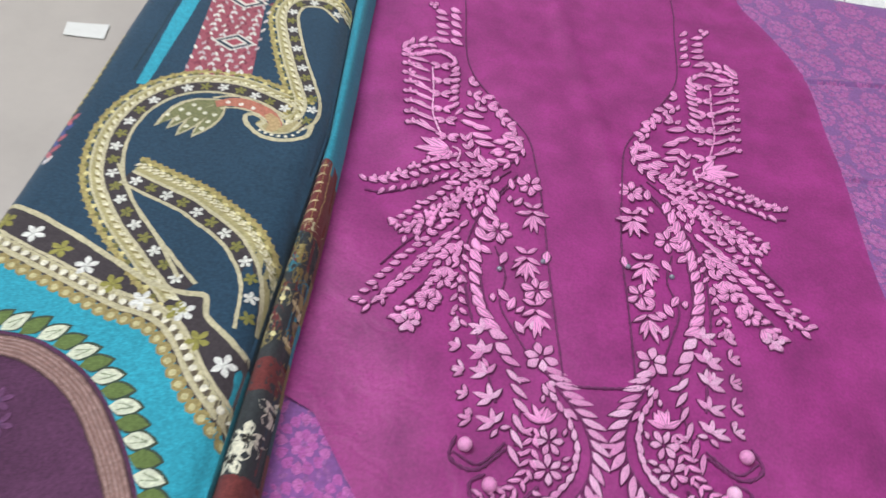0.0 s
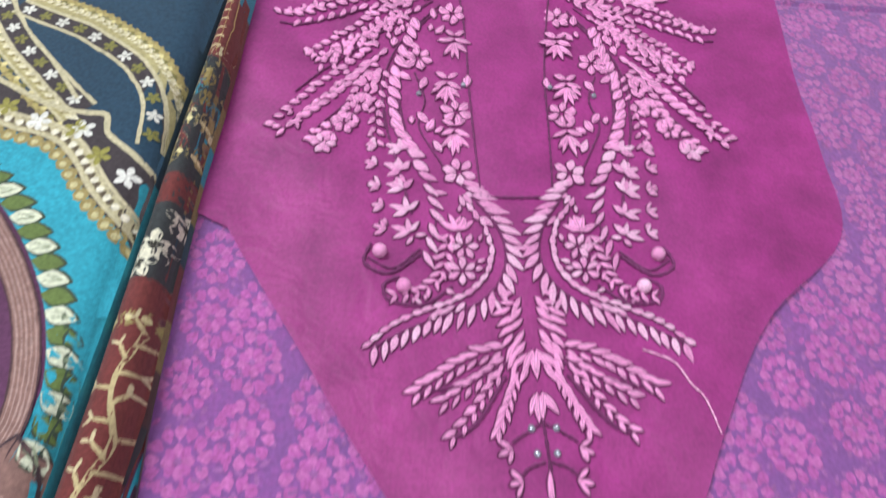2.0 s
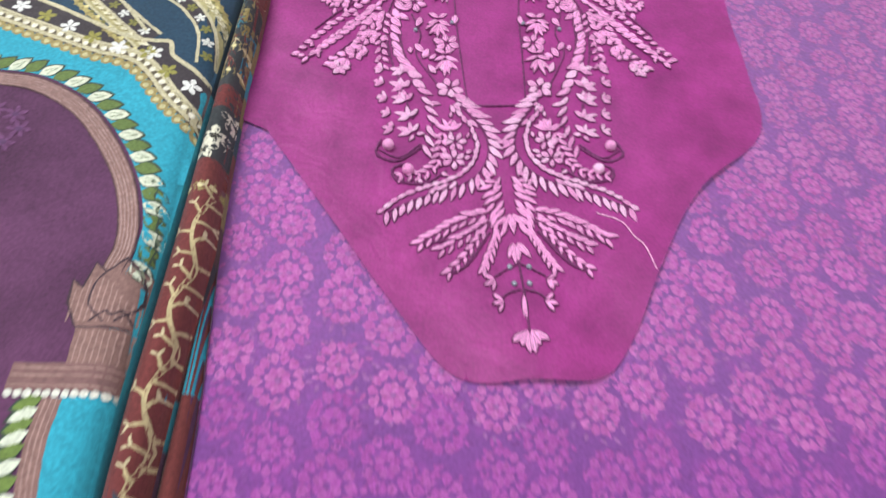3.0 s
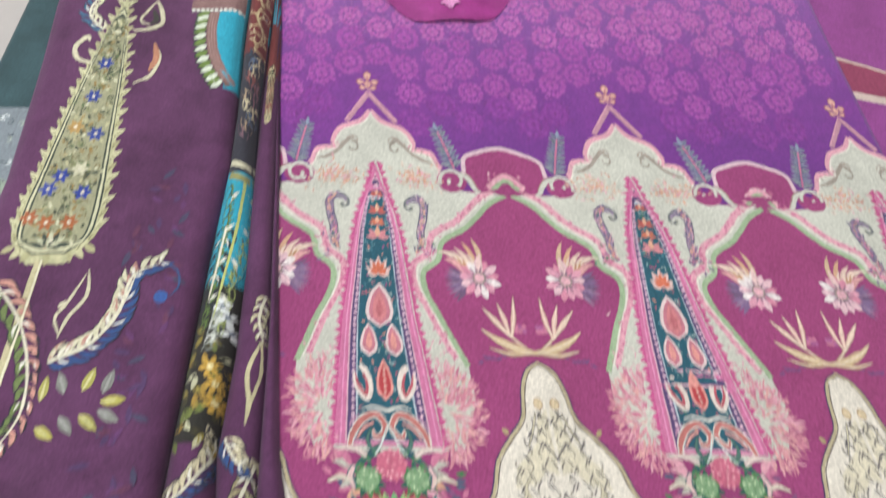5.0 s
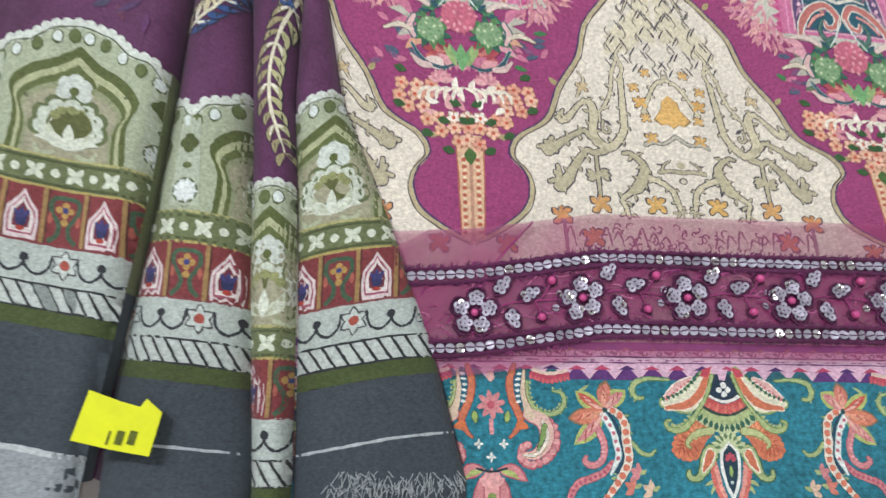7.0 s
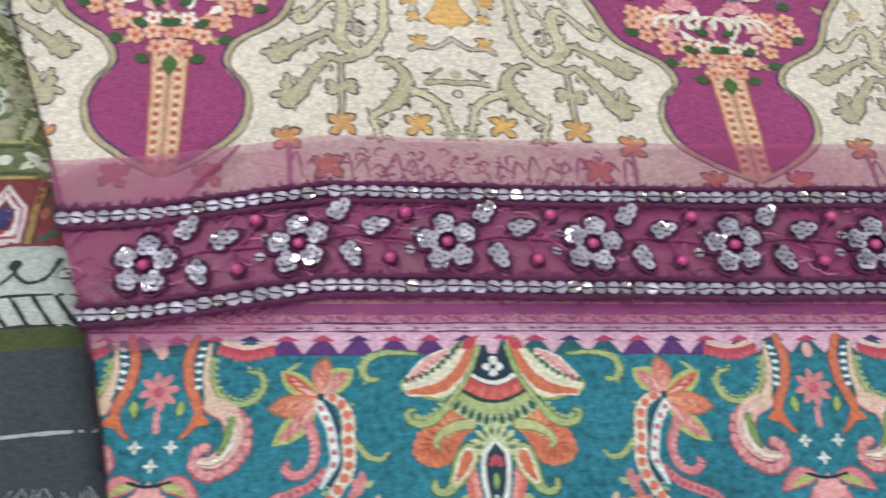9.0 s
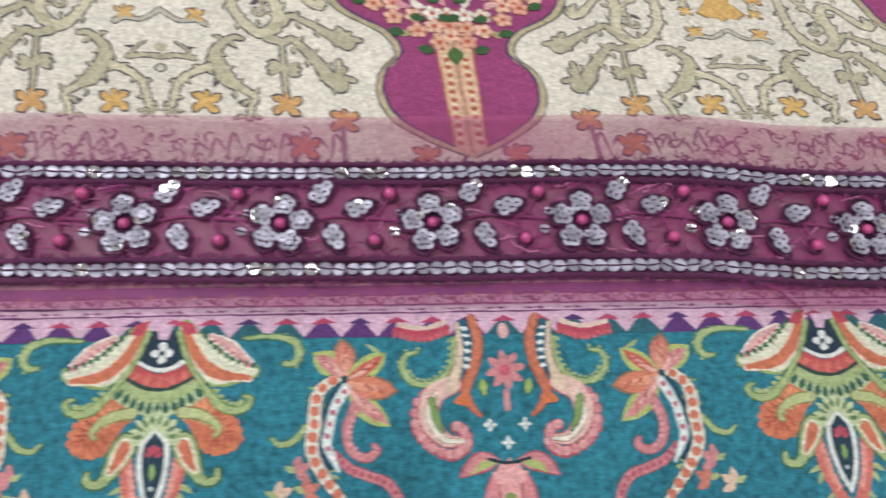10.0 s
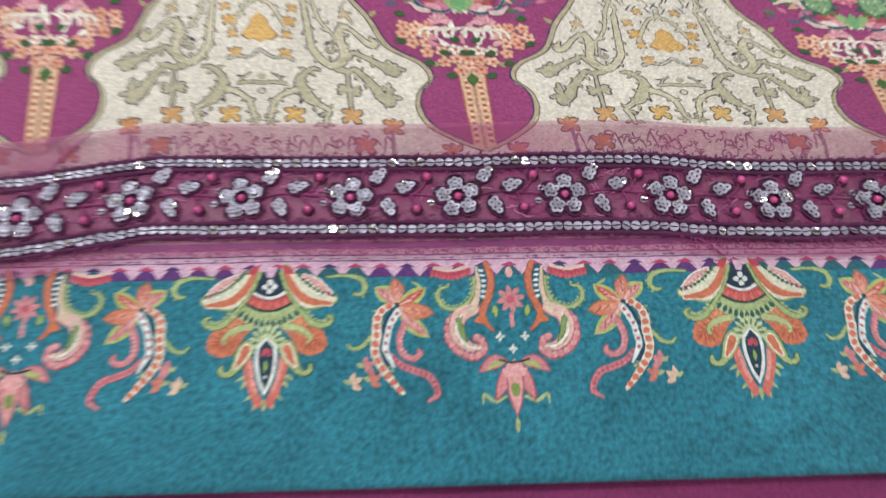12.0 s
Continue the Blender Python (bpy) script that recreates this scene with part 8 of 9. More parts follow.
for n, (x, y) in enumerate(curve(foot, 4)[:-1]):
    pr.leaf(x - 0.0035, y, 205 + 1.2 * n, 0.0118, 0.0064, "#35463a", 3.2)
    pr.leaf(x - 0.0035, y, 205 + 1.2 * n, 0.0105, 0.005, "#d0d6c2" if n % 2 else "#6a8238", 3.8)
pr.make("capital_print", scarf, "brown bud capital and column print")

# --- the cypress on violet, its stem, feathers and sprigs
pr = Print(main_at)
axis = ((-0.199, 0.458), (-0.2125, 0.238))


def cyp(scale, top, low):
    out = []
    for s_, w in ((top, 0.0006), (0.12, 0.0052), (0.3, 0.0115), (0.5, 0.0165), (0.7, 0.0208), (0.85, 0.0236), (0.94, 0.0218), (low, 0.010)):
        out.append((axis[0][0] + (axis[1][0] - axis[0][0]) * s_, axis[0][1] + (axis[1][1] - axis[0][1]) * s_, w * scale))
    r = [(x + w, y + 0.02 * w) for x, y, w in out]
    l = [(x - w, y - 0.02 * w) for x, y, w in out]
    return curve(r, 4), curve(l, 4)


for sc, top, low, c, l in ((1.12, 0.0, 1.02, "#b9b68c", 2), (0.98, 0.05, 0.99, "#2f3a36", 2.6), (0.93, 0.06, 0.985, "#c9c6a0", 3), (0.86, 0.08, 0.97, "#3d463c", 3.4), (0.80, 0.1, 0.96, "#9c9a78", 3.8)):
    r, l2 = cyp(sc, top, low)
    pr.fill(np.vstack([r, l2[::-1]]), c, l, 0.005)
r, l2 = cyp(1.06, 0.0, 1.0)
for edge, sd in ((r, 1), (l2, -1)):
    for i, (x, y, t, s_) in enumerate(along(edge, 27)):
        if 0.02 < s_ < 0.97:
            pr.leaf(x - sd * 0.001, y - 0.002, 86 - sd * (28 + 8 * (i % 2)), 0.0108 if i % 2 else 0.0085, 0.0042, "#c9c59a" if i % 2 else "#b5b083", 2.2, 0.12 * sd)
            pr.leaf(x - sd * 0.001, y - 0.002, 86 - sd * (28 + 8 * (i % 2)), 0.007, 0.0008, "#7a7650", 2.5, 0.12 * sd)
for i in range(9):
    pr.leaf(-0.2125 + 0.0052 * (i - 4), 0.241 + 0.0008 * (i - 4) ** 2 * 0.4, -93 + 14 * (i - 4), 0.0088, 0.0046, "#c2bd92" if i % 2 else "#ada87c", 2.2)
for _ in range(420):
    s_ = rng.uniform(0.1, 0.95)
    w = 0.78 * np.interp(s_, (0, 0.12, 0.3, 0.5, 0.7, 0.85, 0.94, 1), (0, 0.0052, 0.0115, 0.0165, 0.0208, 0.0236, 0.0218, 0.01))
    x = axis[0][0] + (axis[1][0] - axis[0][0]) * s_ + rng.uniform(-1, 1) * w * 0.9
    y = axis[0][1] + (axis[1][1] - axis[0][1]) * s_
    if rng.random() < 0.45:
        pr.line(spiral(x, y, rng.uniform(0.0012, 0.003), rng.uniform(0, 360), 260, 0.3, 7), 0.0007, rng.choice(("#333d33", "#59613f", "#7a6a42")), 4.6, smooth=False)
    else:
        pr.leaf(x, y, rng.uniform(0, 360), rng.uniform(0.0025, 0.0055), 0.0019, rng.choice(("#757b4c", "#d2ceab", "#94783f", "#5c6a47", "#c2ba8e", "#333d30", "#333d30")), 4.8)
for x, y, c in ((-0.204, 0.392, "#2b3f8f"), (-0.207, 0.362, "#2b3f8f"), (-0.2, 0.33, "#34458f"), (-0.214, 0.336, "#b08a4a"), (-0.216, 0.297, "#2c3f96"), (-0.205, 0.302, "#c9c4a4"), (-0.2, 0.284, "#2c3f96"), (-0.222, 0.287, "#36479a"), (-0.218, 0.262, "#a85f33"), (-0.204, 0.262, "#a85f33"), (-0.212, 0.249, "#b5743d"), (-0.229, 0.266, "#a65c35")):
    for t in range(0, 360, 60):
        pr.leaf(x, y, t, 0.0062, 0.0032, c, 5.4)
    pr.disc(x, y, 0.0013, "#ddd6bd", 6.2, 7)
for i in range(7):
    pr.leaf(-0.213, 0.244, 90 + (i - 3) * 24, 0.012, 0.0038, "#c3c2a0" if i % 2 else "#3d463c", 5.6)
pr.make("cypress_print", scarf, "cream cypress print with blue and rust flowers on violet")

pr = Print(main_at)
pr.line([(-0.2165, 0.236), (-0.2215, 0.18), (-0.2285, 0.112)], 0.0046, "#c3b98f", 2.4)
pr.line([(-0.2150, 0.236), (-0.2200, 0.18), (-0.227, 0.112)], 0.0012, "#e0dbbc", 3)
pr.make("stem_print", scarf, "cream stem print on violet")


def feather(path, n, ln, w, colours, pr, side=(1, -1), spine="#d9d3ba"):
    for i, (x, y, t, s_) in enumerate(along(path, n)):
        for sd in side:
            c = colours[0] if sd > 0 else colours[-1]
            k = (1 - 0.4 * s_) * rng.uniform(0.85, 1.15)
            pr.leaf(x, y, t + sd * 33, ln * 1.55 * k, w * 1.15, "#2c2a35", 2.4 + 0.05 * (i % 3), 0.14 * sd)
            pr.leaf(x, y, t + sd * 33, ln * 1.45 * k, w * 0.9, c, 2.8 + 0.05 * (i % 3), 0.14 * sd)
            if i % 3 == 1:
                pr.leaf(x, y, t + sd * 36, ln * k, w * 0.4, "#e2ded0", 3.3, 0.14 * sd)
    pr.line(path, 0.0016, spine, 4, (1, 0.3))


pr = Print(main_at)
feather([(-0.199, 0.172), (-0.178, 0.181), (-0.165, 0.2), (-0.1605, 0.224), (-0.146, 0.234)], 17, 0.0098, 0.0036, ("#cfc9a8", "#2f4f86"), pr)
pr.make("feather_print", scarf, "cream and blue feather print on violet")
pr = Print(main_at)
feather([(-0.1985, 0.173), (-0.1765, 0.183), (-0.1645, 0.203), (-0.158, 0.228)], 9, 0.0085, 0.003, ("#b98579",), pr, (1,))
pr.make("feather_print", scarf, "cream and blue feather print on violet")
pr = Print(main_at)
feather([(-0.238, 0.222), (-0.220, 0.198), (-0.2105, 0.172), (-0.2085, 0.145), (-0.219, 0.122)], 15, 0.0095, 0.0042, ("#c98f80", "#6f8048"), pr)
pr.make("feather_print", scarf, "cream and blue feather print on violet")
pr = Print(main_at)
feather([(-0.211, 0.424), (-0.223, 0.440), (-0.216, 0.461), (-0.1985, 0.474), (-0.1945, 0.487), (-0.203, 0.499)], 18, 0.0072, 0.003, ("#3a6a8a", "#cfc9a8"), pr)
pr.make("feather_print", scarf, "cream and blue feather print on violet")
pr = Print(main_at)
feather([(-0.203, 0.499), (-0.207, 0.511), (-0.202, 0.53)], 6, 0.007, 0.0026, ("#cfc27d", "#cfc27d"), pr)
pr.make("feather_print", scarf, "cream and blue feather print on violet")
pr = Print(main_at)
for a, b in ((-0.199, 0.535), (-0.206, 0.531), (-0.193, 0.528), (-0.2, 0.525), (-0.209, 0.521), (-0.189, 0.52)):
    pr.disc(a, b, 0.0022, "#6f4a3f", 2, 7), pr.disc(a, b, 0.0012, "#a88a4a", 2.6, 6)
pr.disc(-0.181, 0.515, 0.0022, "#b79ac0", 2.4, 8), pr.disc(-0.2125, 0.512, 0.0028, "#b58f96", 2.4, 8), pr.disc(-0.2145, 0.487, 0.0035, "#3f5f93", 2.2, 9), pr.disc(-0.1425, 0.211, 0.0042, "#2f5596", 2.2, 10)
for path, w in (([(-0.1905, 0.4245), (-0.179, 0.4265), (-0.171, 0.433), (-0.173, 0.446), (-0.1775, 0.456)], 0.0032), ([(-0.1775, 0.456), (-0.1825, 0.445), (-0.1865, 0.435), (-0.179, 0.43)], 0.0018),
                ([(-0.2105, 0.391), (-0.224, 0.3965), (-0.2275, 0.407), (-0.221, 0.417), (-0.2185, 0.413)], 0.0035), ([(-0.183, 0.374), (-0.172, 0.382), (-0.1685, 0.398), (-0.1735, 0.4125)], 0.0028),
                ([(-0.186, 0.229), (-0.1845, 0.212), (-0.193, 0.198), (-0.1965, 0.187)], 0.0022), ([(-0.196, 0.188), (-0.2005, 0.199), (-0.195, 0.208), (-0.187, 0.226)], 0.0018), ([(-0.2, 0.206), (-0.195, 0.2085)], 0.003),
                ([(-0.228, 0.155), (-0.238, 0.163), (-0.252, 0.162)], 0.003), ([(-0.225, 0.135), (-0.24, 0.15), (-0.256, 0.19)], 0.003), ([(-0.1455, 0.2345), (-0.1355, 0.229), (-0.133, 0.218), (-0.138, 0.211)], 0.0012)):
    pr.line(path, w, "#c9c2a2" if w > 0.0013 else "#35507f", 3, (0.4, 0.4))
pr.line([(-0.1735, 0.4125), (-0.1705, 0.398), (-0.174, 0.386)], 0.0042, "#b57a5c", 3.4, (0.3, 0.3))
pr.line([(-0.1785, 0.446), (-0.1755, 0.436), (-0.179, 0.4315)], 0.004, "#3c3a33", 3.3, (0.4, 0.4))
for x, y, t, c in ((-0.1985, 0.150, 85, "#a5a050"), (-0.1855, 0.153, 112, "#7f8078"), (-0.176, 0.154, 70, "#a9a44e"), (-0.165, 0.1525, 75, "#80817a"), (-0.166, 0.148, 5, "#b0a84c"), (-0.1665, 0.1435, -28, "#85867e"), (-0.1755, 0.1415, -40, "#a5a050"), (-0.186, 0.141, -50, "#7f8078"), (-0.1985, 0.136, -32, "#b2aa4c"), (-0.256, 0.196, 60, "#2d4f92"), (-0.252, 0.19, 10, "#d0cfc8"), (-0.254, 0.182, -30, "#2d4f92")):
    pr.leaf(x, y, t, 0.0142, 0.006, c, 2.6)
    pr.leaf(x, y, t, 0.0125, 0.0016, "#c9c48a" if c.startswith("#a") or c.startswith("#b") else "#9d9d97", 3.2)
for i in range(60):
    x, y = rng.uniform(-0.165, -0.135), rng.uniform(0.09, 0.30)
    pr.leaf(x, y, rng.uniform(0, 360), rng.uniform(0.006, 0.013), 0.0035, rng.choice(("#5f3263", "#50355f", "#63324f", "#46405c")), 1.2)
pr.make("vine_print", scarf, "cream vine and feather print on violet")


# --- the olive border along the scarf's end
def olive_border(place, base, x0, x1, centre, selvedge=False, step_in=0.003):
    """Bands from the scalloped olive edge down to the grey end, between x0 and x1; a scallop's axis at centre."""
    def at(u, v, h):
        return place(u, np.asarray(v, float) + base(np.asarray(u, float)), h * 2.6)

    pr = Print(at)
    P = 0.072

    def band(v0, v1, c, layer):
        pr.fill([(x0, v0), (x1, v0), (x1, v1), (x0, v1)], c, layer, step_in)

    k0, k1 = math.floor((x0 - centre) / P - 0.5), math.ceil((x1 - centre) / P + 0.5)
    hood = np.array([(-0.036, 0.0445), (-0.031, 0.050), (-0.022, 0.0525), (-0.014, 0.059), (-0.006, 0.0615), (0.0, 0.0625)])
    hood = np.vstack([hood, mirror(hood)[::-1][1:]])
    for k in range(k0, k1 + 1):
        pr.at(centre + P * k)
        if centre + P * k - 0.036 > x1 or centre + P * k + 0.036 < x0:
            continue
        top = curve(hood, 4)
        pr.fill(np.vstack([((-0.036, 0.0), (-0.036, 0.043)), top, ((0.036, 0.043), (0.036, 0.0))]), "#a3ac92", 2, step_in)
        pr.beads(shifted(top, -0.0005), 0.0027, 0.0046, "#c9d0c8", 2.6, 8)
        pr.line(shifted(top, -0.0022), 0.0007, "#5a6348", 3.6, smooth=False)
        for i, q in enumerate(top[2:-2:4]):
            pr.disc(q[0], q[1] - 0.0068, 0.0027, "#4f5a34", 3, 8, 0.0034), pr.disc(q[0], q[1] - 0.0066, 0.0021, "#cfd8d4" if i % 2 else "#5d6a3c", 3.6, 8, 0.0027)
        for sc, c, l in ((1.0, "#545f2f", 3), (0.90, "#a9ae86", 3.4), (0.83, "#5c6738", 3.7), (0.76, "#8d9472", 4), (0.70, "#9d9a80", 4.3)):
            arch = [(-0.0245 * sc, 0.0), (-0.0235 * sc, 0.018 * sc), (-0.0275 * sc, 0.030 * sc), (-0.019 * sc, 0.0395 * sc), (-0.009 * sc, 0.0445 * sc), (0.0, 0.0515 * sc)]
            half = curve(arch, 3)
            pr.fill(np.vstack([half, mirror(half)[::-1][1:]]), c, l, step_in)
        for r, y, c, l in ((0.0125, 0.0145, "#5f6a44", 5), (0.0108, 0.0145, "#c2cabb", 5.3)):
            for i in range(7):
                a = radians(-10 + 33 * i)
                pr.disc(r * math.cos(a), y + r * 0.85 * math.sin(a), 0.0042 if l == 5 else 0.0035, c, l, 9)
        pr.disc(0, 0.0155, 0.0092, "#5a5f33", 5.6, 14, 0.0075)
        for i in range(5):
            a = radians(20 + 35 * i)
            pr.disc(0.0065 * math.cos(a), 0.017 + 0.005 * math.sin(a), 0.002, "#8b8f5c", 5.9, 8)
        for i in range(5):
            a = radians(-20 + 55 * i)
            pr.disc(0.0042 * math.cos(a), 0.031 + 0.0042 * math.sin(a), 0.0033, "#c6cec6", 5.2, 9)
        pr.disc(0, 0.0305, 0.002, "#56602f", 6, 8)
        for m in (1, -1):
            pr.leaf(0, 0.0045, 90 - m * 38, 0.0135, 0.0048, "#b9c0a8", 6.3, -0.15 * m)
            pr.leaf(0, 0.0045, 90 - m * 75, 0.0135, 0.005, "#cdd3c4", 6.5, 0.2 * m)
            pr.line([(m * 0.004, 0.003), (m * 0.010, 0.0015), (m * 0.0125, 0.005)], 0.002, "#aab193", 6.3, (0.8, 0.4))
        pr.leaf(0, 0.004, 90, 0.012, 0.0046, "#cdd3c4", 6.6)
        for m in (1, -1):  # posts between scallops
            pr.fill([(m * 0.0295, 0.003), (m * 0.036, 0.003), (m * 0.036, 0.042), (m * 0.032, 0.042), (m * 0.0305, 0.02)][::m], "#aeb7a2", 4.5, 0.006)
            pr.disc(m * 0.036, 0.0095, 0.0056, "#56613a", 5, 12), pr.disc(m * 0.036, 0.0095, 0.0049, "#c7d2d0", 5.4, 10)
            for i in range(9):
                a = radians(40 * i)
                pr.leaf(m * 0.036, 0.0095, 40 * i, 0.0056, 0.002, "#dde4e2", 5.8)
            pr.disc(m * 0.036, 0.0205, 0.002, "#5d6a3c", 5.4, 8, 0.0014)
            for t in (0, 90, 180, 270):
                pr.disc(m * 0.036 + 0.0019 * math.cos(radians(t)), 0.0305 + 0.0021 * math.sin(radians(t)), 0.0024, "#4f5a2f", 5.4, 8)
    pr.at()
    band(-0.0122, 0.0008, "#66704a", 6.8)
    for v, c in ((0.0006, "#a7a36a"), (-0.0012, "#4a5330"), (-0.0108, "#4a5330"), (-0.0122, "#a99a58")):
        pr.line([(x0, v), ((x0 + x1) / 2, v), (x1, v)], 0.0011, c, 7.3)
    for i, x in enumerate(np.arange(x0 + 0.002, x1, 0.0077)):
        if i % 2 == 0:
            for t in (45, 135, 225, 315):
                pr.leaf(x, -0.006, t, 0.0048, 0.0028, "#c9d0bd", 7.6)
        else:
            pr.disc(x, -0.006, 0.0019, "#cdd4c2", 7.6, 9)
    band(-0.0352, -0.0122, "#7b3236", 6.8)
    step = 0.0158
    for i, x in enumerate(np.arange(x0 - 0.004, x1 + 0.01, step)):
        pr.line([(x - step / 2, -0.0125), (x - step / 2, -0.035)], 0.0017, "#9a7a4a", 7.4)
        pr.line([(x - step / 2 + 0.0012, -0.0125), (x - step / 2 + 0.0012, -0.035)], 0.0006, "#4f2a26", 7.6)
        if i % 2:
            for sc, c, l in ((1.0, "#d6c6c8", 7.2), (0.82, "#9c5066", 7.6), (0.72, "#ddd2d0", 8.0), (0.52, "#6f2a3a", 8.4)):
                niche = [(-0.0058, -0.0346), (-0.0064, -0.0275), (-0.0058, -0.0225), (-0.0034, -0.0196), (-0.0016, -0.0172), (0.0, -0.0142)]
                niche = np.array(niche + [(-a, b) for a, b in niche[::-1][1:]])
                pr.fill((niche - (0, -0.0255)) * sc + (x, -0.0255), c, l, 0.004)
            pr.disc(x, -0.0268, 0.0024, "#2b2f5a", 8.8, 9, 0.0032)
            for t in (90, 50, 130):
                pr.leaf(x, -0.0268, t, 0.0048, 0.0020, "#3b3a72", 9.1)
            pr.disc(x, -0.0306, 0.0018, "#a8392f", 8.9, 8, 0.0011)
        else:
            for m in (1, -1):
                pr.line([(x, -0.0155), (x + m * 0.0048, -0.0165), (x + m * 0.0052, -0.0215), (x + m * 0.002, -0.0265), (x + m * 0.0025, -0.031), (x + m * 0.0055, -0.034)], 0.0019, "#3f5a44", 7.4)
                pr.leaf(x + m * 0.0055, -0.027, 90, 0.005, 0.002, "#a8584a", 7.6)
            for a, b in ((0, -0.0185), (-0.0022, -0.0205), (0.0022, -0.0205), (0, -0.0225), (0, -0.0255)):
                pr.disc(x + a, b, 0.0015, "#b08a48", 7.9, 7)
            pr.disc(x, -0.0205, 0.0013, "#3a3f78", 8.3, 7)
    band(-0.0512, -0.0352, "#aeb8b3", 6.8)
    pr.line([(x0, -0.0353), ((x0 + x1) / 2, -0.0353), (x1, -0.0353)], 0.0009, "#7d3b40", 7.4)
    for i, x in enumerate(np.arange(x0 + 0.004, x1 + 0.01, 0.0305)):
        for t in range(0, 360, 60):
            pr.leaf(x, -0.0425, t + 30, 0.0062, 0.0042, "#4a4a4c", 7.2)
            pr.leaf(x, -0.0425, t + 30, 0.0054, 0.0031, "#bcc5c1", 7.6)
        pr.disc(x, -0.0425, 0.0021, "#a34a3c", 8, 8)
        pr.line([(x + 0.005, -0.039), (x + 0.0065, -0.045), (x + 0.0105, -0.0475), (x + 0.0145, -0.045), (x + 0.0152, -0.0415)], 0.0011, "#2f3238", 7.4)
        pr.line([(x + 0.0255, -0.039), (x + 0.024, -0.045), (x + 0.020, -0.0475), (x + 0.016, -0.045), (x + 0.0152, -0.0415)], 0.0011, "#2f3238", 7.4)
        pr.disc(x + 0.0152, -0.0415, 0.0018, "#2a2d33", 7.6, 8)
    band(-0.0608, -0.0512, "#b4bcb8", 6.8)
    for v in (-0.0512, -0.0606):
        pr.line([(x0, v), ((x0 + x1) / 2, v), (x1, v)], 0.0009, "#2a2d30", 7.4)
    for i, x in enumerate(np.arange(x0 - 0.006, x1 + 0.006, 0.0056)):
        if i % 2:
            pr.put([(x, -0.0515), (x + 0.0056, -0.0515), (x + 0.0116, -0.0604), (x + 0.006, -0.0604)], [(0, 3, 2, 1)], "#7f8885", 7.0)
        pr.line([(x, -0.0514), (x + 0.006, -0.0605)], 0.0011, "#26292b", 7.5)
    band(-0.0675, -0.0608, "#424f26", 6.8)
    band(-0.125, -0.0675, "#3a434b", 6.8)
    if selvedge:
        band(-0.135, -0.112, "#8d9499", 7.2)
        pr.line([(x0, -0.113), ((x0 + x1) / 2, -0.112), (x1, -0.113)], 0.0022, "#b4babd", 7.6)
    elif x1 - x0 > 0.03:
        pr.line([(x0, -0.0925), ((x0 + x1) / 2, -0.0915), (x1, -0.092)], 0.0011, "#a9b0b4", 7.4)
    pr.make("olive_border_print", scarf, "olive scalloped border print with maroon panels and grey end")


olive_border(main_at, lambda x: np.interp(x, (-0.30, -0.224, -0.185, -0.141, -0.12), (0.045, 0.037, 0.027, 0.020, 0.017)), -0.32, -0.125, -0.169, True)
olive_border(pleat2_at, lambda x: 0.004 - 0.1 * (x + 0.11), -0.145, -0.085, -0.0855, False, 0.0018)
olive_border(pleat3_at, lambda x: -0.041 + 0 * x, -0.102, -0.070, -0.087, False, 0.0018)
olive_border(pleat4_at, lambda x: np.interp(x, (-0.08, -0.074, -0.034, 0.0), (0.000, 0.001, 0.008, 0.012)), -0.085, 0.002, -0.062, False, 0.002)

# --- prints on the narrow pleats
pr = Print(pleat2_at)
x0 = -0.13
for y0, y1, c in ((0.41, 0.565, MAROON), (0.565, 0.682, "#31363a"), (0.682, 0.732, MAROON), (0.22, 0.305, TURQ), (0.305, 0.41, "#33323c"), (0.125, 0.222, "#2a2722")):
    pr.fill([(x0, y0), (-0.088, y0), (-0.088, y1), (x0, y1)], c, 1 + 0.3 * (c == "#1f2024"), 0.0016)
pr.make("pleat_print", scarf, "maroon, turquoise and dark fields on a narrow pleat")
pr = Print(pleat2_at)
vine = [(-0.1035, 0.412), (-0.0985, 0.430), (-0.1035, 0.449), (-0.0975, 0.468), (-0.1025, 0.487), (-0.097, 0.506), (-0.101, 0.525), (-0.0965, 0.545)]
pr.line(vine, 0.0017, "#bfae80", 3)
for i, (x, y, t, q) in enumerate(along(vine, 26)):
    a = t + (62 if i % 2 else -62) + rng.uniform(-20, 20)
    x2, y2 = x + 0.006 * math.cos(radians(a)), y + 0.006 * math.sin(radians(a))
    pr.line([(x, y), (x2, y2)], 0.0014, "#bfae80", 3.2, (1, 0.5))
    for d in (-50, 40):
        pr.line([(x2, y2), (x2 + 0.0036 * math.cos(radians(a + d)), y2 + 0.0036 * math.sin(radians(a + d)))], 0.0011, "#cbbd94", 3.4, (1, 0.5))
pr.make("vine_print", scarf, "cream branching vine print on maroon")
pr = Print(pleat2_at)
for x, y in ((-0.1015, 0.580), (-0.094, 0.594), (-0.1055, 0.572)):
    pr.flower(x, y, 0.0072, 5, "#d8d4bf", "#2a2722", 3, 20, 0.95)
pr.fill([(x0, 0.553), (-0.088, 0.550), (-0.088, 0.566), (x0, 0.566)], MAROON, 2, 0.0016)
pr.fill([(x0, 0.592), (-0.088, 0.604), (-0.088, 0.618), (x0, 0.608)], MAROON, 2, 0.0016)
for y, c in ((0.546, OCHRE), (0.622, OCHRE), (0.640, "#b0a06a")):
    pr.beads([(-0.115, y), (-0.1, y + 0.004), (-0.088, y + 0.003)], 0.0032, 0.0052, c, 3, 8)
    pr.beads([(-0.115, y), (-0.1, y + 0.004), (-0.088, y + 0.003)], 0.0014, 0.0052, "#d5cb93", 3.5, 7)
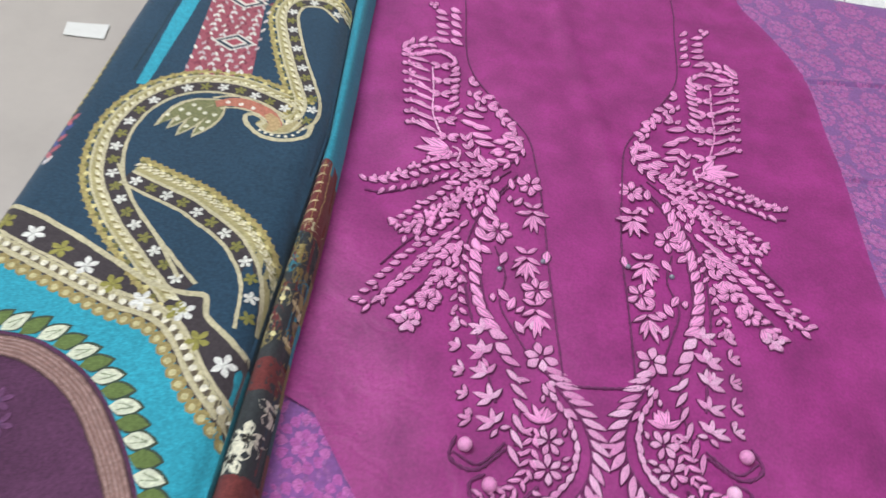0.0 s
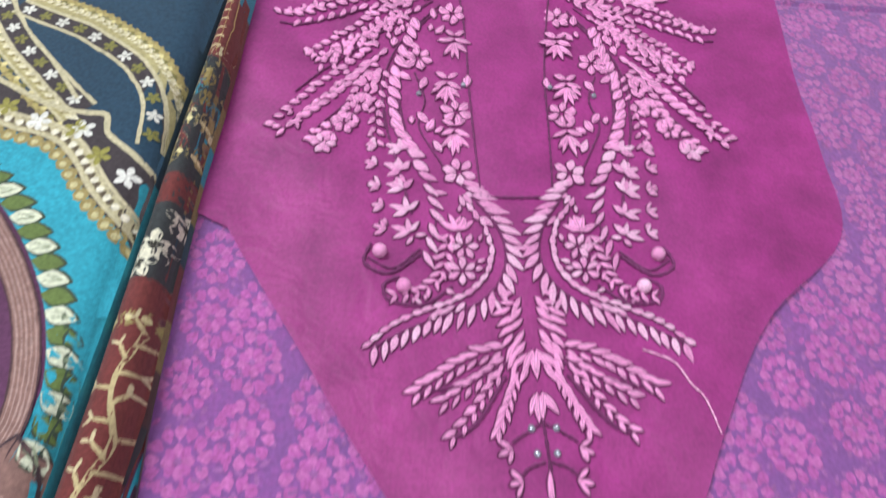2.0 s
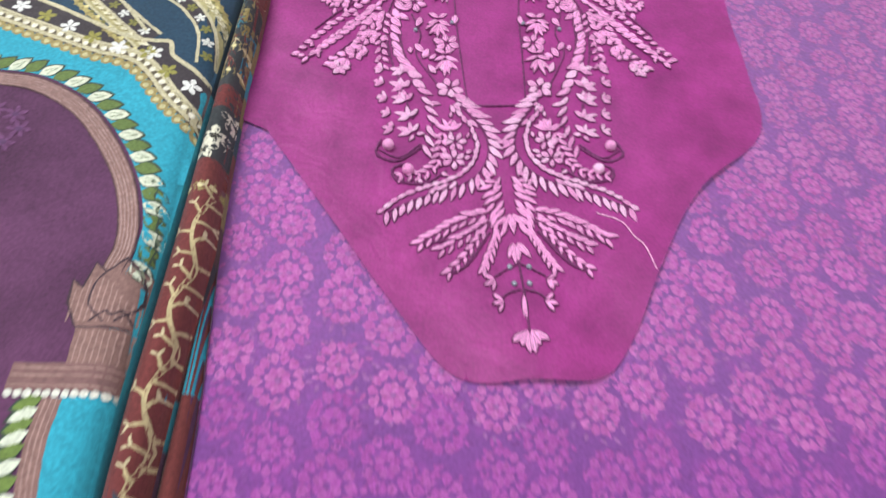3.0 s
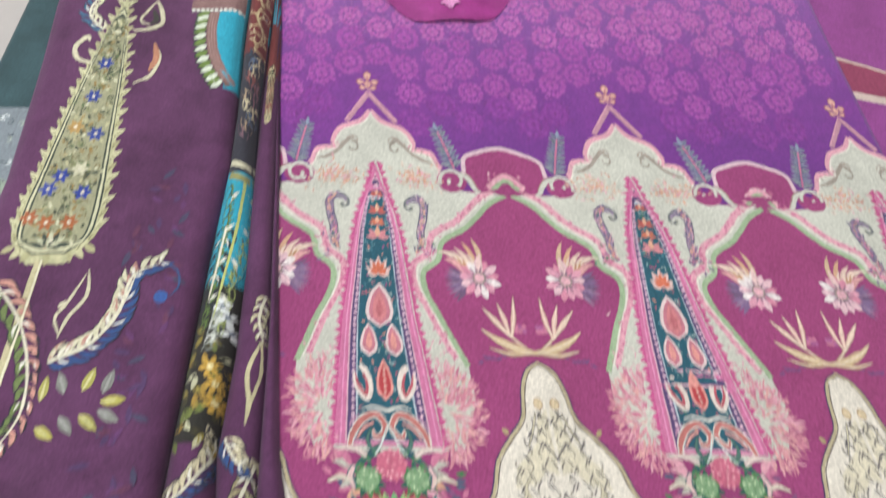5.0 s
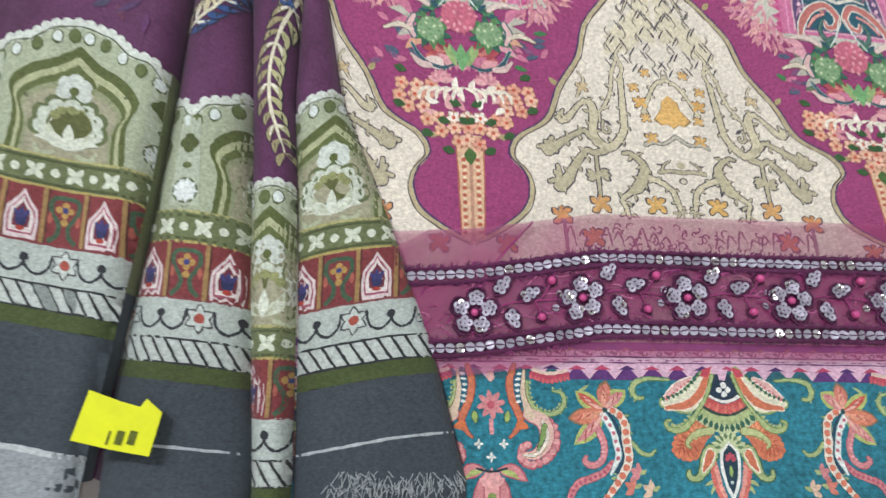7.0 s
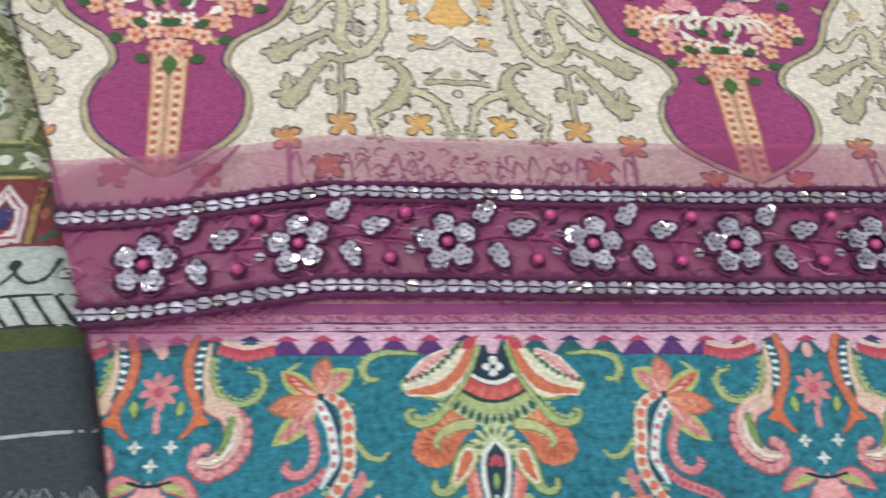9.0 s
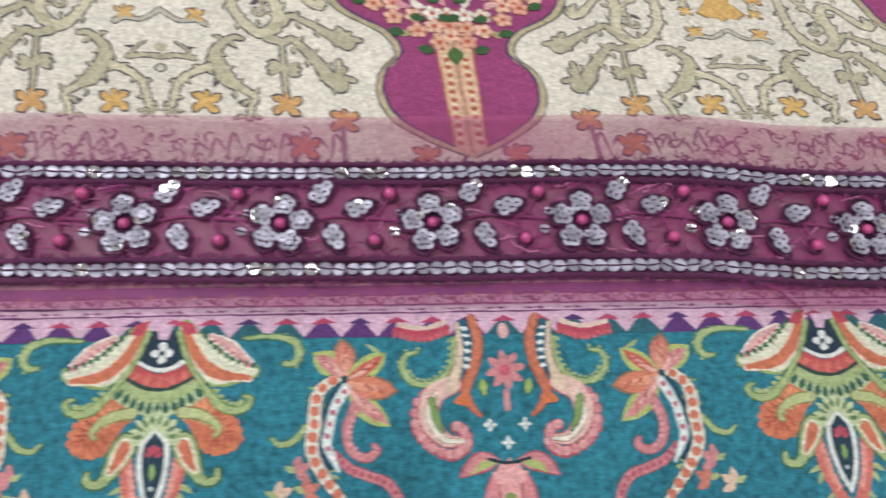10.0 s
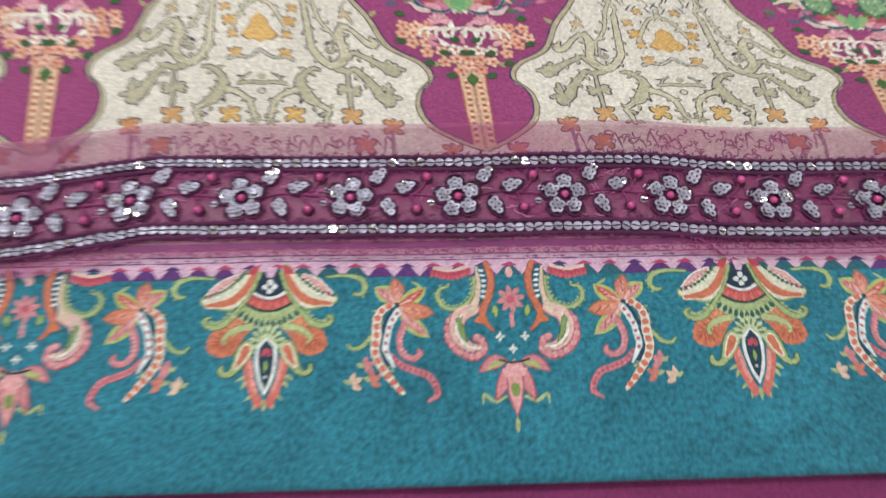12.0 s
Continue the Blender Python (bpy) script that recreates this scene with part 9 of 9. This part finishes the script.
for i in range(60):
    x, y = rng.uniform(-0.108, -0.093), rng.uniform(0.625, 0.684)
    pr.leaf(x, y, rng.uniform(0, 360), 0.010, 0.005, rng.choice((OCHRE, "#1a7c94", MAROON, "#c5bb92", "#2a2d33", "#86733a")), 2 + 0.02 * i)
for i in range(7):
    pr.line([(-0.107, 0.688 + 0.0062 * i), (-0.0985, 0.690 + 0.0062 * i)], 0.0011, "#c9b98c", 3.2)
pr.line([(-0.0985, 0.686), (-0.0978, 0.71), (-0.0985, 0.731)], 0.0030, "#b59a5e", 3.3)
for i in range(14):
    pr.leaf(-0.1025 + 0.0018 * math.sin(i), 0.332 + 0.0055 * i, rng.choice((60, 120, 80, 100)), 0.014, 0.006, rng.choice(("#7f5a66", "#c6b894", "#53647f", "#a88f72", "#2f3a4a", "#8a4f4a")), 2.4 + 0.04 * i)
pr.make("flower_band_print", scarf, "cream flowers and gold scallops on a dark band")
pr = Print(pleat2_at)
pr.line([(-0.112, 0.313), (-0.101, 0.310), (-0.092, 0.314)], 0.0042, "#c9c3a4", 3.4)
pr.line([(-0.112, 0.303), (-0.101, 0.300), (-0.092, 0.304)], 0.0052, "#8d8a52", 3.2)
feather([(-0.1015, 0.298), (-0.1035, 0.262), (-0.1085, 0.222), (-0.1115, 0.198)], 13, 0.0135, 0.0052, ("#9aa65a", "#5f7a35"), pr, (1, -1), "#b9bf6a")
feather([(-0.110, 0.262), (-0.113, 0.235), (-0.116, 0.21)], 7, 0.009, 0.003, ("#20242c", "#20242c"), pr)
for x, y in ((-0.1035, 0.199), (-0.107, 0.206), (-0.101, 0.190)):
    pr.flower(x, y, 0.0058, 4, "#dfe2df", "#6f7a8a", 4, 20, 0.8)
for i in range(5):
    pr.leaf(-0.1165 + 0.001 * i, 0.178 + 0.0045 * i, 10 + 8 * i, 0.0125, 0.005, "#c8cabf" if i % 2 else "#8d938b", 3.4 + 0.1 * i, 0.15)
for x, y in ((-0.1065, 0.158), (-0.110, 0.168), (-0.106, 0.147)):
    pr.flower(x, y, 0.0066, 6, "#c49a35", "#e2d59a", 4.4, 10, 0.85)
for i in range(46):
    pr.leaf(rng.uniform(-0.126, -0.102), rng.uniform(0.122, 0.19), rng.uniform(0, 360), 0.008, 0.0036, rng.choice(("#8f7f35", "#3f3a22", "#b7b593", "#6a7435", "#a3812f")), 2.4 + 0.02 * i)
feather([(-0.130, 0.092), (-0.117, 0.100), (-0.106, 0.116), (-0.1045, 0.128)], 10, 0.0088, 0.0034, ("#cbbf9c", "#2f4f86"), pr)
pr.make("bouquet_print", scarf, "green, white and mustard flower print on turquoise")
pr = Print(pleat3_at)
pr.fill([(-0.11, 0.40), (-0.08, 0.40), (-0.08, 0.55), (-0.11, 0.55)], MAROON, 1, 0.0016)
pr.fill([(-0.095, 0.455), (-0.08, 0.455), (-0.08, 0.55), (-0.095, 0.55)], TURQ, 1.5, 0.0016)
pr.make("pleat_print", scarf, "maroon and turquoise field on a narrow pleat")
pr = Print(pleat3_at)
for y in np.arange(0.352, 0.40, 0.0016):
    pr.leaf(-0.0925, y, 80, 0.011, 0.005, rng.choice(("#b9ad84", "#4a4a3a", "#8a4a3f")), 2)
feather([(-0.083, 0.215), (-0.0855, 0.2), (-0.0825, 0.185)], 6, 0.006, 0.0024, ("#c6bd97", "#c6bd97"), pr)
pr.line([(-0.083, 0.185), (-0.0895, 0.166), (-0.0875, 0.148), (-0.0885, 0.135)], 0.0026, "#c2b88f", 3, (0.5, 0.3))
pr.line([(-0.083, 0.185), (-0.0825, 0.165), (-0.0865, 0.147), (-0.0885, 0.135)], 0.0016, "#c2b88f", 3, (0.5, 0.3))
feather([(-0.0995, 0.128), (-0.0925, 0.116), (-0.086, 0.112)], 6, 0.0085, 0.003, ("#cbbf9c", "#2f4f86"), pr)
feather([(-0.082, 0.113), (-0.0905, 0.085), (-0.091, 0.06), (-0.083, 0.035)], 13, 0.0085, 0.0032, ("#b5b182", "#9a8f6a"), pr)
pr.make("leaf_print", scarf, "cream leaf print on a violet pleat")
pr = Print(back_at)
pr.fill([(-0.34, 0.05), (-0.24, 0.05), (-0.24, 0.36), (-0.34, 0.36)], "#7d868c", 1, 0.01)
for i in range(9):
    y = 0.08 + 0.03 * i
    pr.line([(-0.33, y + 0.02), (-0.30, y), (-0.25, y - 0.03)], 0.010, ("#cfd6da", "#5c3a3a", "#8d9a8a")[i % 3], 2)
for _ in range(120):
    pr.line(spiral(rng.uniform(-0.33, -0.255), rng.uniform(0.06, 0.36), rng.uniform(0.002, 0.004), rng.uniform(0, 360), 250, 0.3, 7), 0.0009, rng.choice(("#dde2e2", "#3b4650", "#a0aa9a")), 3, smooth=False)
for y in (0.53, 0.535, 0.545, 0.555):
    pr.leaf(-0.268, y, rng.uniform(30, 140), 0.012, 0.006, rng.choice((TURQ, "#b9ad84", MAROON)), 2)
pr.make("back_layer_print", scarf, "striped grey print on the scarf's back layer")
# ---------------------------------------------------------------- small things and cloths beneath
def frayed(name, label, category, pts, z, thick, mat, curl=0.0):
    """A small flat piece of card or paper with slightly lifted corners."""
    ob = thing(name, label, category)
    pr = Print(lambda u, v, h: np.stack([u, v, z + curl * np.sin(60 * np.asarray(u) + 40 * np.asarray(v)) + h], 1))
    pr.fill(pts, mat, 0, 0.004)
    pr.put(np.array(pts), [tuple(reversed(range(len(pts))))], mat, -thick / LAYER)
    body = pr.make("sheet", ob)
    return ob


# back panel of the shirt under the front, showing past the cut side
panel = thing("back_panel", "plain mauve back panel showing beyond the shirt front", "fabric")
panel_at = lambda u, v, h: np.stack([u, v, -0.005 + 0.0006 * np.sin(20 * u + 14 * v) + h], 1)
sheet("panel_cloth", panel_at, np.linspace(0.34, 0.78, 60), np.linspace(0.24, 1.03, 100), panel, [cloth("#8e3a86", 0.0006, 0.08)], thick=0.005)
pr = Print(panel_at)
pr.line([(0.36, 0.445), (0.40, 0.429), (0.45, 0.41), (0.6, 0.37)], 0.003, "#cbb0a2", 1)
pr.fill([(0.36, 0.441), (0.6, 0.366), (0.6, 0.33), (0.36, 0.40)], "#8f3557", 1)
pr.line([(0.36, 0.4), (0.40, 0.39), (0.6, 0.335)], 0.008, "#c9b3a8", 1.5)
pr.make("border_print", panel)
# magenta cloth under the hem
under = thing("magenta_cloth", "plain dark magenta cloth folded under the shirt hem", "fabric")
under_at = lambda u, v, h: np.stack([u, v + 0.0025 * np.sin(35 * u), -0.002 + 0.002 * np.sin(33 * u + 60 * v) - 0.004 * (v > -0.15) + h], 1)
sheet("cloth", under_at, np.linspace(-0.25, 0.6, 120), np.linspace(-0.42, -0.128, 50), under, [cloth("#7b1f57", 0.0006, 0.12)], thick=0.006)
# white sheet past the shoulder of the shirt
white = thing("white_cloth", "plain white cloth lying beyond the shirt", "fabric")
sheet("cloth", lambda u, v, h: np.stack([u, v, -0.008 + 0.001 * np.sin(25 * u + 9 * v) + h], 1), np.linspace(-0.05, 0.9, 60), np.linspace(1.0, 1.7, 50), white, [cloth("#e9e9ea", 0.0006, 0.03)], thick=0.003)
frayed("paper_slip", "small torn white paper slip on the floor", "paper", [(-0.298, 0.860), (-0.271, 0.863), (-0.269, 0.847), (-0.295, 0.846)], FLOOR + 0.0012, 0.0004, plain("white_paper", "#d2d2d0", 0.8, 0, 0.03, 200), 0.0004)
# tag pinned to the scarf
tag = frayed("price_tag", "bright yellow torn card tag on the scarf end", "tag", [(-0.1455, -0.0665), (-0.134, -0.0705), (-0.1265, -0.0725), (-0.1245, -0.0695), (-0.1185, -0.0745), (-0.1215, -0.090), (-0.136, -0.0875), (-0.150, -0.0845)], 0.0215, 0.0005,
             plain("yellow_card", "#d8dc0e", 0.6, 0, 0.05, 150), 0.0005)
pr = Print(lambda u, v, h: np.stack([u, v, 0.0222 + h + 0 * u], 1))
for x, w, hgt in ((-0.1365, 0.0008, 0.005), (-0.1325, 0.0028, 0.005), (-0.1280, 0.0028, 0.005)):
    pr.at(x, -0.0835, -12)
    pr.fill([(-w / 2, -hgt / 2), (w / 2, -hgt / 2), (w / 2, hgt / 2), (-w / 2, hgt / 2)], "#5c6414", 1, 0.003)
pr.make("marking", tag, "faded dark pen marks")
# frayed thread ends along the scarf's cut edge
fr_v, fr_f = [], []
for place, a, b, y0 in ((pleat4_at, -0.058, -0.006, -0.0995),):
    for i in range(260):
        x = rng.uniform(a, b)
        p = place([x], [y0 + rng.uniform(-0.004, 0.004)], 0.0006)[0]
        t, ln = rng.gauss(-1.57, 0.5), rng.uniform(0.002, 0.006)
        q = p + np.array([ln * math.cos(t), ln * math.sin(t), rng.uniform(-0.001, 0.0015)])
        w = np.array([-math.sin(t), math.cos(t), 0]) * 0.00016
        n = len(fr_v)
        fr_v += [tuple(p + w), tuple(p - w), tuple(q - w), tuple(q + w), tuple((p + q) / 2 + np.array([0, 0, 0.0003]))]
        fr_f += [(n, n + 1, n + 4), (n + 1, n + 2, n + 4), (n + 2, n + 3, n + 4), (n + 3, n, n + 4)]
me = bpy.data.meshes.new("fringe")
me.from_pydata(fr_v, [], fr_f)
me.materials.append(cloth("#a8aeb2", 0.0005))
ob = new("fringe", me)
ob.parent = scarf
tagged(ob, "frayed pale grey thread ends", kind="stuff")
